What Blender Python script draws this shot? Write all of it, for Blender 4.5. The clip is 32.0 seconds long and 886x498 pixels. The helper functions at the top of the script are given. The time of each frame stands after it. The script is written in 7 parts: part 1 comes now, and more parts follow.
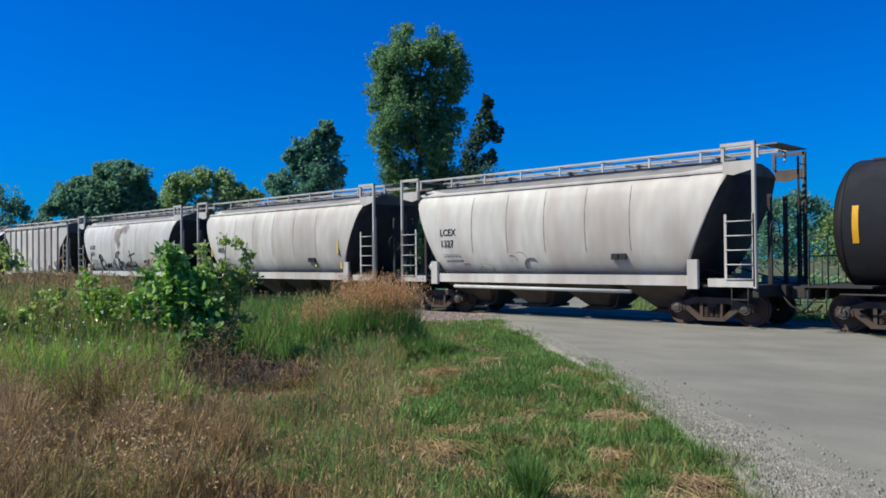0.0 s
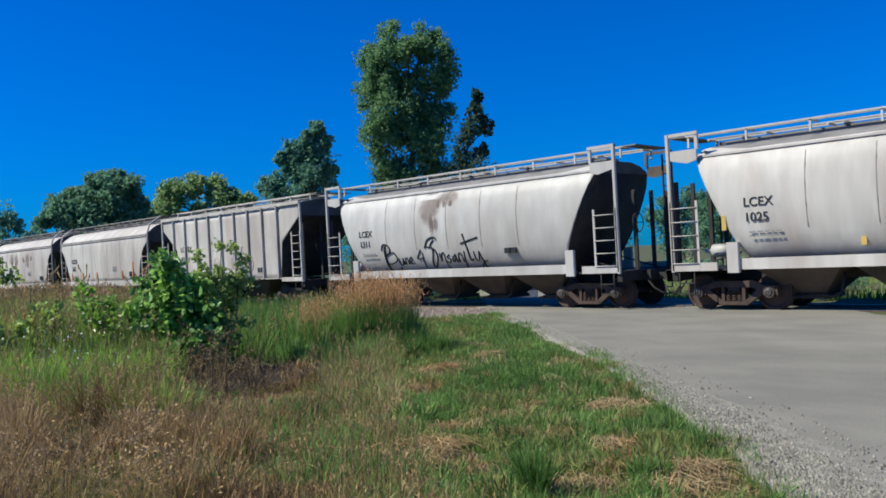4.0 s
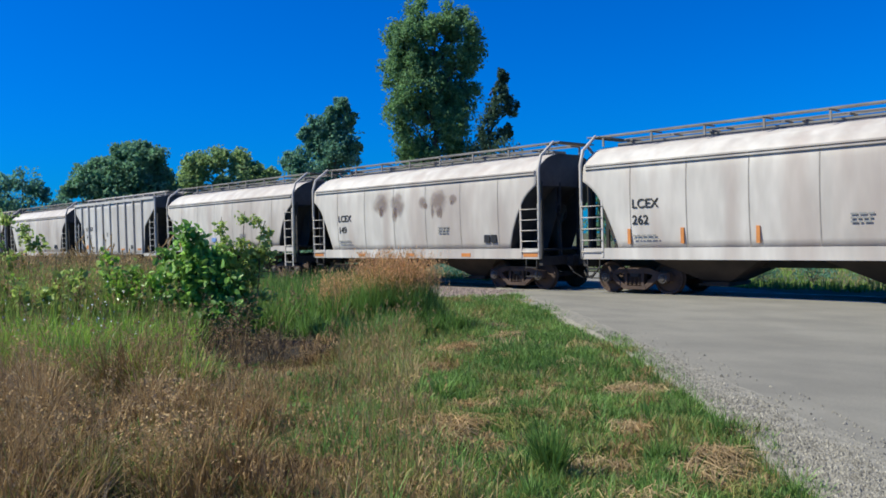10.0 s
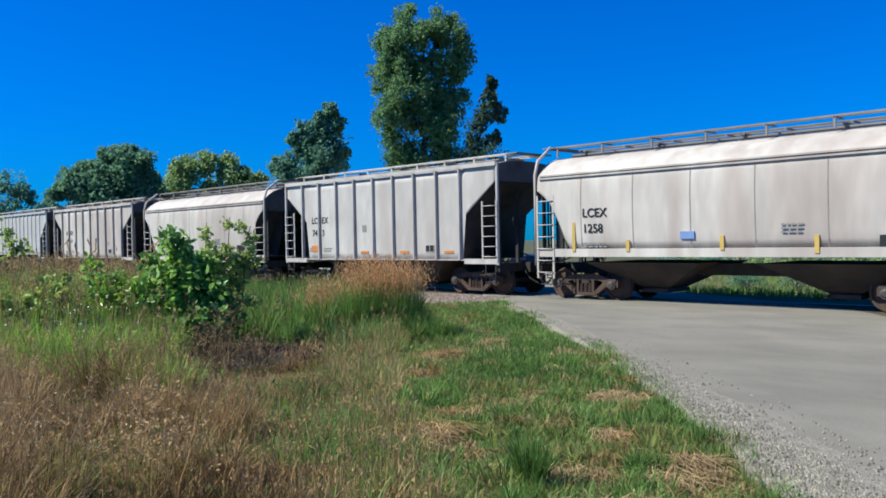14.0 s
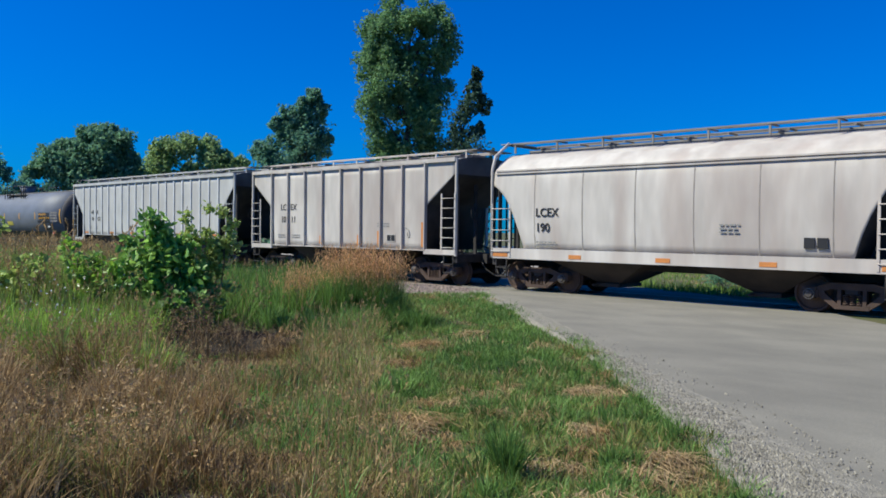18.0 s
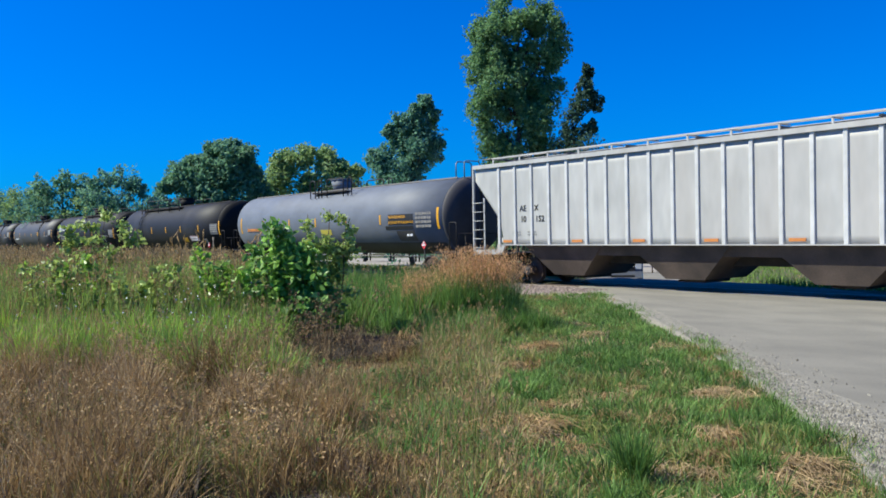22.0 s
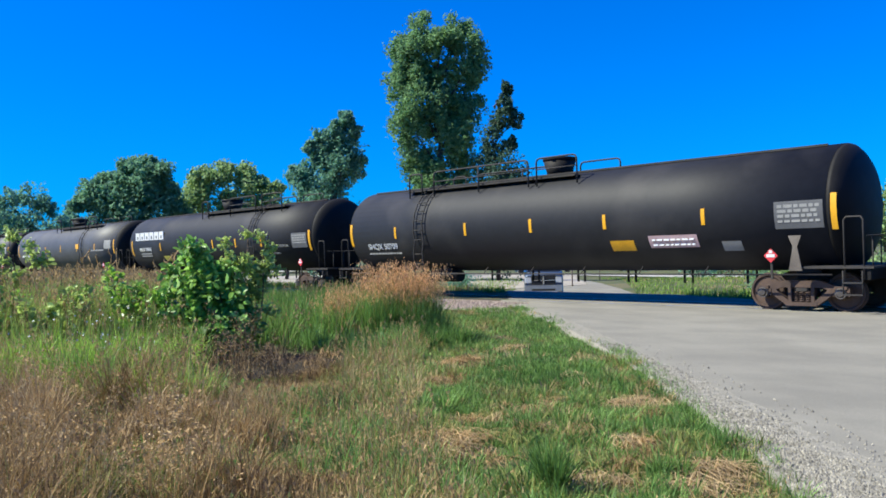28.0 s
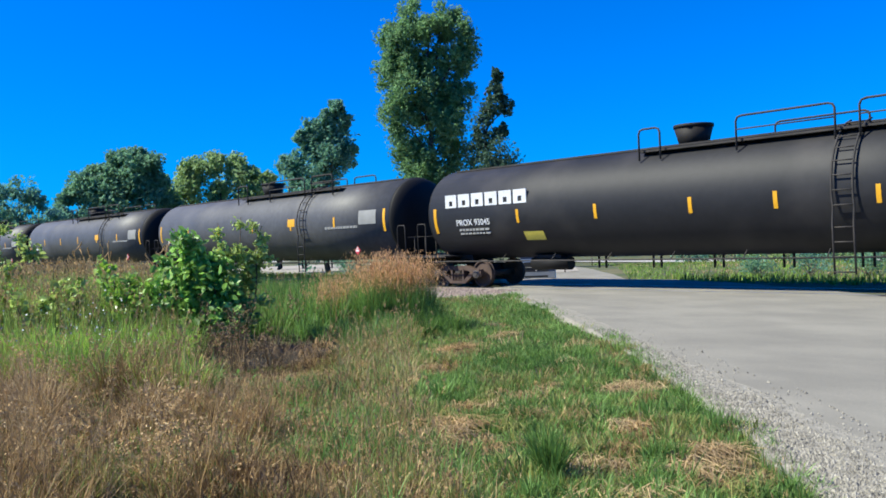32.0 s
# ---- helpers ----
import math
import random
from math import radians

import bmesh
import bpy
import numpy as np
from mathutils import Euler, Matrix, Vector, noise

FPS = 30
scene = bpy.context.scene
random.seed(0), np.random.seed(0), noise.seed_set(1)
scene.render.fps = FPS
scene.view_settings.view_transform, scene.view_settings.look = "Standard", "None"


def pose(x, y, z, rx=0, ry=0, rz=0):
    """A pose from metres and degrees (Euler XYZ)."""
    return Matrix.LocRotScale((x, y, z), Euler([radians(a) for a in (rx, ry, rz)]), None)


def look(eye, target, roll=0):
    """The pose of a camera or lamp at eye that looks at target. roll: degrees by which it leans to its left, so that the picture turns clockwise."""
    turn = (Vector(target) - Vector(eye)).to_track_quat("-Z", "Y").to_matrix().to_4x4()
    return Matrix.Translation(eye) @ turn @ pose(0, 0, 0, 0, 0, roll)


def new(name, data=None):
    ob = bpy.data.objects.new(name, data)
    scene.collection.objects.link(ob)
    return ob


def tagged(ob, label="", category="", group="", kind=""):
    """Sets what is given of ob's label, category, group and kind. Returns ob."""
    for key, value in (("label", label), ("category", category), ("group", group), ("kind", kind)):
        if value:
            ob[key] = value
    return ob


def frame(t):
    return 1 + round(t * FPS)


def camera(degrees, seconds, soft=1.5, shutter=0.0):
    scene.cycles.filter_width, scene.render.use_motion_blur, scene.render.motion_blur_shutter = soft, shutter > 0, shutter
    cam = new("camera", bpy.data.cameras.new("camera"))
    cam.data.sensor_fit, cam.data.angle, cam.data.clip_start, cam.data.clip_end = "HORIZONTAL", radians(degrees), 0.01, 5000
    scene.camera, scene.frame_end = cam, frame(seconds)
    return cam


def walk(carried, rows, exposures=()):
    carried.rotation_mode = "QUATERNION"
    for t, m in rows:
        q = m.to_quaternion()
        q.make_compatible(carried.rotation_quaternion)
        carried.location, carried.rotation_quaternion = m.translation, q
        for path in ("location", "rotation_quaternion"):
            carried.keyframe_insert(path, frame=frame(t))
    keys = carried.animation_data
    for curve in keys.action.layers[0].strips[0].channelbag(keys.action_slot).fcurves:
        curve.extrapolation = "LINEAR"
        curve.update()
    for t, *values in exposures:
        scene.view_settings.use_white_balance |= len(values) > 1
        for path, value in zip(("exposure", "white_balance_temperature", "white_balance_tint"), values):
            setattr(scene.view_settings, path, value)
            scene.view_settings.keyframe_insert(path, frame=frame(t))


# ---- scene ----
# A grade crossing in summer. x runs along the track in the way the train goes,
# y across it away from the viewer, z up from the top of the rail.
cam = camera(56.8, 32.0, soft=1.7)
PATH = [
    (0, (0.021, 0.003, 1.725), (-7.073, 7.050, 1.844), -0.60),
    (0.5, (0.016, 0.013, 1.724), (-7.036, 7.102, 1.811), -1.57),
    (1, (0.027, 0.009, 1.722), (-6.974, 7.150, 1.780), -2.06),
    (1.5, (0.034, 0.004, 1.716), (-6.930, 7.179, 1.892), -1.71),
    (2, (0.041, -0.001, 1.714), (-6.769, 7.321, 1.690), -0.61),
    (2.5, (0.042, 0.009, 1.734), (-6.995, 7.113, 1.754), -2.00),
    (3, (0.031, 0.020, 1.727), (-6.974, 7.157, 1.796), -2.34),
    (3.5, (0.031, 0.011, 1.728), (-6.997, 7.125, 1.792), -2.82),
    (5.5, (0.012, 0.003, 1.713), (-7.208, 6.922, 1.709), -2.53),
    (6, (-0.007, 0.011, 1.733), (-7.352, 6.797, 1.664), -2.02),
    (6.5, (0.018, -0.006, 1.707), (-7.308, 6.801, 1.606), -1.61),
    (7, (0.033, -0.020, 1.715), (-7.263, 6.818, 1.584), -1.42),
    (7.5, (0.035, -0.003, 1.716), (-7.248, 6.844, 1.430), -1.17),
    (8, (0.034, -0.010, 1.720), (-7.305, 6.780, 1.527), -1.39),
    (8.5, (0.019, -0.013, 1.715), (-7.332, 6.764, 1.507), -0.81),
    (9, (0.002, 0.006, 1.709), (-7.354, 6.773, 1.399), -0.73),
    (9.5, (0.003, 0.015, 1.712), (-7.378, 6.758, 1.459), -1.00),
    (10, (0.012, 0.004, 1.713), (-7.229, 6.898, 1.542), -1.41),
    (10.5, (0.017, 0.010, 1.712), (-7.136, 6.996, 1.550), -1.33),
    (11, (-0.018, 0.029, 1.729), (-7.233, 6.945, 1.396), -1.81),
    (11.5, (0.020, 0.023, 1.712), (-7.166, 6.962, 1.262), -2.55),
    (12, (0.027, 0.026, 1.730), (-7.296, 6.825, 1.338), -1.88),
    (12.5, (0.004, 0.027, 1.711), (-7.296, 6.852, 1.357), -0.80),
    (13, (0.024, 0.024, 1.704), (-7.287, 6.811, 1.005), -0.18),
    (13.5, (0.062, 0.029, 1.719), (-7.187, 6.913, 1.479), -0.92),
    (15.5, (0.048, 0.026, 1.745), (-6.755, 7.355, 1.633), 0.27),
    (16, (0.078, 0.007, 1.737), (-6.465, 7.569, 1.629), -0.10),
    (16.5, (0.047, 0.012, 1.771), (-6.652, 7.434, 1.599), -0.34),
    (17, (0.072, 0.000, 1.748), (-6.737, 7.323, 1.597), -0.13),
    (17.5, (0.072, -0.001, 1.758), (-6.806, 7.255, 1.551), -0.37),
    (18, (0.048, 0.002, 1.751), (-6.920, 7.172, 1.523), 0.69),
    (18.5, (0.057, 0.003, 1.762), (-6.934, 7.152, 1.614), -0.26),
    (19, (0.057, -0.006, 1.765), (-6.895, 7.179, 1.537), -0.20),
    (19.5, (0.056, -0.012, 1.771), (-6.931, 7.141, 1.605), -0.31),
    (20, (0.060, 0.003, 1.753), (-7.080, 6.999, 1.492), -0.82),
    (20.5, (0.054, 0.021, 1.756), (-7.119, 6.983, 1.460), -0.79),
    (21, (0.031, 0.014, 1.720), (-7.271, 6.822, 1.152), -0.10),
    (21.5, (0.024, 0.018, 1.757), (-7.459, 6.640, 1.378), 0.43),
    (22, (0.012, 0.006, 1.745), (-7.884, 6.140, 1.549), -1.10),
    (22.5, (-0.013, -0.003, 1.762), (-7.954, 6.066, 1.433), -1.23),
    (23, (0.016, 0.046, 1.788), (-8.060, 5.910, 1.160), -0.77),
    (23.5, (0.018, 0.020, 1.770), (-8.122, 5.825, 1.589), -1.38),
    (24, (0.034, 0.032, 1.764), (-8.028, 5.946, 1.563), -2.37),
    (24.5, (0.041, 0.011, 1.759), (-7.994, 5.961, 1.563), -1.02),
    (25, (0.041, 0.034, 1.762), (-7.807, 6.232, 1.666), -1.79),
    (25.5, (0.075, 0.040, 1.778), (-7.378, 6.706, 1.893), -1.44),
    (27.5, (0.068, 0.015, 1.757), (-7.277, 6.801, 1.660), -1.89),
    (28, (0.057, 0.019, 1.742), (-7.231, 6.866, 1.717), -1.79),
    (28.5, (0.041, 0.022, 1.749), (-7.279, 6.833, 1.624), -2.00),
    (29, (0.033, 0.014, 1.759), (-7.381, 6.725, 1.702), -2.24),
    (29.5, (0.024, 0.009, 1.729), (-7.314, 6.802, 1.664), -2.21),
    (30, (0.053, 0.002, 1.731), (-7.222, 6.863, 1.759), -2.42),
    (30.5, (0.058, 0.000, 1.731), (-7.169, 6.911, 1.622), -2.97),
    (31, (0.061, 0.006, 1.732), (-7.038, 7.047, 1.523), -2.62),
    (31.5, (0.061, -0.011, 1.745), (-7.253, 6.806, 1.547), -3.19),
    (32, (0.045, 0.004, 1.739), (-7.180, 6.916, 1.567), -2.56),
]
EXPOSURES = [(0, 0.3), (3.5, 0.3), (9, 0.36), (12.5, 0.48), (14, 0.5), (16, 0.3), (20, 0.35), (23, 0.72), (28, 0.9), (32, 0.9)]
walk(cam, [(t, look(eye, target, roll)) for t, eye, target, roll in PATH], [(t, stops, 6500, 4) for t, stops in EXPOSURES])

# ---- light ----
SUN = Vector((-0.6, -0.75, 1.0)).normalized()
sun_data = bpy.data.lights.new("sun", "SUN")
sun_data.energy, sun_data.angle, sun_data.color = 4.6, radians(0.5), (1.0, 0.96, 0.84)
sun = new("sun", sun_data)
sun.matrix_world = look(SUN * 50, (0, 0, 0))
world = bpy.data.worlds.new("world")
scene.world = world
world.use_nodes = True
wn = world.node_tree
sky = wn.nodes.new("ShaderNodeTexSky")
sky.sky_type, sky.sun_disc = "NISHITA", False
sky.sun_elevation = math.asin(SUN.z)
sky.sun_rotation = math.atan2(SUN.x, SUN.y)
sky.air_density, sky.dust_density, sky.ozone_density = 1.2, 0.2, 4.0
wn.nodes["Background"].inputs[1].default_value = 0.118
deep = wn.nodes.new("ShaderNodeMix")
deep.data_type, deep.blend_type = "RGBA", "MULTIPLY"
deep.inputs[0].default_value = 1.0
deep.inputs[7].default_value = (0.008, 0.29, 0.86, 1)
wn.links.new(sky.outputs[0], deep.inputs[6])
wn.links.new(deep.outputs[2], wn.nodes["Background"].inputs[0])


# ---- materials ----
def mat(name, c1, c2=None, scale=3.0, rough=0.7, metal=0.0, bump=0.2, fine=40.0, dirt=None, dirt_amount=0.5,
        dirt_scale=0.8, stretch=(1, 1, 1), vary=0.0, trans=0.0, spec=0.4, turn=0.0, streak=None):
    """A surface in two tones, mixed by noise at two scales, with stains and a fine relief."""
    m = bpy.data.materials.new(name)
    m.use_nodes = True
    nt = m.node_tree
    b = nt.nodes["Principled BSDF"]
    b.inputs["Roughness"].default_value = rough
    b.inputs["Metallic"].default_value = metal
    b.inputs["Specular IOR Level"].default_value = spec
    co = nt.nodes.new("ShaderNodeTexCoord")
    mp = nt.nodes.new("ShaderNodeMapping")
    mp.inputs["Scale"].default_value = stretch
    mp.inputs["Rotation"].default_value = (0, 0, turn)
    nt.links.new(co.outputs["Object"], mp.inputs[0])

    def nz(sc, detail=4.0):
        n = nt.nodes.new("ShaderNodeTexNoise")
        n.inputs["Scale"].default_value, n.inputs["Detail"].default_value = sc, detail
        nt.links.new(mp.outputs[0], n.inputs["Vector"])
        return n

    def mix(fac, a, bb):
        x = nt.nodes.new("ShaderNodeMix")
        x.data_type = "RGBA"
        for sock, v in ((x.inputs[0], fac), (x.inputs[6], a), (x.inputs[7], bb)):
            if hasattr(v, "is_linked"):
                nt.links.new(v, sock)
            else:
                sock.default_value = v if isinstance(v, float) else (*v, 1)
        return x.outputs[2]

    def ramp(sock, lo, hi):
        r = nt.nodes.new("ShaderNodeMapRange")
        r.inputs[1].default_value, r.inputs[2].default_value = lo, hi
        nt.links.new(sock, r.inputs[0])
        return r.outputs[0]

    c2 = c2 or tuple(v * 0.8 for v in c1)
    n1, n2 = nz(scale), nz(fine, 2.0)
    col = mix(ramp(n1.outputs[0], 0.35, 0.65), c1, c2)
    col = mix(ramp(n2.outputs[0], 0.3, 1.4), col, tuple(v * 0.5 for v in c2))
    if dirt:
        d = nz(dirt_scale, 6.0)
        f = nt.nodes.new("ShaderNodeMath")
        f.operation = "MULTIPLY"
        nt.links.new(ramp(d.outputs[0], 0.5, 0.78), f.inputs[0])
        f.inputs[1].default_value = dirt_amount
        col = mix(f.outputs[0], col, dirt)
    if streak:
        run_, fade = nt.nodes.new("ShaderNodeMapping"), nt.nodes.new("ShaderNodeMath")
        run_.inputs["Scale"].default_value = (1.1, 1.1, 0.14)
        nt.links.new(co.outputs["Object"], run_.inputs[0])
        w = nz(1.7, 5.0)
        nt.links.new(run_.outputs[0], w.inputs["Vector"])
        fade.operation = "MULTIPLY"
        fade.inputs[1].default_value = streak[3]
        nt.links.new(ramp(w.outputs[0], 0.46, 0.74), fade.inputs[0])
        col = mix(fade.outputs[0], col, streak[:3])
    if vary:
        g = nt.nodes.new("ShaderNodeNewGeometry")
        h = nt.nodes.new("ShaderNodeHueSaturation")
        r = nt.nodes.new("ShaderNodeMapRange")
        r.inputs[3].default_value, r.inputs[4].default_value = 1 - vary, 1 + vary
        nt.links.new(g.outputs["Random Per Island"], r.inputs[0])
        nt.links.new(r.outputs[0], h.inputs["Value"])
        nt.links.new(col, h.inputs["Color"])
        col = h.outputs[0]
    nt.links.new(col, b.inputs["Base Color"])
    if bump:
        bp = nt.nodes.new("ShaderNodeBump")
        bp.inputs["Strength"].default_value, bp.inputs["Distance"].default_value = bump, 0.02
        nt.links.new(n2.outputs[0], bp.inputs["Height"])
        nt.links.new(bp.outputs[0], b.inputs["Normal"])
    if trans:
        tr = nt.nodes.new("ShaderNodeBsdfTranslucent")
        ms = nt.nodes.new("ShaderNodeMixShader")
        ms.inputs[0].default_value = trans
        nt.links.new(col, tr.inputs[0])
        nt.links.new(b.outputs[0], ms.inputs[1])
        nt.links.new(tr.outputs[0], ms.inputs[2])
        nt.links.new(ms.outputs[0], nt.nodes["Material Output"].inputs[0])
    return m


def plain(name, c, rough=0.6, metal=0.0):
    return mat(name, c, tuple(v * 0.85 for v in c), rough=rough, metal=metal, bump=0.05)


# ---- mesh building ----
class Geo:
    """Gathers vertices and faces for one mesh."""

    def __init__(self):
        self.v, self.f, self.smooth = [], [], []

    def add(self, vs, fs, smooth=False):
        n = len(self.v)
        self.v += [tuple(p) for p in vs]
        self.f += [tuple(i + n for i in f) for f in fs]
        self.smooth += [smooth] * len(fs)
        return self

    def box(self, x, y, z, sx, sy, sz, ch=0.0):
        """A box by its centre and sizes, with chamfered upright edges if ch is given."""
        hx, hy, hz = sx / 2, sy / 2, sz / 2
        if ch:
            ring = [(hx - ch, -hy), (hx, -hy + ch), (hx, hy - ch), (hx - ch, hy), (-hx + ch, hy), (-hx, hy - ch), (-hx, -hy + ch), (-hx + ch, -hy)]
        else:
            ring = [(hx, -hy), (hx, hy), (-hx, hy), (-hx, -hy)]
        n = len(ring)
        vs = [(x + a, y + b, z - hz) for a, b in ring] + [(x + a, y + b, z + hz) for a, b in ring]
        fs = [(i, (i + 1) % n, n + (i + 1) % n, n + i) for i in range(n)] + [tuple(range(n - 1, -1, -1)), tuple(range(n, 2 * n))]
        return self.add(vs, fs)

    def tube(self, p, q, r, n=8, r2=None, cap=True):
        p, q = Vector(p), Vector(q)
        d = (q - p).normalized()
        a = d.orthogonal().normalized()
        b = d.cross(a)
        r2 = r if r2 is None else r2
        ring = [(math.cos(2 * math.pi * i / n), math.sin(2 * math.pi * i / n)) for i in range(n)]
        vs = [p + (a * c + b * s) * r for c, s in ring] + [q + (a * c + b * s) * r2 for c, s in ring]
        fs = [(i, (i + 1) % n, n + (i + 1) % n, n + i) for i in range(n)]
        self.add(vs, fs, True)
        if cap:
            k = len(self.v) - 2 * n
            self.f += [tuple(k + i for i in range(n - 1, -1, -1)), tuple(k + n + i for i in range(n))]
            self.smooth += [False, False]
        return self

    def path(self, pts, r, n=6):
        """A pipe bent through the given points, in one piece."""
        ps = [Vector(p) for p in pts]
        ds = [(q - p).normalized() for p, q in zip(ps, ps[1:])]
        a = ds[0].orthogonal().normalized()
        vs = []
        for i, p in enumerate(ps):
            d = ds[0] if i == 0 else ds[-1] if i == len(ds) else (ds[i - 1] + ds[i])
            if d.length < 1e-6:
                d = ds[i]
            d.normalize()
            a = (a - d * a.dot(d))
            a = a.normalized() if a.length > 1e-6 else d.orthogonal().normalized()
            b = d.cross(a)
            vs += [p + (a * math.cos(2 * math.pi * k / n) + b * math.sin(2 * math.pi * k / n)) * r for k in range(n)]
        m = len(ps)
        self.add(vs, [(i * n + k, i * n + (k + 1) % n, (i + 1) * n + (k + 1) % n, (i + 1) * n + k) for i in range(m - 1) for k in range(n)], True)
        z = len(self.v) - m * n
        self.f += [tuple(z + k for k in range(n - 1, -1, -1)), tuple(z + (m - 1) * n + k for k in range(n))]
        self.smooth += [False, False]
        return self

    def loft(self, rings, smooth=True, caps=True, closed=True):
        n, k = len(rings[0]), len(self.v)
        self.v += [tuple(p) for ring in rings for p in ring]
        for j in range(len(rings) - 1):
            for i in range(n if closed else n - 1):
                i2 = (i + 1) % n
                self.f.append((k + j * n + i, k + j * n + i2, k + (j + 1) * n + i2, k + (j + 1) * n + i))
                self.smooth.append(smooth)
        if caps:
            self.f += [tuple(k + i for i in range(n - 1, -1, -1)), tuple(k + (len(rings) - 1) * n + i for i in range(n))]
            self.smooth += [False, False]
        return self

    def prism(self, outline, y0, y1):
        """An outline in x and z, made solid from y0 to y1."""
        n = len(outline)
        vs = [(x, y0, z) for x, z in outline] + [(x, y1, z) for x, z in outline]
        fs = [(i, (i + 1) % n, n + (i + 1) % n, n + i) for i in range(n)] + [tuple(range(n - 1, -1, -1)), tuple(range(n, 2 * n))]
        return self.add(vs, fs)

    def mesh(self, name, material=None, weld=False):
        me = bpy.data.meshes.new(name)
        me.from_pydata(self.v, [], self.f)
        me.polygons.foreach_set("use_smooth", self.smooth)
        if material:
            me.materials.append(material)
        if weld:
            bm = bmesh.new()
            bm.from_mesh(me)
            bmesh.ops.recalc_face_normals(bm, faces=bm.faces)
            bm.to_mesh(me)
            bm.free()
        return me


def part(name, geo, material, parent=None, label="", at=None, weld=True):
    """One mesh object, under a thing or part if one is given."""
    me = geo if isinstance(geo, bpy.types.Mesh) else geo.mesh(name, material, weld)
    ob = new(name, me)
    if parent:
        ob.parent = parent
    if at is not None:
        ob.matrix_basis = at
    return tagged(ob, label)


def split(name, geos, material, parent, label=""):
    """Like pieces of one thing, each a part of its own."""
    return [part(name, g, material, parent, label) for g in geos]


def thing(name, label, category, group="", m=None, kind=""):
    ob = new(name)
    ob.empty_display_size = 0.2
    if m is not None:
        ob.matrix_basis = m
    return tagged(ob, label, category, group, kind)


def lettering(text, size, material, thin=0.004, align="CENTER"):
    """Raised letters in the built-in font, lying in x and z, facing -y, centred."""
    cu = bpy.data.curves.new("letters", "FONT")
    cu.body, cu.size, cu.extrude, cu.align_x = text, size, thin, align
    cu.offset = size * 0.012
    ob = bpy.data.objects.new("letters", cu)
    me = bpy.data.meshes.new_from_object(ob)
    bpy.data.objects.remove(ob)
    me.transform(Matrix.Rotation(radians(90), 4, "X"))
    me.materials.clear()
    me.materials.append(material)
    return me


def smooth(a, b, x):
    t = min(1.0, max(0.0, (x - a) / (b - a)))
    return t * t * (3 - 2 * t)

# ---- ground, road and track ----
TRACK_Y = 19.95
grass_soil = mat("grass_soil", (0.13, 0.12, 0.05), (0.06, 0.085, 0.025), 0.6, 0.95, bump=0.6, fine=25, dirt=(0.2, 0.15, 0.09), dirt_scale=0.35)
asphalt = mat("asphalt", (0.295, 0.274, 0.226), (0.231, 0.215, 0.18), 1.3, 0.95, bump=0.35, spec=0.12, fine=110, dirt=(0.15, 0.14, 0.122), dirt_scale=0.3, dirt_amount=0.3, stretch=(0.5, 0.9, 1), turn=0.72)
gravel = mat("gravel", (0.36, 0.33, 0.265), (0.24, 0.22, 0.175), 9, 0.95, bump=0.9, fine=60)
stone = mat("stone", (0.36, 0.33, 0.265), (0.2, 0.182, 0.145), 5, 0.9, bump=0.3, vary=0.42)
ballast_mat = mat("ballast", (0.38, 0.3, 0.25), (0.22, 0.17, 0.14), 7, 0.95, bump=0.9, fine=50, vary=0.4)
rail_steel = mat("rail_steel", (0.16, 0.1, 0.07), (0.1, 0.065, 0.05), 6, 0.65, 0.3)
rail_shine = mat("rail_shine", (0.5, 0.5, 0.52), None, 6, 0.3, 0.9, bump=0.05)
tie_wood = mat("tie_wood", (0.11, 0.085, 0.065), (0.06, 0.045, 0.035), 5, 0.9, stretch=(1, 0.2, 1))


def level(x, y):
    """The height of the ground."""
    z = -1.15 * smooth(22.5, 33.0, y) + 0.2 * smooth(36.0, 52.0, y) - 0.031 * min(max(0.0, y - 40), 60)
    z -= 0.30 * smooth(-15.5, -20.0, x) * smooth(17.2, 15.0, y)
    if y < 16:
        z += 0.05 * noise.noise((x * 0.35, y * 0.35, 3.0)) - 0.03
    if y > 30:
        z += 0.25 * noise.noise((x * 0.05, y * 0.05, 1.0))
    return z


def sheet(xs, ys, lift=0.0, keep=None):
    g, at = Geo(), {}
    for j, y in enumerate(ys):
        for i, x in enumerate(xs):
            at[i, j] = len(g.v)
            g.v.append((x, y, level(x, y) + lift))
    for j in range(len(ys) - 1):
        for i in range(len(xs) - 1):
            if keep is None or keep((xs[i] + xs[i + 1]) / 2, (ys[j] + ys[j + 1]) / 2):
                g.f.append((at[i, j], at[i + 1, j], at[i + 1, j + 1], at[i, j + 1]))
                g.smooth.append(True)
    return g


def spaced(lo, hi, a, b, step):
    far = [3, 7, 14, 26, 45, 80, 140, 260, 500, 900, 1500]
    mid = [a + step * i for i in range(int((b - a) / step) + 1)]
    return [a - d for d in reversed(far) if a - d > lo] + mid + [b + d for d in far if b + d < hi]


ground = part("ground", sheet(spaced(-2000, 2000, -42, 14, 0.5), spaced(-2000, 2000, -6, 48, 0.5), -0.02), grass_soil, weld=False)
tagged(ground, "dry grassy earth beside the crossing", "ground", kind="structure")


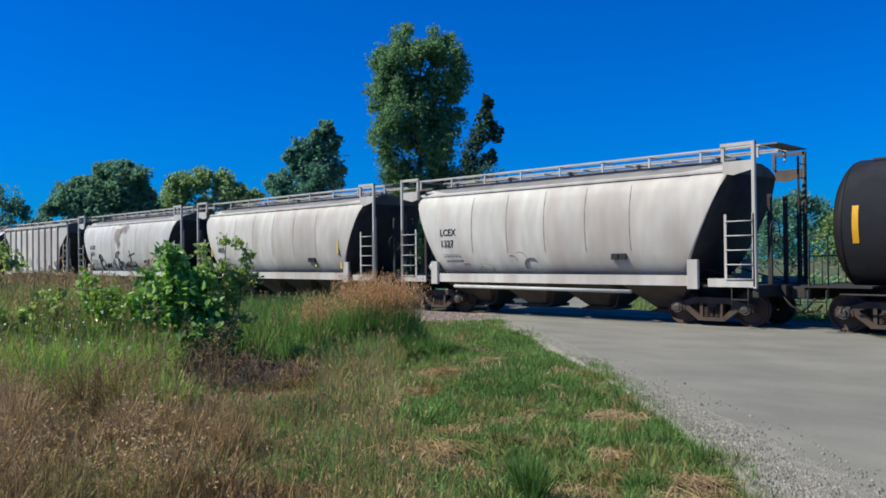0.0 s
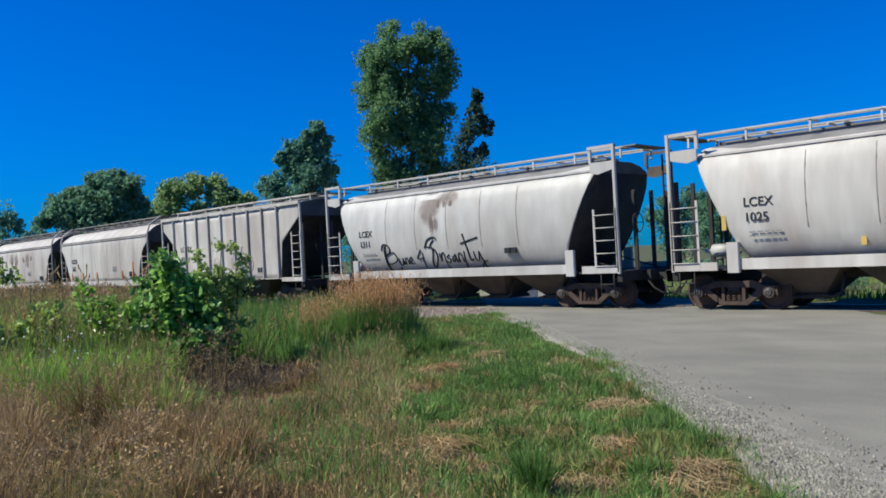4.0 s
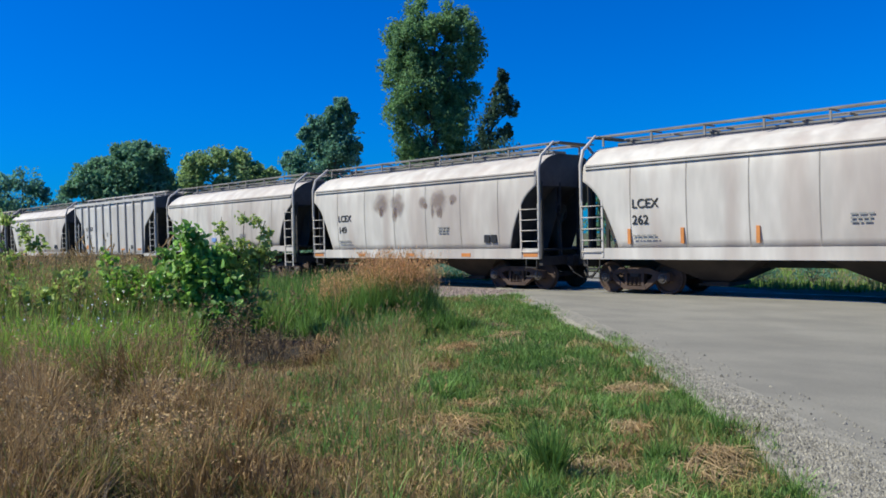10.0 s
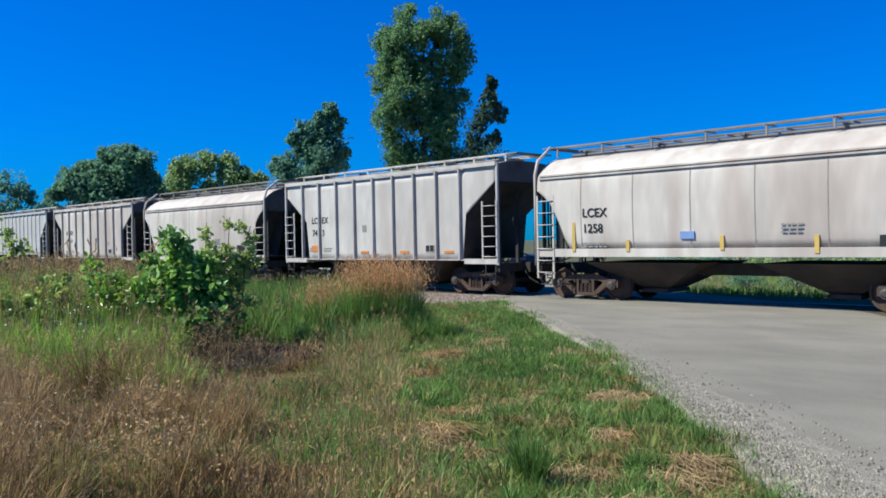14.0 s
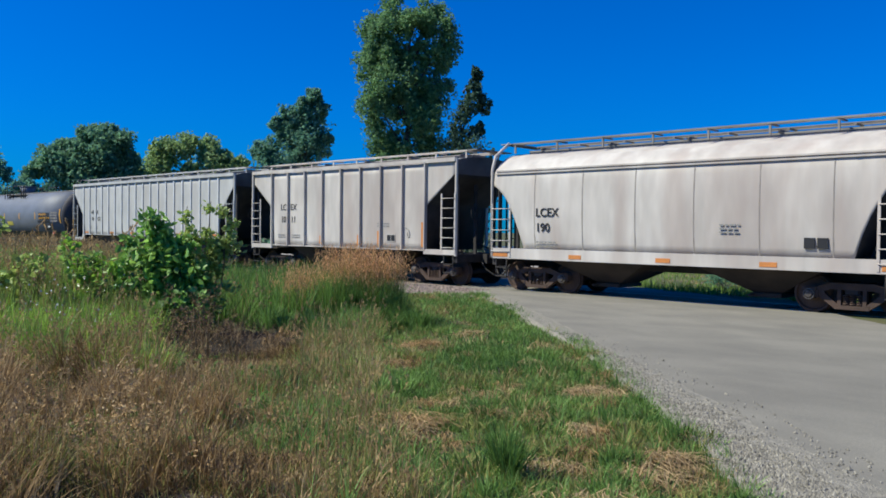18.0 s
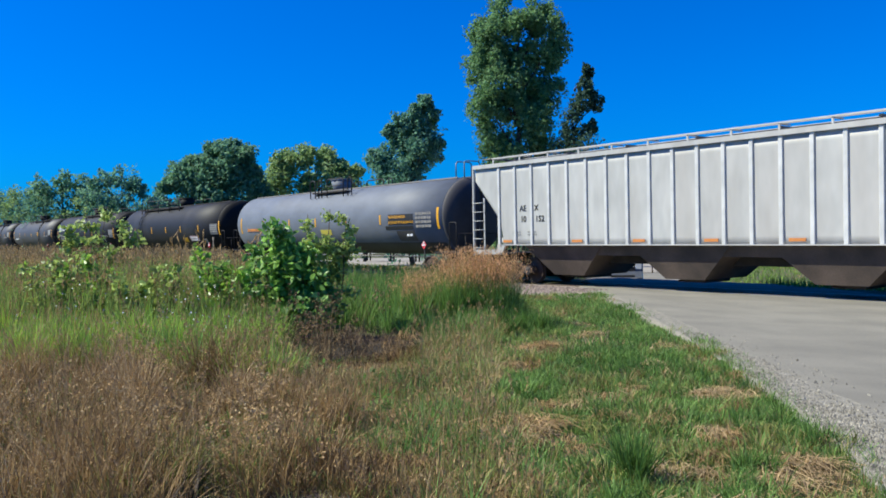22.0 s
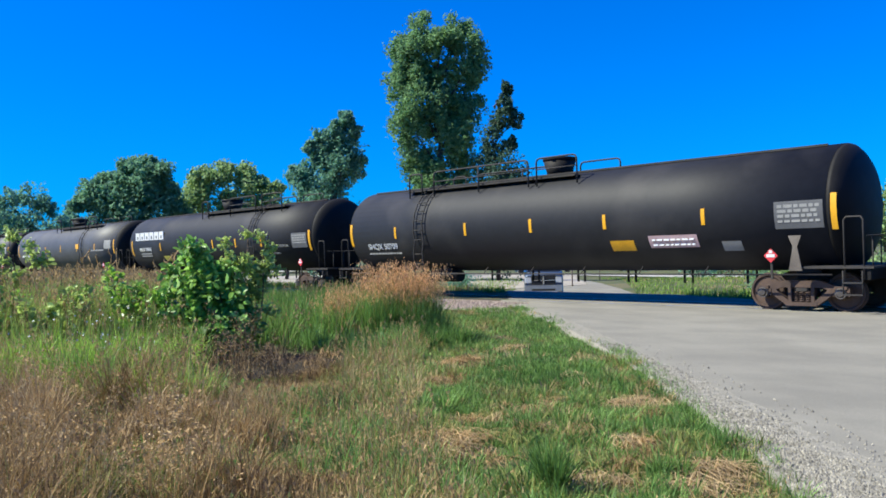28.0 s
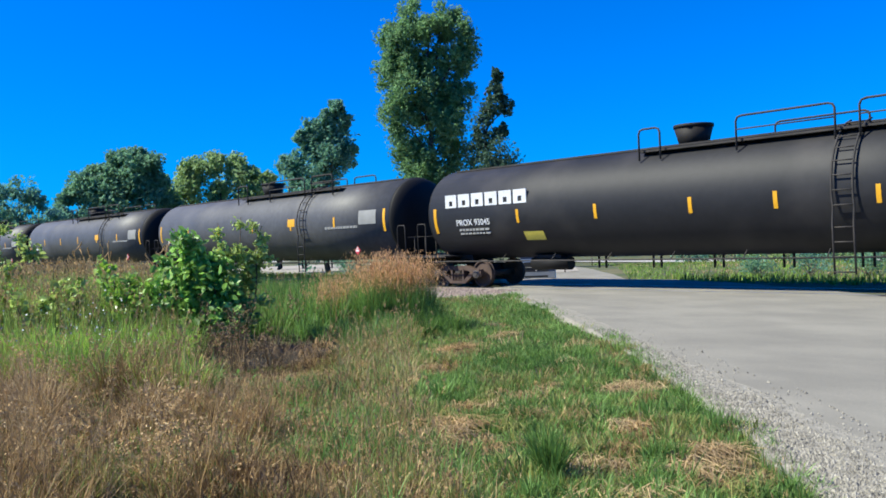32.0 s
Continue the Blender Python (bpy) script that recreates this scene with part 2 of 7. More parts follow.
def ribbon(left, right, lift, n=12, skirt=0.0):
    """A surface between two lines of plan points, laid on the ground."""
    g = Geo()
    rows = []
    for (a, b), (c, d) in zip(zip(left, left[1:]), zip(right, right[1:])):
        for k in range(n):
            s = k / n
            p = (a[0] + (b[0] - a[0]) * s, a[1] + (b[1] - a[1]) * s)
            q = (c[0] + (d[0] - c[0]) * s, c[1] + (d[1] - c[1]) * s)
            rows.append((p, q))
    rows.append((left[-1], right[-1]))
    for p, q in rows:
        for i in range(9):
            x, y = p[0] + (q[0] - p[0]) * i / 8, p[1] + (q[1] - p[1]) * i / 8
            w = 0.06 * noise.noise((x * 1.7, y * 1.7, 0)) if i in (0, 8) else 0
            g.v.append((x + w, y + w, max(level(x, y), -4.0) * (1 if y > 22.8 else 0) + lift - (skirt if i == 0 else 0)))
    for j in range(len(rows) - 1):
        for i in range(8):
            k = j * 9 + i
            g.f.append((k, k + 1, k + 10, k + 9))
            g.smooth.append(True)
    return g


EDGE_L = [(46.0, -48.0), (3.59, -1.38), (0.73, 2.11), (-0.7, 3.93), (-1.49, 4.84), (-2.08, 5.52), (-2.88, 6.41), (-4.09, 7.75), (-6.25, 9.83), (-8.17, 11.59), (-11.21, 14.22), (-13.42, 15.83), (-16.4, 18.3), (-17.4, 19.2)]
EDGE_R = [(60.0, -48.0), (16.35, -1.38), (13.11, 2.11), (11.34, 3.93), (10.39, 4.84), (9.68, 5.52), (8.62, 6.41), (6.91, 7.75), (4.12, 9.83), (1.99, 11.59), (-1.04, 14.22), (-2.87, 15.83), (-5.68, 18.3), (-6.4, 19.2)]
road = part("road", ribbon(EDGE_L, EDGE_R, 0.004, skirt=0.008), asphalt, weld=False)
tagged(road, "worn grey asphalt road leading over the track", "road", kind="structure")
FAR_L = [(-17.4, 19.2), (-18.6, 20.6), (-20.6, 22.6), (-27.0, 29.5), (-31.1, 34.1), (-34.3, 38.5), (-48.0, 55.0), (-62.0, 70.0)]
FAR_R = [(-6.4, 19.2), (-8.4, 20.6), (-13.0, 23.2), (-19.6, 31.0), (-22.6, 34.8), (-25.7, 38.1), (-38.0, 51.0), (-52.0, 66.0)]
far_road = part("road", ribbon(FAR_L, FAR_R, 0.004), asphalt, weld=False)
tagged(far_road, "pale asphalt road running on beyond the track", "road", kind="structure")
shoulder = part("gravel_shoulder", ribbon([(a - 0.22, b - 0.22) for a, b in EDGE_L],
                [(a + w * 0.75, b + w * 0.66) for (a, b), w in zip(EDGE_L, (1.2, 1.2, 1.1, 1.0, 0.9, 0.75, 0.6, 0.4, 0.25, 0.2, 0.2, 0.25, 0.25, 0.25))], 0.008, skirt=0.09), gravel, weld=False)
tagged(shoulder, "loose grey gravel along the edge of the asphalt", "gravel", kind="structure")

# loose stones on the shoulder
rng = random.Random(4)
stones = Geo()
for k in range(9500):
    i = rng.choice((2, 3, 3, 4, 4, 4, 5, 5, 5, 6, 6, 6, 7, 7, 8))
    s = rng.random()
    (ax, ay), (bx, by) = EDGE_L[i], EDGE_L[i + 1]
    w = (rng.uniform(0, 0.9) if rng.random() < 0.5 else min(rng.expovariate(2.4), 1.7)) * (1 - 0.08 * (i - 1)) - 0.2
    x, y = ax + (bx - ax) * s + w * 0.7, ay + (by - ay) * s + w * 0.7
    r = rng.uniform(0.006, 0.013) * (1 + rng.random() ** 6)
    a = rng.random() * 6.3
    top = (x + rng.uniform(-.3, .3) * r, y, 0.01 + r * 1.1)
    ring = [(x + r * math.cos(a + t) * rng.uniform(.8, 1.3), y + r * math.sin(a + t), 0.006) for t in (0, 1.26, 2.5, 3.8, 5.0)]
    stones.add([top] + ring, [(0, 1, 2), (0, 2, 3), (0, 3, 4), (0, 4, 5), (0, 5, 1)])
tagged(part("loose_stones", stones, stone, weld=False), "scattered pale gravel stones on the road edge", "gravel", kind="stuff")


def on_road(x, y, margin=0.0):
    for (ax, ay), (bx, by) in zip(EDGE_L, EDGE_L[1:]):
        if by >= y >= ay or (y < EDGE_L[0][1]):
            s = (y - ay) / (by - ay)
            return x > ax + (bx - ax) * s - margin
    for (ax, ay), (bx, by), (cx, cy), (dx, dy) in zip(FAR_L, FAR_L[1:], FAR_R, FAR_R[1:]):
        if ay <= y <= by:
            s = (y - ay) / (by - ay)
            if ax + (bx - ax) * s - margin < x < cx + (dx - cx) * s + margin:
                return True
    return False


# the track: ballast, ties beside the road, two rails
bed = Geo()
for x0, x1 in ((-300, -17.2), (-6.2, 120)):
    bed.loft([[(x, TRACK_Y - 2.6, -0.32), (x, TRACK_Y - 1.6, -0.14), (x, TRACK_Y + 1.6, -0.14), (x, TRACK_Y + 2.6, -0.32)] for x in (x0, x1)], False, False, False)
ballast = tagged(part("ballast", bed, ballast_mat, weld=False), "brown crushed-stone ballast under the rails", "ballast", kind="structure")
chips = Geo()
for k in range(6500):
    x = rng.uniform(-27, -15.8) if rng.random() < 0.75 else rng.uniform(-3.5, 6)
    y = TRACK_Y + rng.uniform(-3.9 if x < -13.5 else -2.9, -0.6)
    r = rng.uniform(0.015, 0.045)
    z = -0.14 if y > TRACK_Y - 1.6 else max(level(x, y), -0.14 - 0.18 * (TRACK_Y - 1.6 - y))
    a = rng.random() * 6.3
    ring = [(x + r * math.cos(a + t), y + r * math.sin(a + t), z) for t in (0, 1.3, 2.5, 3.8, 5.1)]
    chips.add([(x, y, z + r * 1.2)] + ring, [(0, 1, 2), (0, 2, 3), (0, 3, 4), (0, 4, 5), (0, 5, 1)])
tagged(part("ballast_stones", chips, ballast_mat, weld=False), "loose brown ballast stones", "gravel", kind="stuff")
PROFILE = [(-0.075, -0.17), (0.075, -0.17), (0.075, -0.155), (0.02, -0.14), (0.012, -0.05), (0.036, -0.035), (0.036, -0.004), (0.03, 0), (-0.03, 0), (-0.036, -0.004), (-0.036, -0.035), (-0.012, -0.05), (-0.02, -0.14), (-0.075, -0.155)]
for side in (-1, 1):
    g = Geo().loft([[(x, TRACK_Y + side * 0.755 + a, b + 0.004) for a, b in PROFILE] for x in (-300, 120)], False)
    r = part("rail", g, rail_steel)
    tagged(r, "rusty steel rail with a polished head", "rail", "rails of the track", "structure")
    part("railhead", Geo().box(-90, TRACK_Y + side * 0.755, 0.004, 420, 0.05, 0.004), rail_shine, r, "polished running surface")
tie_mesh = Geo().box(0, 0, 0, 0.22, 2.55, 0.18, 0.01).mesh("tie", tie_wood, True)
for i in range(60):
    x = -46 + i * 0.52 if i < 54 else -5.8 + (i - 54) * 0.52
    o = part("tie", tie_mesh, None, ballast, at=pose(x, TRACK_Y, -0.2 + 0.006 * math.sin(i * 7), 0, 0, math.sin(i * 3.1)))

# ---- the train ----
SPEED, GAIN = 6.02, 0.004


def run(t):
    """How far the train has gone."""
    return SPEED * t + GAIN * t * t


cream = mat("cream_paint", (0.645, 0.595, 0.53), (0.56, 0.51, 0.45), 0.7, 0.6, bump=0.03, fine=3, dirt=(0.31, 0.25, 0.22), dirt_scale=0.6, dirt_amount=0.8, stretch=(1, 1, 0.3), streak=(0.4, 0.31, 0.26, 0.5))
grey_paint = mat("pale_grey_paint", (0.63, 0.595, 0.545), (0.56, 0.52, 0.475), 0.7, 0.5, bump=0.03, fine=3, dirt=(0.34, 0.3, 0.26), dirt_scale=0.5, dirt_amount=0.5, stretch=(1, 1, 0.35), streak=(0.4, 0.34, 0.29, 0.45))
white_paint = mat("white_paint", (0.555, 0.545, 0.51), (0.49, 0.48, 0.445), 0.7, 0.5, bump=0.03, fine=3, dirt=(0.42, 0.38, 0.34), dirt_scale=0.5, dirt_amount=0.4, stretch=(1, 1, 0.35), streak=(0.42, 0.38, 0.33, 0.4))
rib_white = mat("clean_white_paint", (0.68, 0.67, 0.635), (0.6, 0.59, 0.56), 0.7, 0.45, bump=0.02, fine=3)
rust_brown = mat("rusty_steel", (0.105, 0.066, 0.048), (0.058, 0.038, 0.03), 2.5, 0.8, bump=0.3)
# Grimy steel; on hopper slopes and open ends its darkness also paints shade.
grime_shade = mat("grimy_shade_steel", (0.055, 0.047, 0.042), (0.03, 0.027, 0.025), 2.5, 0.8, bump=0.25)
# Grimy hoppers, coloured extra dark to stand in for shade under the body.
shaded_hopper_grime = mat("shaded_hopper_grime", (0.085, 0.062, 0.048), (0.035, 0.028, 0.023), 0.9, 0.85, bump=0.2)
dusty_tank = mat("dusty_tank_paint", (0.08, 0.079, 0.082), (0.055, 0.054, 0.057), 0.6, 0.56, bump=0.03, fine=6, spec=0.4, dirt=(0.13, 0.12, 0.11), dirt_scale=0.5, dirt_amount=0.6)
hopper_grime = mat("grimy_hopper", (0.15, 0.11, 0.084), (0.065, 0.05, 0.04), 0.9, 0.85, bump=0.2)
roof_grey = mat("roof_steel", (0.3, 0.28, 0.26), (0.2, 0.185, 0.17), 1.5, 0.75, bump=0.15)
black_tank = mat("black_tank_paint", (0.016, 0.0158, 0.0185), (0.012, 0.012, 0.0145), 0.6, 0.6, bump=0.03, fine=6, spec=0.3, dirt=(0.075, 0.066, 0.06), dirt_scale=0.5, dirt_amount=0.5)
grey_tank = mat("grey_tank_paint", (0.16, 0.176, 0.207), (0.143, 0.158, 0.186), 0.6, 0.58, bump=0.02, fine=2, spec=0.4, dirt=(0.17, 0.165, 0.175), dirt_scale=0.4, dirt_amount=0.25, stretch=(0.6, 1, 1))
# Tank head colours, kept dark to hold the shade of the end faces.
shaded_grey_head = mat("shaded_grey_head_paint", (0.1, 0.095, 0.1), (0.07, 0.066, 0.068), 1.0, 0.65, bump=0.05, spec=0.25, dirt=(0.13, 0.1, 0.085), dirt_scale=0.8)
head_shade_paint = mat("tank_head_shade_paint", (0.017, 0.0155, 0.015), (0.011, 0.0105, 0.01), 1.0, 0.65, bump=0.05, spec=0.2, dirt=(0.06, 0.05, 0.045), dirt_scale=0.8)
dark_band = mat("belly_grime_shade", (0.075, 0.07, 0.072), (0.04, 0.037, 0.038), 0.8, 0.6, bump=0.1)
black_ink = plain("black_lettering", (0.02, 0.02, 0.022), 0.6)
grey_ink = plain("faded_lettering", (0.28, 0.275, 0.26), 0.7)
dull_ink = plain("dull_grey_panel", (0.11, 0.11, 0.115), 0.7)
white_ink = plain("white_lettering", (0.75, 0.75, 0.74), 0.6)
orange_ink = plain("orange_marking", (0.66, 0.25, 0.065), 0.6)
faded_yellow = plain("faded_yellow_stripe", (0.66, 0.45, 0.12), 0.6)
seam_ink = plain("grimy_weld_line", (0.35, 0.31, 0.27), 0.7)
yellow_ink = plain("yellow_reflector", (0.85, 0.42, 0.02), 0.45)
pale_yellow = plain("pale_yellow_board", (0.72, 0.6, 0.1), 0.5)
red_ink = plain("red_placard", (0.7, 0.05, 0.06), 0.5)
pink_ink = plain("pale_red_panel", (0.62, 0.42, 0.42), 0.6)
blue_ink = plain("faded_blue_mark", (0.2, 0.32, 0.6), 0.6)
end_grime_shade = mat("grimy_shaded_end_paint", (0.2, 0.17, 0.14), (0.1, 0.083, 0.07), 1.2, 0.85, bump=0.15)
cap_steel = mat("bearing_steel", (0.17, 0.15, 0.135), (0.085, 0.072, 0.063), 5, 0.5, 0.4, bump=0.15)
brake_steel = mat("worn_steel", (0.3, 0.28, 0.27), (0.2, 0.18, 0.17), 6, 0.45, 0.6, bump=0.15)


def wheelset_mesh():
    g = Geo()
    g.tube((0, -0.9, 0), (0, 0.9, 0), 0.085, 12)
    for s in (-1, 1):
        y = s * 0.755
        prof = [(0.10, y - s * 0.09), (0.16, y - s * 0.02), (0.36, y - s * 0.015), (0.415, y - s * 0.07), (0.455, y - s * 0.07), (0.455, y - s * 0.04), (0.432, y - s * 0.03), (0.426, y + s * 0.065), (0.38, y + s * 0.065), (0.35, y + s * 0.02), (0.17, y + s * 0.03), (0.12, y + s * 0.07)]
        n = 28
        rings = [[(r * math.cos(2 * math.pi * i / n), yy, r * math.sin(2 * math.pi * i / n)) for r, yy in prof] for i in range(n)]
        rings.append(rings[0])
        g.loft(rings, False, False, False)
        g.tube((0, s * 0.9, 0), (0, s * 1.08, 0), 0.1, 14)
        for k in range(3):
            a = 2.1 * k
            g.tube((0.055 * math.cos(a), s * 1.08, 0.055 * math.sin(a)), (0.055 * math.cos(a), s * 1.11, 0.055 * math.sin(a)), 0.022, 6)
    return g.mesh("wheelset", rust_brown, True)


def side_frame_mesh():
    """The cast side of a truck, with its window for the springs."""
    g = Geo()
    top = [(-1.08, 0.5), (-1.06, 0.58), (-0.75, 0.6), (-0.45, 0.7), (0.45, 0.7), (0.75, 0.6), (1.06, 0.58), (1.08, 0.5), (0.72, 0.47), (0.42, 0.55), (-0.42, 0.55), (-0.72, 0.47)]
    g.prism(top, -0.07, 0.07)
    for s in (-1, 1):
        g.prism([(s * 0.74, 0.5), (s * 0.66, 0.36), (s * 0.36, 0.14), (s * 0.26, 0.14), (s * 0.3, 0.24), (s * 0.56, 0.46), (s * 0.6, 0.54)], -0.075, 0.075)
        g.prism([(s * 0.3, 0.16), (s * 0.3, 0.62), (s * 0.22, 0.62), (s * 0.22, 0.16)], -0.08, 0.08)
        g.prism([(s * 1.08, 0.52), (s * 1.08, 0.36), (s * 1.0, 0.36), (s * 1.0, 0.52)], -0.09, 0.09)
        g.prism([(s * 0.78, 0.52), (s * 0.78, 0.36), (s * 0.7, 0.36), (s * 0.7, 0.52)], -0.09, 0.09)
        g.box(s * 0.89, 0, 0.55, 0.3, 0.22, 0.07, 0.02)
    g.box(0, 0, 0.17, 0.74, 0.17, 0.09, 0.02)
    return g.mesh("side_frame", rust_brown, True)


def spring_mesh():
    g = Geo()
    n = 40
    pts = [(0.062 * math.cos(i * 0.8), 0.062 * math.sin(i * 0.8), 0.21 + 0.24 * i / n) for i in range(n)]
    return g.path(pts, 0.016, 5).mesh("spring", rust_brown)


WHEELS, FRAME, SPRING = wheelset_mesh(), side_frame_mesh(), spring_mesh()
BOLSTER = Geo().box(0, 0, 0.55, 0.32, 2.1, 0.18, 0.04).tube((0, 0, 0.5), (0, 0, 0.86), 0.2, 14).mesh("truck", grime_shade, True)
BRAKE = Geo().box(0, 0, 0.4, 0.09, 1.5, 0.12, 0.02).mesh("brake_beam", grime_shade, True)
SHOE = Geo().prism([(-0.03, 0.28), (0.05, 0.25), (0.05, 0.55), (-0.03, 0.52)], -0.05, 0.05).mesh("brake_shoe", grime_shade, True)
CAP = Geo().tube((0, 0.09, 0), (0, -0.03, 0), 0.13, 16, 0.125).tube((0, -0.03, 0), (0, -0.055, 0), 0.1, 16, 0.07).mesh("bearing_cap", cap_steel, True)
WHEELSETS = []


def truck(car, x):
    t = part("truck", BOLSTER, None, car, "rusty two-axle bogie", pose(x, 0, 0))
    for s in (-1, 1):
        part("side_frame", FRAME, None, t, at=pose(0, s * 0.99, 0, 0, 0, 0 if s < 0 else 180))
        for k in (-0.14, 0, 0.14):
            part("spring", SPRING, None, t, at=pose(k, s * 0.99, 0))
        w = part("wheelset", WHEELS, None, t, at=pose(s * 0.89, 0, 0.43))
        WHEELSETS.append((w, s * 0.89))
        part("brake_beam", BRAKE, None, t, at=pose(s * 0.36, 0, 0))
        for k in (-1, 1):
            part("bearing_cap", CAP, None, t, at=pose(s * 0.89, k * 1.1, 0.43, 0, 0, 0 if k < 0 else 180))
        for k in (-0.755, 0.755):
            part("brake_shoe", SHOE, None, t, at=pose(s * 0.41, k, 0, 0, 0, 0 if s > 0 else 180))
    return t


def coupler(car, x, s):
    g = Geo().box(x + s * 0.25, 0, 0.82, 0.6, 0.16, 0.2, 0.03)
    g.prism([(x + s * 0.5, 0.68), (x + s * 0.86, 0.66), (x + s * 0.9, 0.98), (x + s * 0.5, 0.96)], -0.14, 0.12)
    part("coupler", g, grime_shade, car, "rusty knuckle coupler")
    pts = [(x + s * 0.1, -0.45, 0.75), (x + s * 0.3, -0.42, 0.52), (x + s * 0.55, -0.3, 0.34), (x + s * 0.8, -0.2, 0.4), (x + s * 0.92, -0.16, 0.55)]
    part("brake_hose", Geo().path(pts, 0.025, 7), grime_shade, car, "black rubber air hose")


def ladder(car, x, w, z0, z1, y, n, material, name="ladder"):
    g = Geo()
    for k in (-w / 2, w / 2):
        g.box(x + k, y, (z0 + z1) / 2, 0.06, 0.03, z1 - z0)
    for i in range(n):
        z = z0 + (z1 - z0) * (i + 0.5) / n
        g.tube((x - w / 2, y - 0.03, z), (x + w / 2, y - 0.03, z), 0.014, 6)
    part(name, g, material, car)


def end_ladder(car, x, w, z0, z1, yc, n, material):
    g = Geo()
    for k in (-w / 2, w / 2):
        g.box(x, yc + k, (z0 + z1) / 2, 0.04, 0.05, z1 - z0)
    for i in range(n):
        z = z0 + (z1 - z0) * (i + 0.5) / n
        g.tube((x, yc - w / 2, z), (x, yc + w / 2, z), 0.014, 6)
    part("end_ladder", g, material, car)


def step(car, x, material, z=0.95):
    for y in (-1.5, 1.5):
        g = Geo()
        for k in (-0.2, 0.2):
            g.path([(x + k, y, z), (x + k, y, z - 0.52)], 0.016, 6)
        for zz in (z - 0.26, z - 0.52):
            g.box(x, y, zz, 0.42, 0.06, 0.03)
        part("step", g, material, car, "hanging steel foot step")


def text_on(car, text, x, z, y, size, ink, name="lettering", parent=None, align="CENTER"):
    part(name, lettering(text, size, ink, align=align), None, parent or car, at=pose(x, y, z))


def patch(car, x, z, y, w, h, ink, name="marking", label="", th=0.006, lean=0.0):
    part(name, Geo().prism([(x - w / 2, z - h / 2), (x + w / 2, z - h / 2), (x + w / 2 + lean, z + h / 2), (x - w / 2 + lean, z + h / 2)], y - th, y + 0.03), ink, car, label)


def small_print(car, x, z, y, ink, w=0.5, rows=2, name="small_print"):
    g, r = Geo(), random.Random(int(x * 100))
    for k in range(rows):
        a = x - w / 2
        while a < x + w / 2 - 0.05:
            b = min(x + w / 2, a + r.uniform(0.06, 0.16))
            g.box((a + b) / 2, y, z - k * 0.085, b - a, 0.006, 0.04)
            a = b + 0.035
    tagged(part(name, g, ink, car), kind="stuff")


def running_board(car, half, z, material, posts, edge=0.78):
    """The walkway along the roof with the supports that show on its edge."""
    split("walkway_edge", [Geo().box(0, y, z, 2 * half, 0.05, 0.038) for y in (-edge, edge)], material, car, "long roof walkway edge bar")
    split("walkway_slat", [Geo().box(0, s * (0.42 + 0.11 * k), z + 0.01, 2 * half, 0.06, 0.02) for s in (-1, 1) for k in range(3)], material, car)
    for i in range(posts):
        x = -half + 0.25 + (2 * half - 0.5) * i / (posts - 1)
        for s in (-1, 1):
            part("walkway_bracket", Geo().box(x, s * edge, z - 0.15, 0.05, 0.04, 0.28).box(x, s * 0.55, z - 0.03, 0.06, 0.5, 0.03), material, car)
    for s in (-1, 1):
        part("end_walkway", Geo().box(s * (half + 0.05), 0, z, 0.42, 1.7, 0.03), roof_grey, car, "grated platform across the roof end")


def hatches(car, half, z, n=5):
    g = Geo()
    g.box(0, 0, z + 0.06, 2 * half - 0.8, 0.62, 0.12, 0.02)
    part("hatch_trough", g, roof_grey, car)
    for i in range(n):
        x = -half + 0.9 + (2 * half - 1.8) * i / (n - 1)
        part("hatch_clamp", Geo().box(x, 0, z + 0.15, 0.08, 0.74, 0.06), roof_grey, car)


def bays(car, xs, w, material, top=1.05, low=0.34, pipes=False, foot=0.5, floor=0.32):
    """The discharge hoppers under the body, with their gates."""
    for x in xs:
        a, b = w / 2, floor
        rings = [[(x - a, -1.35, top), (x + a, -1.35, top), (x + a, 1.35, top), (x - a, 1.35, top)],
                 [(x - b, -foot, low), (x + b, -foot, low), (x + b, foot, low), (x - b, foot, low)]]
        h = part("discharge_hopper", Geo().loft(rings, False), material, car, "grimy sloped discharge hopper")
        part("outlet_gate", Geo().box(x, 0, low - 0.05, 0.75, 1.2, 0.1, 0.02).tube((x - 0.3, -0.85, low - 0.05), (x - 0.3, 0.85, low - 0.05), 0.03, 8), grime_shade, h, "sliding outlet gate")
        if pipes:
            pts = [(x + 0.35, -0.75, 0.36), (x + 0.55, -0.75, 0.3), (x + 0.75, -0.75, 0.4), (x + 0.8, -0.75, 0.62), (x + 0.85, -0.75, 0.85)]
            part("outlet_pipe", Geo().path(pts, 0.035, 7), grime_shade, h, "bent outlet pipe")


def body_loft(half, prof, cut, n=26):
    """A hopper body: prof gives half widths by height; cut gives the lowest height at a distance from the end."""
    zs = [z for z, w in prof]
    rings = []
    xs = [-half + 2.2 * (i / 14) ** 1.0 for i in range(15)] + [-half + 2.2 + (2 * half - 4.4) * i / n for i in range(1, n)] + [half - 2.2 + 2.2 * i / 14 for i in range(15)]
    for x in xs:
        zb = max(zs[0], cut(half - abs(x)))
        side = []
        for k in range(14):
            z = zb + (zs[-1] - zb) * k / 13
            side.append((float(np.interp(z, zs, [w for _, w in prof])), z))
        rings.append([(x, -w, z) for w, z in side] + [(x, w, z) for w, z in reversed(side)])
    return Geo().loft(rings, True)


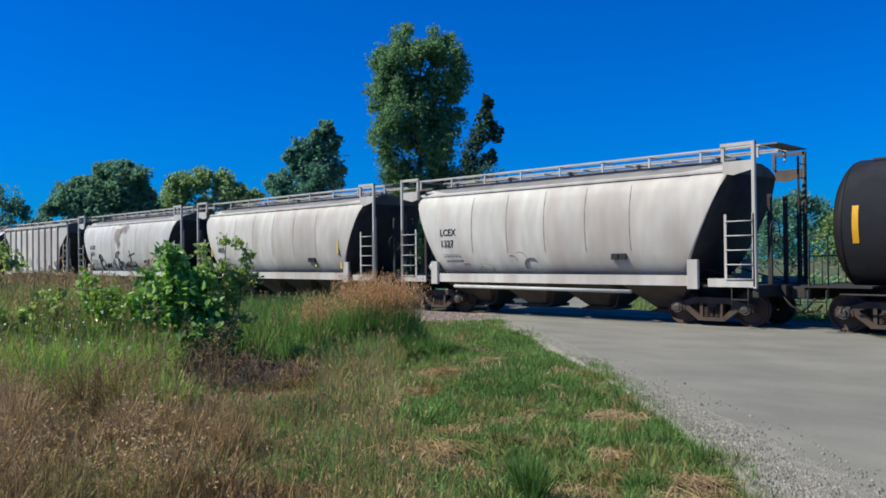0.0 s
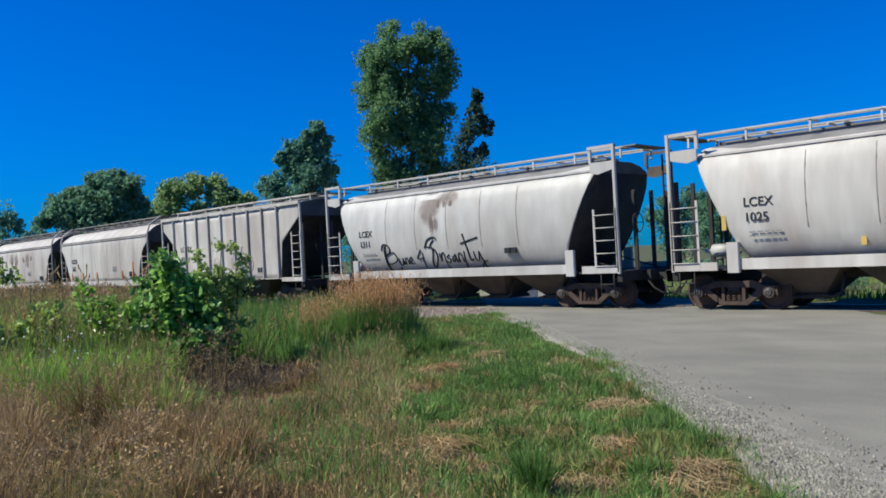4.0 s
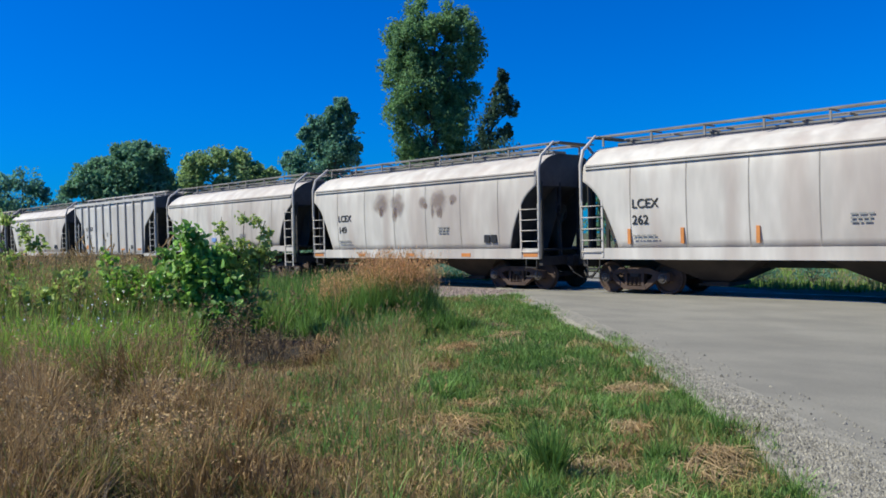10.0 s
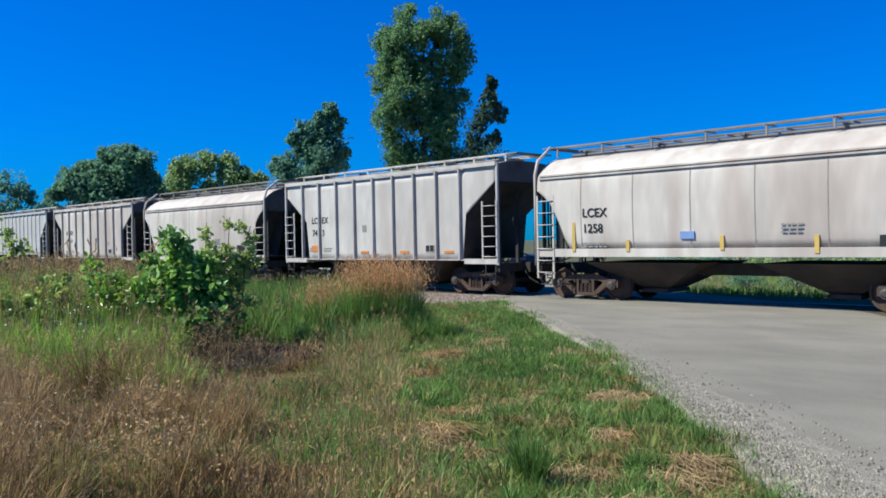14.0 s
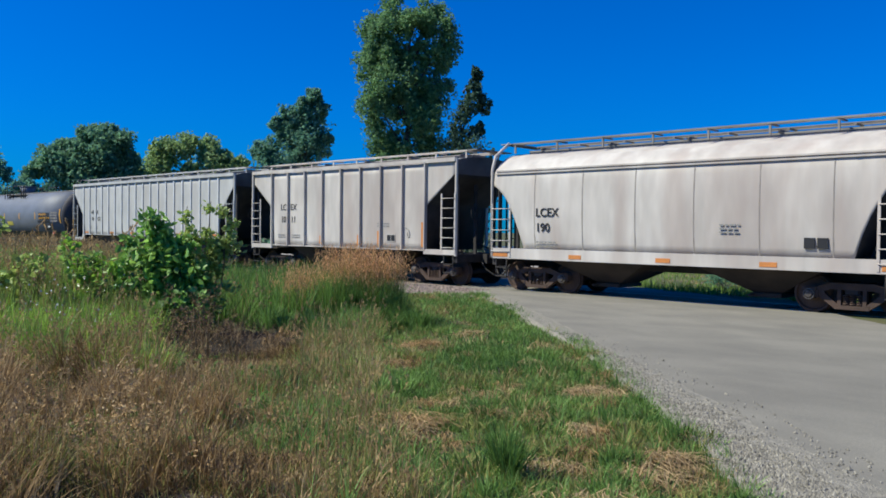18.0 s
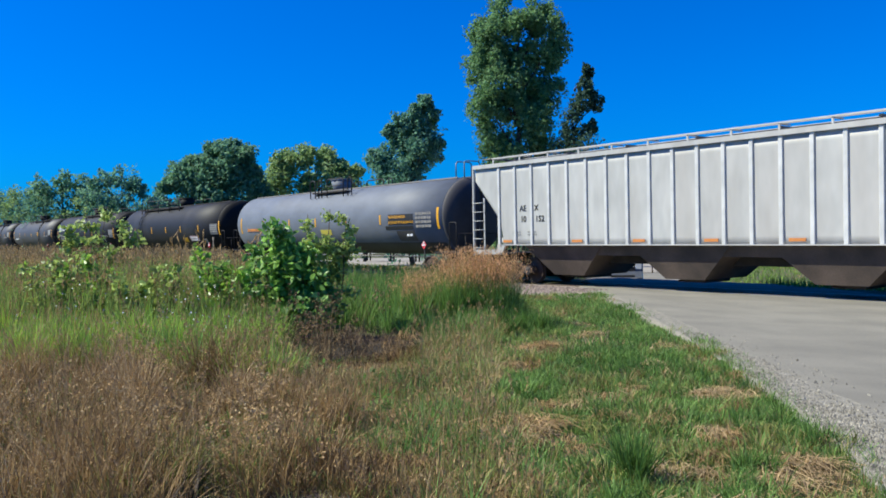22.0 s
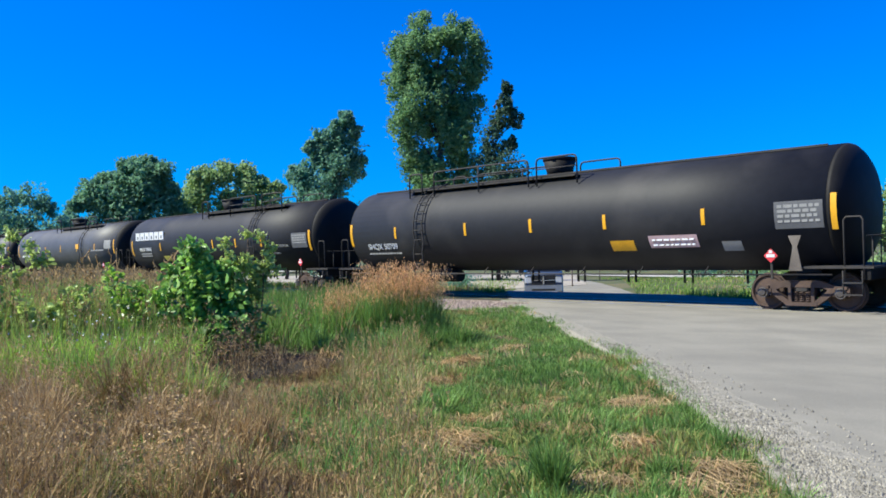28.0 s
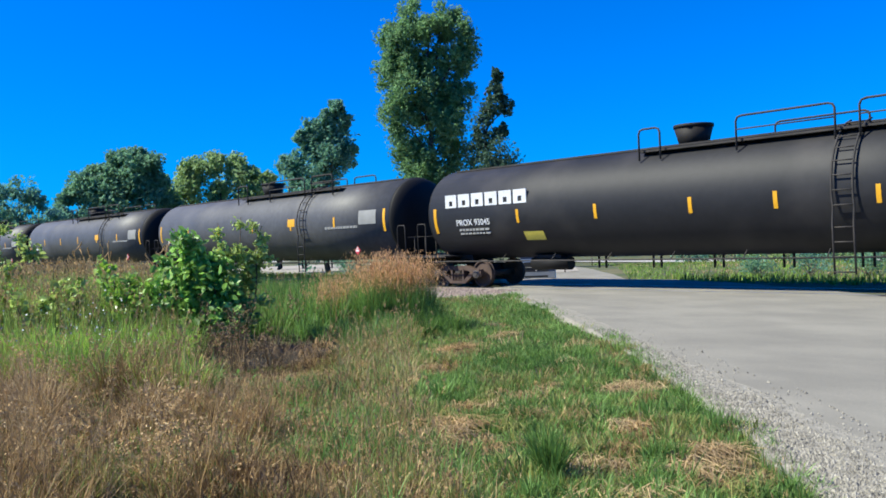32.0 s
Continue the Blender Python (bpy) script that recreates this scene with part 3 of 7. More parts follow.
def body_part(geo, paint, car, n=28, roof=14):
    """The body, painted on its sides and roof; ends and slopes coloured dark for grime and shade."""
    me = geo.mesh("body", paint, True)
    for m in (grime_shade, end_grime_shade, roof_grey):
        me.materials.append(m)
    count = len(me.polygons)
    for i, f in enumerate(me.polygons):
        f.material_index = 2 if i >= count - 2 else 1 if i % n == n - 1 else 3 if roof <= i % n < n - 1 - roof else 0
    return part("body", me, None, car)


def underframe(car, half, z=0.98):
    g = Geo().box(0, 0, z - 0.12, 2 * half + 0.5, 0.6, 0.3)
    for s in (-1, 1):
        g.box(s * (half - 0.05), 0, z - 0.1, 0.14, 2.9, 0.26)
    part("centre_sill", g, grime_shade, car, "grimy centre sill")
    for s in (-1, 1):
        coupler(car, s * (half + 0.05), s)


def end_gear(car, half, material):
    """The brake gear and slope supports seen on the ends."""
    for s in (-1, 1):
        split("end_post", [Geo().box(s * (half - 0.12), y, 2.1, 0.1, 0.07, 2.2) for y in (-1.3, -0.45, 0.45, 1.3)], material, car)
        for y in (-0.9, 0.9):
            q = Geo().loft([[(s * (half - 0.2), y - 0.03, 1.0), (s * (half - 0.1), y - 0.03, 1.0), (s * (half - 0.1), y + 0.03, 1.0), (s * (half - 0.2), y + 0.03, 1.0)],
                    [(s * (half - 1.6), y - 0.03, 1.4), (s * (half - 1.5), y - 0.03, 1.4), (s * (half - 1.5), y + 0.03, 1.4), (s * (half - 1.6), y + 0.03, 1.4)]])
            part("slope_brace", q, material, car)
    part("brake_cylinder", Geo().tube((-half + 0.75, -0.75, 1.45), (-half + 1.25, -0.75, 1.45), 0.16, 14).tube((-half + 0.55, -0.75, 1.45), (-half + 0.75, -0.75, 1.45), 0.05, 8), white_paint, car, "round brake cylinder")
    g = Geo()
    n = 16
    ring = [(half + 0.06, -0.6 + 0.26 * math.cos(2 * math.pi * i / n), 2.3 + 0.26 * math.sin(2 * math.pi * i / n)) for i in range(n + 1)]
    g.path(ring, 0.016, 5)
    for i in range(0, n, 4):
        g.path([(half + 0.02, -0.6, 2.3), ring[i]], 0.012, 5)
    part("brake_wheel", g, grime_shade, car, "hand brake wheel")


def curved_hopper(half, paint, tag, number, m, extra=None, lift=0.0):
    """A hopper with bulging smooth sides, a full side sill and arched cut-outs at the ends."""
    car = thing("hopper_wagon", tag, "hopper wagon", "wagons of the train", m)
    low = 1.22 + lift
    prof = [(low, 1.48), (1.6, 1.53), (2.2, 1.56), (2.9, 1.56), (3.3, 1.53), (3.5, 1.5), (3.72, 1.3), (3.95, 0.95), (4.06, 0.5)]
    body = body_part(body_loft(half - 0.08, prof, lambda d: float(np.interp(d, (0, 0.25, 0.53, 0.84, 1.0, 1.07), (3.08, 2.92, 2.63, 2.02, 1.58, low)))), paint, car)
    for z, w in ((3.42, 1.53), (3.5, 1.515)):
        split("eave_strip", [Geo().box(0, y, z, 2 * half - 0.3, 0.075, 0.04) for y in (-w, w)], paint, body)
    for i in range(6):
        x = -half + 1.6 + (2 * half - 3.2) * i / 5
        g = Geo()
        for (z0, w0), (z1, w1) in zip(prof[:5], prof[1:6]):
            g.add([(x - 0.012, -w0 - 0.006, z0), (x + 0.012, -w0 - 0.006, z0), (x + 0.012, -w1 - 0.006, z1), (x - 0.012, -w1 - 0.006, z1)], [(0, 1, 2, 3)])
        part("weld_seam", g, seam_ink, body)
    for s in (-1, 1):
        part("side_sill", Geo().box(0, s * 1.52, 1.1 + lift * 1.1, 2 * half, 0.05, 0.3 - lift * 0.4).box(0, s * 1.47, 0.955 + lift * 1.3, 2 * half, 0.14, 0.025), paint, car)
        part("end_floor", Geo().box(s * (half - 0.9), 0, 1.2 + lift, 1.6, 2.6, 0.05), grime_shade, car)
        # Dark plates added inside the open end to paint its shade.
        web = [(s * (half - 0.1), 3.1), (s * (half - 0.1), 2.2), (s * (half - 0.5), 1.22), (s * (half - 1.15), 1.22), (s * (half - 0.6), 2.63)]
        split("end_shade_web", [Geo().prism(web, y - 0.02, y + 0.02) for y in (-0.6, 0.6)], grime_shade, car, "dark web plate added to shade the open end")
    bays(car, (-2.2, 2.2) if number != "1258" else (-2.4, 2.4), 3.4, shaded_hopper_grime)
    underframe(car, half)
    end_gear(car, half, grime_shade)
    for s in (-1, 1):
        for y in (-1, 1):
            pts = [(s * half, y * 1.53, 0.96), (s * half, y * 1.53, 3.55), (s * half, y * 1.4, 3.95), (s * half, y * 0.8, 4.38)]
            part("corner_post", Geo().path(pts, 0.045, 8), paint, car)
        ladder(car, s * (half - 0.36), 0.68 - lift * 0.6, 1.0 - lift * 2, 2.55 + lift * 2, -1.55, 5 if lift == 0 else 7, paint)
        step(car, s * (half - 0.36), grime_shade)
        end_ladder(car, s * (half + 0.06), 0.45, 1.0, 4.0, 1.15, 9, grime_shade)
        truck(car, s * (half - 1.35))
    running_board(car, half, 4.36, roof_grey, 8)
    hatches(car, half, 4.06)
    lx, drop = -half + 2.05, 0.15 if number == "190" else 0.03
    text_on(car, "LCEX", lx - 0.4, 2.32 - drop, -1.575, 0.33, black_ink, align="LEFT")
    text_on(car, number, lx - 0.4, 1.9 - drop, -1.562, 0.33, black_ink, align="LEFT")
    small_print(car, lx, 1.6 - drop, -1.555, grey_ink, 0.75)
    small_print(car, lx + 5.3, 1.95, -1.57, grey_ink, 0.5, 3)
    for k in (0, 1):
        patch(car, half - 2.09 + k * 0.28, 1.56, -1.55, 0.23, 0.24, black_ink, "data_panel", "black consolidated stencil panel")
    if extra:
        extra(car, half)
    return car


def rib_hopper(half, paint, tag, m, ribs=8, tall=3.92, extra=None, cut0=2.5, first=1.36, sill=1.1, rib_paint=None, shift=0.0):
    """A hopper with flat sides and upright outside ribs."""
    car = thing("hopper_wagon", tag, "hopper wagon", "wagons of the train", m)
    prof = [(sill, 1.46), (2.0, 1.47), (3.0, 1.47), (tall, 1.47), (tall + 0.02, 1.46), (tall + 0.06, 1.3), (tall + 0.14, 0.8), (tall + 0.17, 0.4)]
    body = body_part(body_loft(half - 0.08, prof, lambda d: float(np.interp(d, (0, 1.28, 1.34), (3.5, cut0, sill)))), paint, car)
    deep = 0.09 if half < 7 else 0.045
    for i in range(ribs + 1):
        x = -half + first + shift + (2 * half - 2 * first) * i / ribs
        for s in (-1, 1):
            part("side_rib", Geo().box(x, s * (1.45 + deep / 2), (sill + tall) / 2, 0.07 if half < 7 else 0.115, deep + 0.04, tall - sill, 0.012), rib_paint or paint, body)
    for s in (-1, 1):
        part("top_chord", Geo().box(0, s * 1.5, tall + 0.03, 2 * half, 0.12, 0.13, 0.02), paint, car)
        part("bottom_chord", Geo().box(0, s * 1.49, sill, 2 * half - 2.6, 0.08, 0.03, 0.01), paint, car)
        for e in (-1, 1):
            part("end_sill", Geo().box(e * (half - 0.7), s * 1.5, 1.06, 1.4, 0.08, 0.16, 0.02), paint, car)
            if sill > 1.2:
                part("sill_bracket", Geo().prism([(e * (half - 1.22), 1.0), (e * (half - 1.5), 1.06), (e * (half - 1.62), sill), (e * (half - 1.22), sill)], s * 1.5 - 0.03, s * 1.5 + 0.03), paint, car)
            part("end_floor", Geo().box(e * (half - 0.75), 0, 0.98 + 0.001 * s, 1.5, 2.6, 0.05), grime_shade, car) if s > 0 else None
    if half < 7:
        bays(car, (-1.65, 1.65), 3.0, shaded_hopper_grime, foot=0.85, floor=0.55)
    else:
        bays(car, (-4.3, 0, 4.3), 3.3, hopper_grime, top=sill - 0.02, foot=1.0, floor=0.62)
        for x in (-2.15, 2.15):
            part("ridge_sheet", Geo().loft([[(x - 1.6, -1.2, 0.98), (x + 1.6, -1.2, 0.98), (x + 1.6, 1.2, 0.98), (x - 1.6, 1.2, 0.98)], [(x - 1.6, -1.32, sill - 0.02), (x + 1.6, -1.32, sill - 0.02), (x + 1.6, 1.32, sill - 0.02), (x - 1.6, 1.32, sill - 0.02)]], False), hopper_grime, car, "rust-brown ridge sheet between hoppers")
    underframe(car, half)
    end_gear(car, half, grime_shade)
    for s in (-1, 1):
        for y in (-1, 1):
            part("corner_post", Geo().box(s * half, y * 1.49, (1.0 + tall) / 2, 0.1, 0.08, tall - 0.9, 0.02), paint, car)
        ladder(car, s * (half - 0.3), 0.58, 1.05, 2.9, -1.53, 6, paint)
        step(car, s * (half - 0.3), grime_shade)
        end_ladder(car, s * (half + 0.06), 0.45, 1.0, 4.0, 1.1, 9, grime_shade)
        truck(car, s * (half - 1.35))
    running_board(car, half, tall + 0.37, paint, 9 if half < 7 else 13)
    hatches(car, half, tall + 0.16, 5 if half < 7 else 7)
    if extra:
        extra(car, half)
    return car


def round_hopper(half, paint, tag, number, m, extra=None):
    """A hopper with a rounded teardrop body between open end frames."""
    car = thing("hopper_wagon", tag, "hopper wagon", "wagons of the train", m)
    prof = [(1.12, 1.05), (1.25, 1.22), (1.5, 1.4), (1.9, 1.52), (2.4, 1.58), (2.9, 1.58), (3.3, 1.52), (3.6, 1.42), (3.8, 1.26), (3.95, 0.95), (4.05, 0.5)]
    bh = half - 0.72
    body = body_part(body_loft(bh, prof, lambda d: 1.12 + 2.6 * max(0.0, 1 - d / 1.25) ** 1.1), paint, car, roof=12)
    for i in range(1, 6):
        x = -bh + 1.2 + (2 * bh - 2.4) * i / 6
        g = Geo()
        for (z0, w0), (z1, w1) in zip(prof[3:7], prof[4:8]):
            g.add([(x - 0.01, -w0 - 0.006, z0), (x + 0.01, -w0 - 0.006, z0), (x + 0.01, -w1 - 0.006, z1), (x - 0.01, -w1 - 0.006, z1)], [(0, 1, 2, 3)])
        part("weld_seam", g, seam_ink, body)
    split("eave_strip", [Geo().box(0, y, 3.76, 2 * bh - 0.1, 0.05, 0.05) for y in (-1.33, 1.33)], paint, body)
    for s in (-1, 1):
        part("side_sill", Geo().box(0, s * 1.42, 1.12, 2 * half - 3.0, 0.06, 0.26), paint, car)
        for e in (-1, 1):
            part("end_sill", Geo().box(e * (half - 0.6), s * 1.48, 1.08, 1.2, 0.06, 0.2), paint, car)
    for s in (-1, 1):
        for y in (-1, 1):
            part("bolster_post", Geo().box(s * (half - 1.6), y * 1.47, 1.28, 0.3, 0.1, 0.72, 0.02), paint, car)
            post = Geo().box(s * (half - 0.04), y * 1.47, 2.67, 0.1, 0.09, 3.42, 0.02)
            post.box(s * (half - 0.42), y * 1.46, 4.34, 0.86, 0.07, 0.08)
            post.box(s * (half - 0.8), y * 1.44, 4.15, 0.08, 0.07, 0.4)
            # Far-side posts and gussets are coloured darker than the near ones.
            part("corner_post", post, paint if y < 0 else end_grime_shade, car)
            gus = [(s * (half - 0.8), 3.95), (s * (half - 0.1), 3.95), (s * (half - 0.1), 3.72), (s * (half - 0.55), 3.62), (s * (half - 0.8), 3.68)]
            part("gusset", Geo().prism(gus, y * 1.46 - 0.02, y * 1.46 + 0.02), paint if y < 0 else end_grime_shade, car)
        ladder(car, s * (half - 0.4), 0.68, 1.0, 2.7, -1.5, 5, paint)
        step(car, s * (half - 0.4), grime_shade)
        end_ladder(car, s * (half + 0.04), 0.45, 1.0, 4.2, 1.1, 9, grime_shade)
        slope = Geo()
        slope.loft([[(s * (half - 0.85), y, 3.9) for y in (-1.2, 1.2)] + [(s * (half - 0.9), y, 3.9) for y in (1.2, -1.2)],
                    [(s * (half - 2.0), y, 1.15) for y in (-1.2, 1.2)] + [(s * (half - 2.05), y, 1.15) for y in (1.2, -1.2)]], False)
        part("slope_sheet", slope, grime_shade, car)
        truck(car, s * (half - 1.35))
    split("end_floor", [Geo().box(s * (half - 0.7), 0, 1.0, 1.4, 2.8, 0.05) for s in (-1, 1)], grime_shade, car)
    bays(car, (-3.3, -1.1, 1.1, 3.3) if half > 6.1 else (-2.9, 0, 2.9), 2.0, hopper_grime, pipes=True)
    underframe(car, half)
    end_gear(car, half, grime_shade)
    running_board(car, half, 4.36, grey_paint, 9)
    hatches(car, half - 0.6, 4.05)
    lx = -half + 2.37
    text_on(car, "LCEX", lx - 0.42, 2.45, -1.59, 0.29, black_ink, align="LEFT")
    text_on(car, number, lx - 0.42, 2.1, -1.57, 0.29, black_ink, align="LEFT")
    small_print(car, lx + 0.05, 1.85, -1.535, grey_ink, 0.75)
    for k in (0, 1):
        patch(car, half - 3.82 + k * 0.24, 1.73, -1.5, 0.2, 0.16, black_ink, "data_panel", "black consolidated stencil panel", 0.03)
    if extra:
        extra(car, half)
    return car


def tank_car(paint, half, tag, m, extra=None, radius=1.475, zc=2.38, dome=0.0, rail_span=(-1.6, 5.5), ladder_x=None, band=None, grey=False, hoops=((-1.7, -0.9), (0.9, 3.5), (4.0, 5.4))):
    """A tank wagon: a round shell with domed heads on two bogies, with its walkway and valve housing."""
    car = thing("tank_wagon", tag, "tank wagon", "wagons of the train", m)
    n = 48
    rings = []
    rings = [[(x, -radius * math.cos(2 * math.pi * i / n), zc + radius * math.sin(2 * math.pi * i / n)) for i in range(n)] for x in (-half + 0.48, -half * 0.5, 0, half * 0.5, half - 0.48)]
    shell = part("tank_shell", Geo().loft(rings, True), paint, car)
    dish = [(0.48, radius - 0.004), (0.4, radius - 0.03), (0.3, radius * 0.91), (0.19, radius * 0.79), (0.09, radius * 0.59), (0.03, radius * 0.33), (0.0, 0.06)]
    for s in (-1, 1):
        rr = [[(s * (half - d), -s * r * math.cos(2 * math.pi * i / n), zc + r * math.sin(2 * math.pi * i / n)) for i in range(n)] for d, r in dish]
        part("tank_head", Geo().loft(rr, True), shaded_grey_head if grey else head_shade_paint, car, "dished tank head, its shade put into the colour")
    # Belly strip: grime and the shade of the underside, painted as one dark colour.
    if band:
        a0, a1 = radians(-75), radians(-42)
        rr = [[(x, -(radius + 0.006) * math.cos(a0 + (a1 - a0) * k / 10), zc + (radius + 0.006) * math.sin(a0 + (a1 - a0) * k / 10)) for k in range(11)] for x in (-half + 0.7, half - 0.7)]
        part("grime_shade_band", Geo().loft(rr, True, False, False), band, shell, "dark belly strip of grime and painted underside shade")
    for s in (-1, 1):
        x = s * (half - 1.25)
        g = Geo()
        g.prism([(x - 0.3, 0.86), (x + 0.3, 0.86), (x + 0.25, 1.35), (x - 0.25, 1.35)], -0.6, 0.6)
        g.box(s * (half - 0.55), 0, 0.86, 2.2, 0.55, 0.3)
        g.box(s * (half + 0.3), 0, 0.9, 0.14, 2.7, 0.3)
        part("saddle", g, head_shade_paint, car, "bolster saddle under the tank")
        truck(car, s * (half - 1.25))
        coupler(car, s * (half + 0.35), s)
        for y in (-1.38, 1.38):
            part("handrail", Geo().path([(s * (half + 0.25), y, 0.75), (s * (half + 0.25), y, 2.05), (s * (half + 0.2), y, 2.12), (s * (half - 0.1), y, 2.12), (s * (half - 0.15), y, 2.05), (s * (half - 0.15), y, 0.75)], 0.02, 7), grime_shade, car, "bent pipe end handrail")
        h = Geo()
        h.path([(s * (half + 0.3), -1.3, 1.7), (s * (half + 0.3), 1.3, 1.7)], 0.018, 6)
        for y in (-1.0, -0.5, 0.5, 1.0):
            h.path([(s * (half + 0.3), y, 0.9), (s * (half + 0.3), y, 1.7)], 0.016, 6)
        part("handrail", h, grime_shade, car, "bent pipe end handrail")
        step(car, s * (half + 0.05), grime_shade, 0.95)
        plat = Geo().box(s * (half - 0.3), 0, 1.02, 1.5, 2.8, 0.05)
        part("end_platform", plat, grime_shade, car, "grated end platform")
    split("side_rail", [Geo().tube((-half + 0.4, y, 0.86), (half - 0.4, y, 0.86), 0.02, 6) for y in (-1.42, 1.42)], brake_steel if grey else grime_shade, car, "long thin side grab rail")
    for x in [-half * 0.62 + half * 1.24 * i / 6 for i in range(7)]:
        part("rail_stanchion", Geo().path([(x, -1.42, 0.86), (x, -1.2, 1.05)], 0.016, 5), grime_shade, car)
        for k in (-0.13, 0.13):
            part("hanger", Geo().path([(x + k, 1.1, 0.5), (x + k, 1.1, 1.3)], 0.035, 6), grime_shade, car)
    part("air_reservoir", Geo().tube((-5.2, -0.55, 0.74), (-3.8, -0.55, 0.74), 0.2, 14).box(-4.5, -0.55, 0.95, 0.9, 0.3, 0.1), head_shade_paint, car, "air reservoir under the tank")
    # top fittings
    zt = zc + radius
    part("valve_housing", Geo().tube((dome, 0, zt - 0.1), (dome, 0, zt + 0.42), 0.36, 20, 0.5).tube((dome, 0, zt + 0.42), (dome, 0, zt + 0.5), 0.52, 20), paint if grey else head_shade_paint, car, "round protective valve housing")
    split("top_walkway", [Geo().box(0, y, zt - 0.03, 2 * half - 1.6, 0.04, 0.05) for y in (-0.42, 0.42)], roof_grey if grey else grime_shade, car)
    a, b = rail_span
    split("platform", [Geo().box((a + b) / 2, y, zt - 0.16, b - a, 0.36, 0.04) for y in (-0.75, 0.75)], grime_shade, car, "platform beside the valve housing")
    split("platform_edge", [Geo().box((a + b) / 2, y, zt - 0.15, b - a, 0.03, 0.05) for y in (-0.95, 0.95)], grime_shade, car, "steel platform edge")
    top = zt + 0.42
    for y in (-1.08, 1.08):
        for p, q in hoops:
            pts = [(p, y, zt - 0.4), (p, y, top - 0.12), (p + 0.04, y, top - 0.03), (p + 0.14, y, top), (q - 0.14, y, top), (q - 0.04, y, top - 0.03), (q, y, top - 0.12), (q, y, zt - 0.4)]
            part("safety_railing", Geo().path(pts, 0.026, 8), grime_shade, car, "bent pipe railing by the valve housing")
            if q - p > 1.0:
                part("middle_rail", Geo().path([(p, y, zt + 0.1), (q, y, zt + 0.1)], 0.018, 7), grime_shade, car)
                m = max(1, int((q - p) / 1.4))
                for k in range(1, m):
                    x = p + (q - p) * k / m
                    part("railing_post", Geo().path([(x, y, zt - 0.4), (x, y, top)], 0.026, 7), grime_shade, car)
    if ladder_x is not None:
        g = Geo()
        angs = [radians(80 - 12 * k) for k in range(9)]
        for k in (-0.22, 0.22):
            pts = [(ladder_x + k, -(radius + 0.09) * math.cos(t), zc + (radius + 0.09) * math.sin(t)) for t in angs]
            pts += [(ladder_x + k, -radius - 0.09, 1.6), (ladder_x + k, -radius - 0.05, 0.5)]
            g.path(pts, 0.024, 7)
        for k in range(9):
            t = radians(70 - 12 * k)
            if t > radians(-20):
                p = (-(radius + 0.09) * math.cos(t), zc + (radius + 0.09) * math.sin(t))
                g.tube((ladder_x - 0.22, *p), (ladder_x + 0.22, *p), 0.016, 6)
        for z in (0.55, 0.88, 1.2, 1.52):
            g.tube((ladder_x - 0.22, -radius - 0.07, z), (ladder_x + 0.22, -radius - 0.07, z), 0.016, 6)
        part("ladder", g, grime_shade, car, "curved side ladder")
    if extra:
        extra(car, half, radius, zc)
    return car


def on_tank(car, x, z, w, h, ink, radius, zc, name="marking", label=""):
    """A thin panel that follows the curve of the shell."""
    a0, a1 = math.asin((z - h / 2 - zc) / radius), math.asin((z + h / 2 - zc) / radius)
    rr = [[(xx, -(radius + 0.008) * math.cos(a0 + (a1 - a0) * k / 5), zc + (radius + 0.008) * math.sin(a0 + (a1 - a0) * k / 5)) for k in range(6)] for xx in (x - w / 2, x + w / 2)]
    part(name, Geo().loft(rr, True, False, False), ink, car, label)


def tank_text(car, text, x, z, size, ink, radius, zc):
    """Letters lying on the curve of the shell; z is the height of their foot."""
    y = -math.sqrt(radius ** 2 - (z - zc) ** 2) - 0.008
    tilt = math.degrees(math.asin((zc - z - size * 0.36) / radius))
    part("lettering", lettering(text, size, ink), None, car, at=pose(x, y, z, tilt))


def reflectors(car, radius, zc, xs, z=None):
    """Strips at the given places; the outermost two are taller."""
    for i, x in enumerate(xs):
        end = i in (0, len(xs) - 1)
        on_tank(car, x, (z or zc) - (0.02 if end else 0.0), 0.13 if end else 0.1, 0.8 if end else 0.4, yellow_ink, radius, zc, "reflector", "yellow reflective strip")


def bars_on_tank(car, x, z, w, ink, radius, zc, rows=1, h=0.12, seed=1, name="small_print"):
    """Bars in place of lettering; large ones are parts of their own."""
    r, bars = random.Random(seed), []
    for k in range(rows):
        zz = z - k * h * 1.6
        y = -math.sqrt(radius ** 2 - (zz - zc) ** 2) - 0.006
        a = x - w / 2
        while a < x + w / 2 - 0.04:
            b = min(x + w / 2, a + r.uniform(0.08, 0.2))
            bars.append(((a + b) / 2, y, zz, b - a, 0.01, h))
            a = b + 0.04
    if name == "owner_mark":
        split(name, [Geo().box(*q) for q in bars], ink, car)
        return
    g = Geo()
    for q in bars:
        g.box(*q)
    tagged(part(name, g, ink, car), kind="stuff")


def placard(car, x):
    """A red diamond on its holder at the side of the end platform."""
    p = part("placard_holder", Geo().box(x, -1.44, 1.0, 0.05, 0.04, 0.5).box(x, -1.45, 1.28, 0.06, 0.02, 0.06), grime_shade, car)
    d = 0.165
    part("placard", Geo().prism([(x, 1.3 - d), (x + d, 1.3), (x, 1.3 + d), (x - d, 1.3)], -1.49, -1.47), red_ink, p, "red diamond hazard placard")
    part("placard_mark", Geo().box(x, -1.495, 1.3, 0.2, 0.004, 0.07).box(x, -1.495, 1.39, 0.08, 0.004, 0.07), white_ink, p)


def scrawl(car, pts, r, ink, name="graffiti", label="scrawled black spray-paint line"):
    part(name, Geo().path(pts, r, 5), ink, car, label)

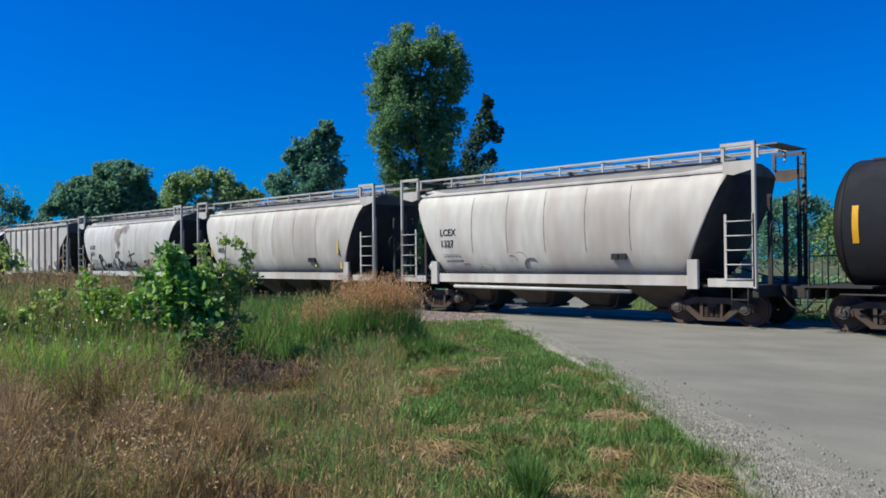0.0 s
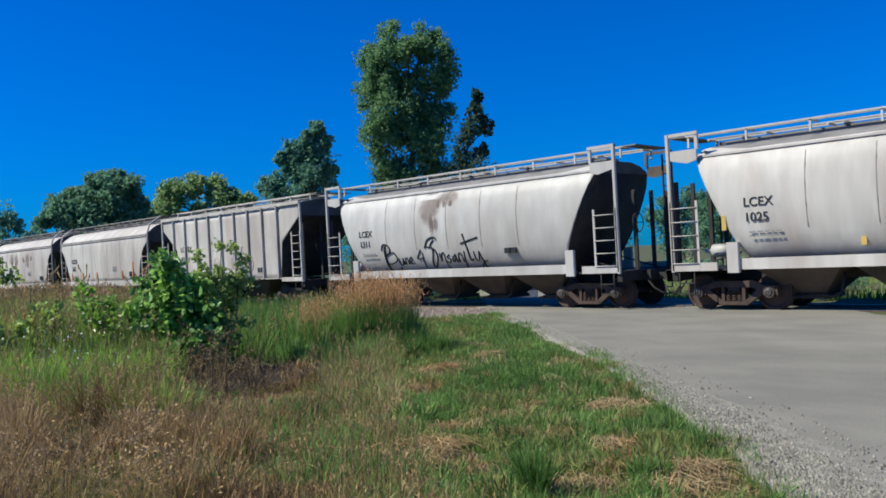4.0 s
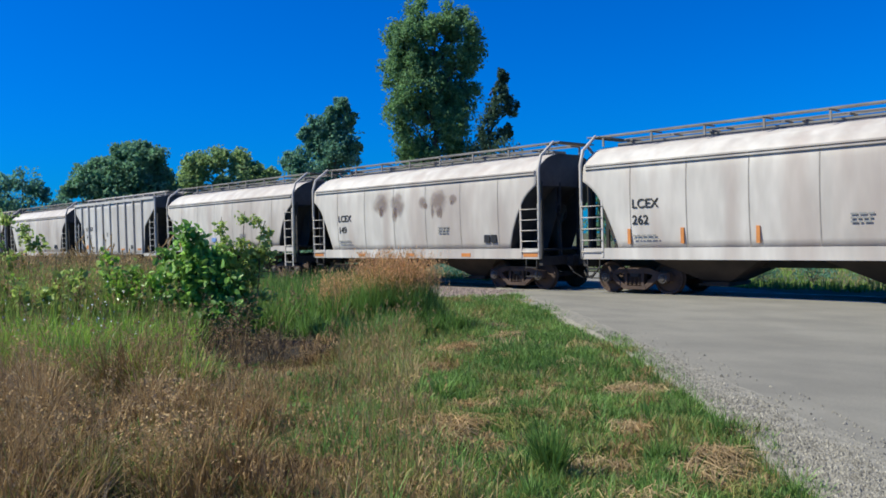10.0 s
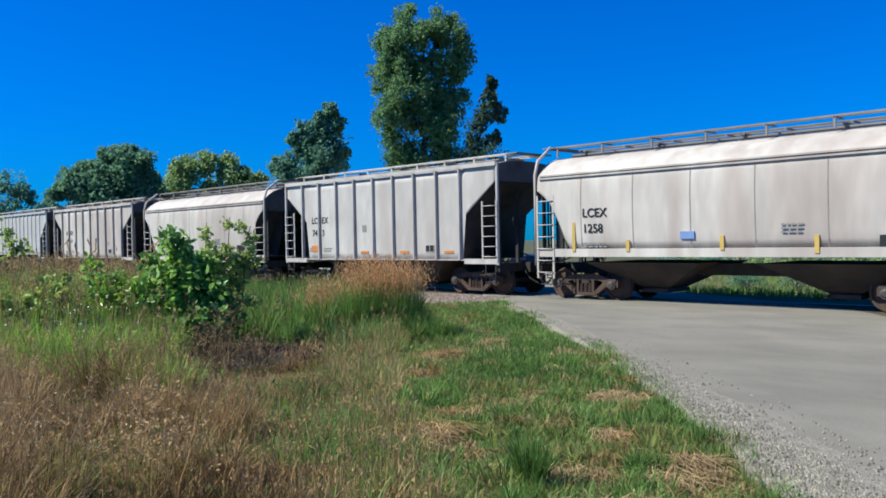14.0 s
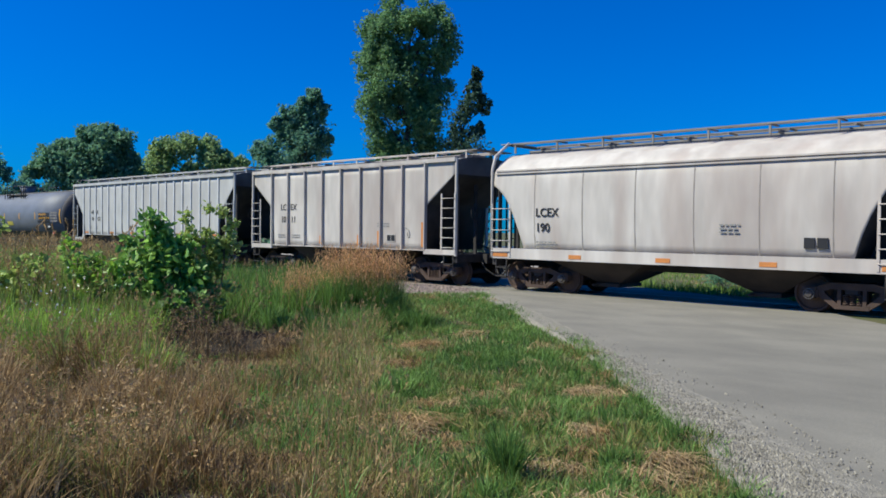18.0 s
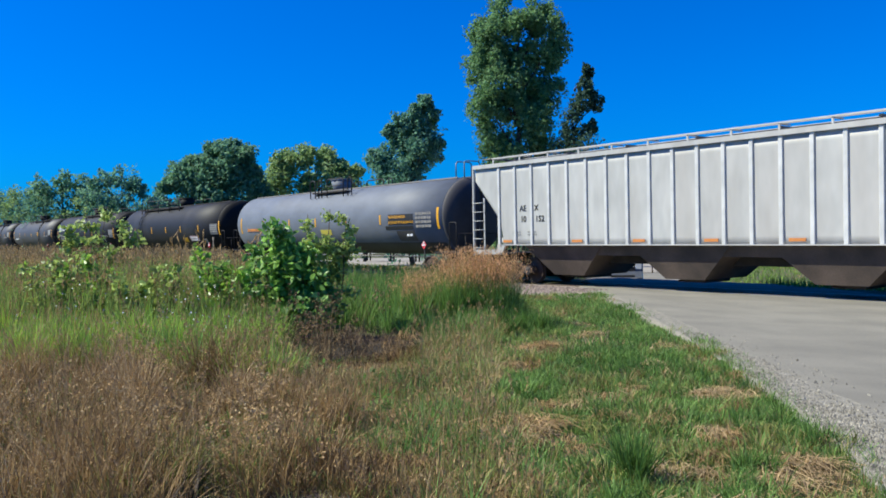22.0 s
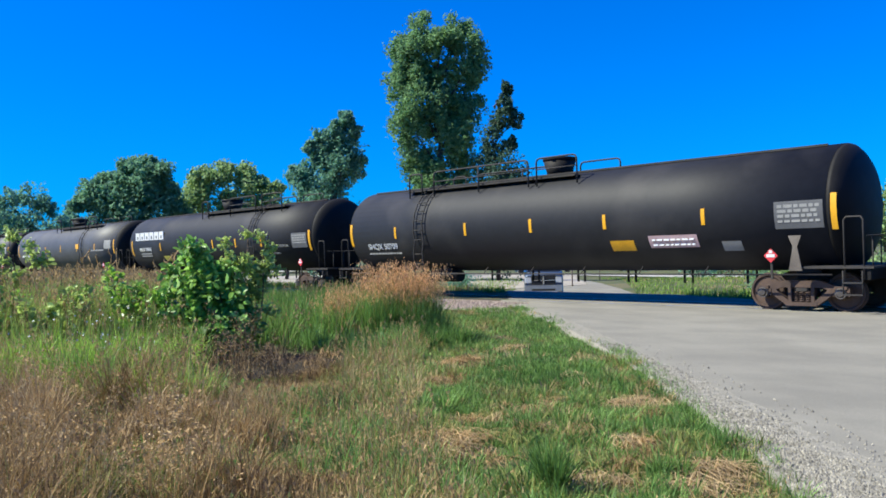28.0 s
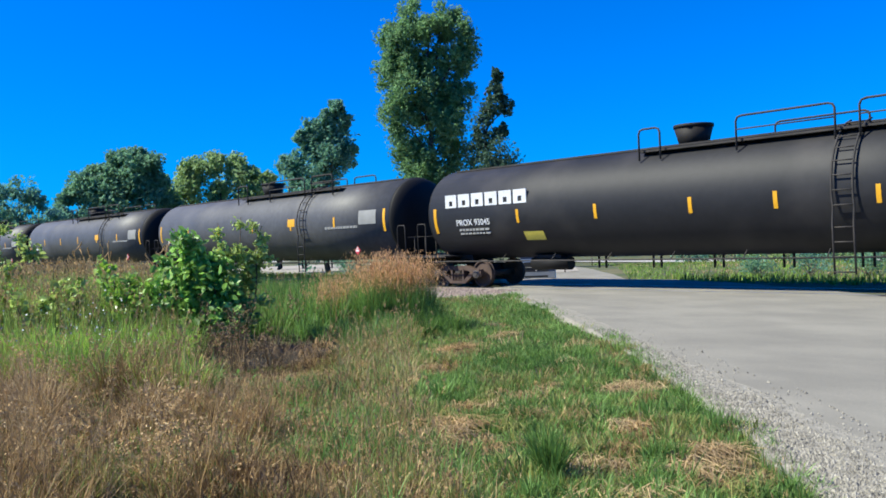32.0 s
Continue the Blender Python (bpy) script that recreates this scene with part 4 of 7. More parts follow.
# ---- the wagons, front to rear, with the place of each when the clip begins ----
TRAIN = []


def place(x):
    return pose(x, TRACK_Y, 0.004)


def stripes(xs, z, h, y, ink=orange_ink):
    def make(car, half):
        for x in xs:
            patch(car, x, z, y, 0.09, h, ink, "stripe", "faded orange stripe")
    return make


def loops(x0, z0, turns, w, h, y):
    """A looping hand-drawn line."""
    return [(x0 + w * (i / 10 / turns) + 0.16 * math.sin(i * 0.63), y(z0 + h * math.cos(i * 0.63)) , z0 + h * math.cos(i * 0.63) + 0.1 * math.sin(i * 0.21)) for i in range(int(turns * 10))]


def round_y(z):
    return -float(np.interp(z, [1.12, 1.25, 1.5, 1.9, 2.4, 2.9], [1.05, 1.22, 1.4, 1.52, 1.58, 1.58])) - 0.005


def extra_1327(car, half):
    part("loose_pipe", Geo().tube((-3.6, -1.52, 0.86), (2.8, -1.52, 0.82), 0.05, 10), white_paint, car, "long white pipe slung under the sill")
    scrawl(car, loops(-1.35, 1.62, 2.2, 0.9, 0.2, round_y), 0.02, grey_ink, label="faded grey scrawl")
    scrawl(car, loops(-3.3, 1.5, 2.5, 1.2, 0.08, round_y), 0.015, grey_ink, label="faded grey scrawl")


def extra_1025(car, half):
    for x, z, h in ((-half + 1.45, 2.1, 0.35), (half - 2.0, 2.2, 0.5), (half - 1.95, 1.55, 0.3), (half - 3.5, 1.6, 0.25), (-1.8, 1.55, 0.2)):
        patch(car, x, z, round_y(z), 0.11, h, faded_yellow, "stripe", "faded yellow stripe", 0.02)


def soot_film(name, c):
    """A film of soot that thins out towards its ragged rim."""
    m = mat(name, c, tuple(v * 0.8 for v in c), 2.5, 0.85, bump=0.03)
    t = m.node_tree
    n, link = t.nodes, t.links
    co, sep, noise_ = n.new("ShaderNodeTexCoord"), n.new("ShaderNodeSeparateXYZ"), n.new("ShaderNodeTexNoise")
    link.new(co.outputs["Generated"], sep.inputs[0])
    link.new(co.outputs["Object"], noise_.inputs["Vector"])
    noise_.inputs["Scale"].default_value, noise_.inputs["Detail"].default_value = 3.2, 4.0

    def calc(op, a, b):
        k = n.new("ShaderNodeMath")
        k.operation = op
        for slot, v in enumerate((a, b)):
            if isinstance(v, float):
                k.inputs[slot].default_value = v
            else:
                link.new(v, k.inputs[slot])
        return k.outputs[0]

    dx, dz = calc("SUBTRACT", sep.outputs[0], 0.5), calc("SUBTRACT", sep.outputs[2], 0.5)
    far = calc("SQRT", calc("ADD", calc("MULTIPLY", dx, dx), calc("MULTIPLY", dz, dz)), 0.0)
    ragged = calc("ADD", far, calc("MULTIPLY", calc("SUBTRACT", noise_.outputs[0], 0.5), 0.55))
    fade = n.new("ShaderNodeMapRange")
    fade.inputs[1].default_value, fade.inputs[2].default_value = 0.47, 0.2
    fade.inputs[3].default_value, fade.inputs[4].default_value = 0.0, 0.5
    link.new(ragged, fade.inputs[0])
    rim = n.new("ShaderNodeMapRange")
    rim.inputs[1].default_value, rim.inputs[2].default_value = 0.5, 0.36
    link.new(far, rim.inputs[0])
    out = next(k for k in n if k.type == "OUTPUT_MATERIAL")
    surface = out.inputs[0].links[0].from_socket
    clear, mixer = n.new("ShaderNodeBsdfTransparent"), n.new("ShaderNodeMixShader")
    link.new(calc("MULTIPLY", fade.outputs[0], rim.outputs[0]), mixer.inputs[0])
    link.new(clear.outputs[0], mixer.inputs[1])
    link.new(surface, mixer.inputs[2])
    link.new(mixer.outputs[0], out.inputs[0])
    return m


soot = soot_film("soot_film", (0.27, 0.19, 0.165))


def stain(car, x, z, w, h, y, ink, seed, label="dark soot stain running down the side"):
    """A soft blotch that follows the side, with drips below."""
    r = random.Random(seed)
    spots = [(x, z, w * 1.25, h * 1.3)]
    for k in range(max(2, int(w * 4))):
        spots.append((x + r.uniform(-0.36, 0.36) * w, z - h * r.uniform(0.3, 0.5), r.uniform(0.14, 0.26), h * r.uniform(0.5, 0.8)))
    for i, (sx, sz, sw, sh) in enumerate(spots):
        n, rows = 8, 6
        vs = [(sx + sw * (p / n - 0.5), y(sz + sh * (q / rows - 0.5)) - 0.005 - 0.0008 * i, sz + sh * (q / rows - 0.5)) for q in range(rows + 1) for p in range(n + 1)]
        fs = [(q * (n + 1) + p, q * (n + 1) + p + 1, (q + 1) * (n + 1) + p + 1, (q + 1) * (n + 1) + p) for q in range(rows) for p in range(n)]
        part("stain", Geo().add(vs, fs, True), ink, car, label)


def roof_y(z):
    return -float(np.interp(z, [2.4, 2.9, 3.3, 3.6, 3.8], [1.58, 1.58, 1.52, 1.42, 1.26])) - 0.004


def curve_pts(pts, n=6):
    """A smooth line through the given points."""
    out = []
    q = [pts[0]] + list(pts) + [pts[-1]]
    for a, b, c, d in zip(q, q[1:], q[2:], q[3:]):
        for k in range(n):
            t = k / n
            out.append(tuple(0.5 * (2 * b[m] + (c[m] - a[m]) * t + (2 * a[m] - 5 * b[m] + 4 * c[m] - d[m]) * t * t + (3 * b[m] - a[m] - 3 * c[m] + d[m]) * t ** 3) for m in (0, 1)))
    return out + [pts[-1]]


def spray(car, pts, r=0.022):
    scrawl(car, [(x, round_y(z), z) for x, z in curve_pts(pts)], r, black_ink, label="black spray-painted script letter")


def extra_1311(car, half):
    # hand-sprayed script: Bune & Insanity
    spray(car, [(-3.0, 2.1), (-3.05, 1.7), (-3.02, 1.22)], 0.045)
    spray(car, [(-3.2, 1.95), (-3.1, 2.14), (-2.85, 2.1), (-2.78, 1.92), (-3.0, 1.75)], 0.032)
    spray(car, [(-3.0, 1.78), (-2.62, 1.86), (-2.5, 1.62), (-2.72, 1.5), (-2.95, 1.48)], 0.026)
    spray(car, [(-3.12, 1.3), (-2.9, 1.16), (-2.6, 1.2), (-2.44, 1.36)], 0.028)
    spray(car, [(-2.42, 1.66), (-2.4, 1.45), (-2.28, 1.44), (-2.22, 1.66), (-2.2, 1.44)])
    spray(car, [(-2.12, 1.44), (-2.1, 1.64), (-2.0, 1.64), (-1.97, 1.44)])
    spray(car, [(-1.9, 1.53), (-1.76, 1.58), (-1.8, 1.68), (-1.9, 1.6), (-1.86, 1.45), (-1.7, 1.47)])
    spray(car, [(-1.28, 1.9), (-1.5, 1.62), (-1.18, 1.64)])
    spray(car, [(-1.22, 1.8), (-1.24, 1.3)])
    spray(car, [(-1.06, 1.95), (-0.9, 2.2), (-0.6, 2.28), (-0.5, 2.2)], 0.034)
    spray(car, [(-0.62, 2.2), (-0.8, 2.0), (-0.6, 1.85), (-0.56, 1.6), (-0.75, 1.34), (-0.86, 1.4), (-0.7, 1.9), (-0.95, 1.98)], 0.03)
    spray(car, [(-0.45, 1.76), (-0.4, 1.5), (-0.36, 1.72), (-0.24, 1.74), (-0.22, 1.3), (-0.05, 1.1), (0.05, 1.14)])
    spray(car, [(-0.02, 1.7), (-0.14, 1.62), (0.0, 1.54), (-0.08, 1.44), (-0.18, 1.47)])
    spray(car, [(0.22, 1.68), (0.1, 1.6), (0.12, 1.46), (0.22, 1.55), (0.24, 1.7), (0.28, 1.44)])
    spray(car, [(0.36, 1.44), (0.38, 1.7), (0.5, 1.7), (0.54, 1.44)])
    spray(car, [(0.64, 1.78), (0.6, 1.4), (0.56, 1.16), (0.72, 1.1), (0.82, 1.16)])
    spray(car, [(0.68, 2.32), (0.8, 1.9), (0.86, 1.5), (0.98, 1.52)], 0.03)
    spray(car, [(0.56, 2.02), (0.9, 2.1), (1.29, 2.18)], 0.03)
    spray(car, [(1.04, 1.76), (1.08, 1.5), (1.2, 1.5), (1.26, 1.76)])
    spray(car, [(1.26, 1.76), (1.36, 1.4), (1.3, 1.12), (1.16, 1.14), (1.3, 1.38), (1.5, 1.46)])
    stain(car, -0.75, 3.2, 0.95, 1.15, roof_y, soot, 5)
    stain(car, 0.0, 3.5, 1.0, 0.42, roof_y, soot, 6)


def rib_marks(a, b, c, d, dx=0.0, mark=True):
    def make(car, half):
        w = (2 * half - 2.72) / 8
        x0 = -half + 1.36 + dx
        for txt, x, z in ((a, x0 + 0.7 * w, 2.45), (b, x0 + 1.3 * w, 2.45), (c, x0 + 0.7 * w, 1.98), (d, x0 + (1.3 if len(d) > 1 else 1.2) * w, 1.98)):
            text_on(car, txt, x, z, -1.478, 0.33, black_ink)
        small_print(car, x0 + 0.6 * w, 1.5, -1.475, grey_ink, 0.5)
        small_print(car, x0 + 1.45 * w, 1.5, -1.475, grey_ink, 0.5)
        patch(car, half - 3.0, 1.47, -1.473, 0.42, 0.26, grey_paint, "panel_ground", "white painted ground of a stencil panel")
        for k in (0, 1):
            patch(car, half - 3.1 + k * 0.2, 1.47, -1.478, 0.17, 0.2, black_ink, "data_panel", "black consolidated stencil panel")
        if mark:
            for i, h in ((3, 0.3), (5, 0.35), (6, 0.5), (8, 0.8)):
                patch(car, x0 + (i - 0.13) * w, 1.2 + h / 2, -1.475, 0.1, h, orange_ink, "stripe", "faded orange stripe")
            scrawl(car, loops(x0 + 7.05 * w, 1.62, 0.85, 0.4, 0.2, lambda z: -1.475), 0.012, grey_ink, label="faded grey scrawl")
            small_print(car, x0 + 6.1 * w, 1.95, -1.475, grey_ink, 0.6)
    return make


def extra_971(car, half):
    rib_marks("LC", "EX", "97", "1", -0.22, mark=False)(car, half)
    faded = plain("faded_red_scrawl", (0.58, 0.46, 0.38), 0.7)
    for k, x in enumerate((-2.3, -1.0, 0.4, 1.7)):
        scrawl(car, loops(x, 1.75, 1.5 + 0.5 * (k % 2), 0.5, 0.26, lambda z: -1.475), 0.013, faded, label="faded reddish chalk scrawl")
    patch(car, half - 1.65, 1.6, -1.475, 0.1, 0.9, orange_ink, "stripe", "faded orange stripe")


def extra_743(car, half):
    rib_marks("LC", "EX", "74", "3", -0.22, mark=False)(car, half)
    w, x0 = (2 * half - 2.72) / 8, -half + 1.14
    patch(car, x0 + 0.68 * w, 1.5, -1.479, 0.42, 0.23, orange_ink, "patch", "orange painted patch")
    for i in (3.5, 5.5, 7.5):
        patch(car, x0 + i * w, 1.35, -1.475, 0.42, 0.09, orange_ink, "stripe", "orange dash")
    patch(car, x0 + 3.5 * w, 2.2, -1.475, 0.22, 0.24, grey_ink, "stencil", "small stencilled square")


def sill_dashes(car, half):
    for i in range(5):
        patch(car, -half + 0.35 + (2 * half - 0.7) * i / 4, 1.06, -1.55, 0.55 if i in (0, 4) else 0.4, 0.11, orange_ink, "sill_reflector", "orange reflective dash on the sill")


def extra_262(car, half):
    stripes((-half + 1.55, -half + 3.1, -0.6, 2.6), 1.55, 0.4, -1.56)(car, half)
    stripes((half - 1.75,), 1.7, 0.95, -1.57)(car, half)


def extra_149(car, half):
    sill_dashes(car, half)
    stain(car, -1.5, 2.85, 0.85, 0.7, lambda z: -1.56, soot, 11)
    stain(car, -0.6, 2.78, 0.75, 0.8, lambda z: -1.56, soot, 14)
    stain(car, 0.7, 2.8, 0.4, 0.4, lambda z: -1.56, soot, 15)
    stain(car, 1.45, 2.8, 0.8, 0.8, lambda z: -1.56, soot, 12)
    stain(car, 2.15, 2.85, 0.35, 0.3, lambda z: -1.56, soot, 13)


def extra_1258(car, half):
    for x, h, z in ((-half + 1.35, 0.8, 1.75), (half - 1.85, 1.0, 1.75), (2.2, 0.4, 1.5), (-2.6, 0.3, 1.5), (0.0, 0.35, 1.55)):
        patch(car, x, z, -1.56, 0.1, h, faded_yellow, "stripe", "faded yellow stripe")
    patch(car, -0.9, 1.75, -1.568, 0.38, 0.18, blue_ink, "blue_mark", "faded blue mark")


def extra_190(car, half):
    sill_dashes(car, half)


def extra_long_white(car, half):
    n = 18
    w, x0 = (2 * half - 2.6) / n, -half + 1.3
    for txt, x, z in (("AE", x0 + 1.48 * w, 2.4), ("X", x0 + 2.27 * w, 2.4), ("10", x0 + 1.5 * w, 2.05), ("152", x0 + 2.47 * w, 2.05)):
        text_on(car, txt, x, z, -1.478, 0.27, black_ink)
    small_print(car, x0 + 1.1 * w, 1.72, -1.475, grey_ink, 0.4)
    small_print(car, x0 + 2.0 * w, 1.72, -1.475, grey_ink, 0.4)
    for k in (0, 1):
        patch(car, half - 2.2 + k * 0.2, 1.6, -1.475, 0.16, 0.2, black_ink, "data_panel", "black consolidated stencil panel")
    for i in (0.5, 4.5, 7.5, 10.5, 13.5, 17.5):
        patch(car, x0 + i * w, 1.42, -1.475, 0.42, 0.08, orange_ink, "reflector", "orange reflective dash")


def extra_grey_tank(car, half, r, zc):
    reflectors(car, r, zc, (-8.55, -5.83, -3.04, -0.46, 2.23, 4.91, 8.76), 2.32)
    bars_on_tank(car, -7.05, 2.08, 1.5, orange_ink, r, zc, 1, 0.15, 3, "owner_mark")
    on_tank(car, 0.39, 1.87, 0.95, 0.24, pale_yellow, r, zc, "panel", "yellow lettered panel")
    on_tank(car, 6.35, 2.3, 1.7, 0.42, black_ink, r, zc, "panel", "black warning panel")
    tank_text(car, "NON ODORIZED", 6.10, 2.36, 0.15, yellow_ink, r, zc)
    tank_text(car, "LIQUEFIED PETROLEUM GAS", 6.35, 2.15, 0.135, yellow_ink, r, zc)
    on_tank(car, 6.20, 1.98, 1.9, 0.14, black_ink, r, zc, "panel", "black panel")
    on_tank(car, 6.55, 1.66, 1.2, 0.4, dark_band, r, zc, "panel", "dark stained panel")
    bars_on_tank(car, 6.80, 1.72, 0.4, white_ink, r, zc, 1, 0.15, 5)
    bars_on_tank(car, 7.85, 2.5, 1.0, roof_grey, r, zc, 4, 0.1, 6)
    for x in (half - 0.95, half - 0.45):
        pts = [(x, -0.38, zc + r - 0.08), (x, -0.38, zc + r + 0.5), (x, -0.3, zc + r + 0.58), (x, 0.3, zc + r + 0.58), (x, 0.38, zc + r + 0.5), (x, 0.38, zc + r - 0.08)]
        part("hoop_rail", Geo().path(pts, 0.022, 7), brake_steel, car, "bent grey hoop rail on the tank top")
    placard(car, 7.90)


def extra_lettered_tank(car, half, r, zc):
    reflectors(car, r, zc, (-8.62, -6.09, -2.62, 0.12, 2.76, 5.69, 8.81), 2.28)
    tank_text(car, "SHQX 50709", -6.92, 1.72, 0.30, white_ink, r, zc)
    bars_on_tank(car, -6.92, 1.57, 1.8, grey_ink, r, zc, 1, 0.06, 3)
    on_tank(car, 3.22, 1.62, 0.75, 0.28, yellow_ink, r, zc, "panel", "yellow lettered panel")
    on_tank(car, 4.76, 1.7, 1.4, 0.32, pink_ink, r, zc, "panel", "pale red lettered panel")
    bars_on_tank(car, 4.76, 1.76, 1.2, white_ink, r, zc, 2, 0.08, 21)
    on_tank(car, 6.33, 1.55, 0.5, 0.24, grey_ink, r, zc, "panel", "outlined panel")
    on_tank(car, 8.03, 2.22, 1.1, 0.62, dull_ink, r, zc, "panel", "grey data panel")
    bars_on_tank(car, 8.03, 2.42, 0.95, grey_ink, r, zc, 4, 0.07, 8)
    part("bracket", Geo().prism([(7.78, 0.95), (8.08, 0.95), (7.98, 1.5), (8.08, 1.75), (7.78, 1.75), (7.88, 1.5)], -1.46, -1.43), end_grime_shade, car, "grey bracket post beside the tank")
    placard(car, 7.38)


def block_letters(car, x, z, w, h, n, ink, r, zc):
    """A row of plain heavy blocks where the owner's name stands."""
    step_ = w / n
    y = -math.sqrt(r * r - (z - zc) ** 2) - 0.015
    for k in range(n):
        a = x - w / 2 + step_ * (k + 0.5)
        outer = [(a + i * step_ * 0.43, z + j * h * 0.49) for i, j in ((-1, -1), (1, -1), (1, 1), (-1, 1))]
        inner = [(a + i * step_ * 0.13, z + j * h * 0.14) for i, j in ((-1, -1), (1, -1), (1, 1), (-1, 1))]
        ring = [(px, yy, pz) for yy in (y - 0.01, y + 0.03) for px, pz in outer + inner]
        fs = []
        for i in range(4):
            j = (i + 1) % 4
            fs += [(i, j, 4 + j, 4 + i), (8 + i, 12 + i, 12 + j, 8 + j), (i, 8 + i, 8 + j, j), (4 + i, 4 + j, 12 + j, 12 + i)]
        part("sign_block", Geo().add(ring, fs), ink, car, "heavy white block shape", weld=False)


def extra_sign_tank(car, half, r, zc):
    reflectors(car, r, zc, (-8.58, -5.03, -2.23, 0.62, 2.77, 4.97, 8.66), 2.2)
    block_letters(car, -6.38, 2.72, 3.5, 0.56, 6, white_ink, r, zc)
    tank_text(car, "PROX 93045", -6.90, 2.0, 0.27, white_ink, r, zc)
    bars_on_tank(car, -6.90, 1.86, 1.3, grey_ink, r, zc, 2, 0.07, 4)
    on_tank(car, -4.55, 1.6, 0.75, 0.26, pale_yellow, r, zc, "panel", "yellow lettered panel")
    tank_text(car, "LIQUEFIED PETROLEUM GAS", 6.17, 1.96, 0.145, grey_ink, r, zc)
    tank_text(car, "NON ODORIZED", 5.92, 1.66, 0.1, grey_ink, r, zc)
    on_tank(car, 7.92, 2.2, 1.1, 0.6, dull_ink, r, zc, "panel", "grey data panel")
    bars_on_tank(car, 7.92, 2.4, 0.95, grey_ink, r, zc, 4, 0.06, 8)
    placard(car, 8.02)


def extra_tank(car, half, r, zc):
    reflectors(car, r, zc, [(-half + 0.75) + (2 * half - 1.5) * k / 6 for k in range(7)], zc)
    bars_on_tank(car, -half + 2.3, zc - 0.4, 1.7, white_ink, r, zc, 1, 0.14, 11)
    bars_on_tank(car, half - 3.3, zc - 0.2, 2.0, grey_ink, r, zc, 1, 0.09, 12)
    on_tank(car, half - 1.7, zc + 0.12, 1.0, 0.5, grey_ink, r, zc, "panel", "pale grey data panel")
    on_tank(car, 3.0, zc + 0.1, 0.5, 0.3, yellow_ink, r, zc, "panel", "yellow panel")
    placard(car, half - 2.3)


def add(car, x):
    TRAIN.append((car, x))


def span(front, rear):
    return (front + rear) / 2, (front - rear) / 2


X, H = span(13.0, -6.9)
add(tank_car(black_tank, H, "black tank wagon with yellow reflective strips", place(X), extra_tank, ladder_x=1.6), X)
X, H = span(-8.3, -20.55)
add(round_hopper(H, cream, "dusty cream round-bodied hopper wagon with a white pipe", "1327", place(X), extra_1327), X)
X, H = span(-21.95, -34.5)
add(round_hopper(H, cream, "dusty cream round-bodied hopper wagon with yellow stripes", "1025", place(X), extra_1025), X)
X, H = span(-36.0, -48.5)
add(round_hopper(H, grey_paint, "pale round-bodied hopper wagon scrawled with black graffiti", "1311", place(X), extra_1311), X)
X, H = span(-50.15, -61.5)
add(rib_hopper(H, cream, "dusty cream ribbed hopper wagon with faint scrawls", place(X), tall=3.99, extra=extra_971, shift=-0.22), X)
X, H = span(-63.05, -74.35)
add(curved_hopper(H, cream, "dusty cream curved-side hopper wagon with orange stripes", "262", place(X), extra_262), X)
X, H = span(-75.85, -87.2)
add(curved_hopper(H, cream, "dusty cream curved-side hopper wagon with two soot stains", "149", place(X), extra_149), X)
X, H = span(-88.6, -99.95)
add(curved_hopper(H, cream, "cream curved-side hopper wagon with yellow stripes", "1258", place(X), extra_1258, lift=0.2), X)
X, H = span(-101.45, -112.7)
add(rib_hopper(H, grey_paint, "pale ribbed hopper wagon with an orange patch", place(X), tall=3.99, extra=extra_743, shift=-0.22), X)
X, H = span(-114.25, -125.5)
add(curved_hopper(H, cream, "clean cream curved-side hopper wagon with orange sill dashes", "190", place(X), extra_190), X)
X, H = span(-127.0, -138.3)
add(rib_hopper(H, cream, "dusty cream ribbed hopper wagon with orange stripes", place(X), extra=rib_marks("LC", "EX", "10", "11")), X)
X, H = span(-139.7, -156.3)
add(rib_hopper(H, white_paint, "long white ribbed hopper wagon", place(X), ribs=18, tall=3.95, extra=extra_long_white, cut0=2.1, first=1.3, sill=1.3, rib_paint=rib_white), X)
X, H = span(-157.7, -176.7)
add(tank_car(grey_tank, H, "pale grey tank wagon with grime and shade painted along its belly", place(X), extra_grey_tank, dome=-0.5, rail_span=(-1.6, 1.45), band=dark_band, grey=True, hoops=((-1.55, -1.09), (-0.78, -0.5), (0.0, 1.43), (1.82, 2.13))), X)
X, H = span(-178.5, -196.75)
add(tank_car(black_tank, H, "black tank wagon with white lettering and a side ladder", place(X), extra_lettered_tank, dome=0.13, rail_span=(-5.93, 1.43), ladder_x=-4.8, hoops=((-5.68, -5.03), (-4.43, -0.23), (0.1, 1.6))), X)
X, H = span(-198.4, -217.05)
add(tank_car(black_tank, H, "black tank wagon with large white block sign", place(X), extra_sign_tank, dome=-0.01, rail_span=(-1.08, 6.22), ladder_x=4.27, hoops=((-1.01, -0.38), (1.7, 4.0), (4.52, 6.12))), X)
front = -218.2
for k in range(4):
    X, H = span(front, front - 19.2)
    add(tank_car(dusty_tank, H, "dusty black tank wagon with yellow reflective strips", place(X), extra_tank, dome=-0.53, rail_span=(-1.6, 5.7), ladder_x=3.75), X)
    front -= 20.35

# ---- trees and far things ----
bark = mat("bark", (0.13, 0.105, 0.08), (0.07, 0.056, 0.045), 6, 0.95, bump=0.8, stretch=(1, 1, 0.2))


def leaf_mat(name, c, c2, trans=0.3):
    return mat(name, c, c2, 0.35, 0.6, bump=0.0, vary=0.32, trans=trans, spec=0.2)


cottonwood_leaf = leaf_mat("cottonwood_leaf", (0.26, 0.43, 0.18), (0.165, 0.3, 0.135), 0.5)
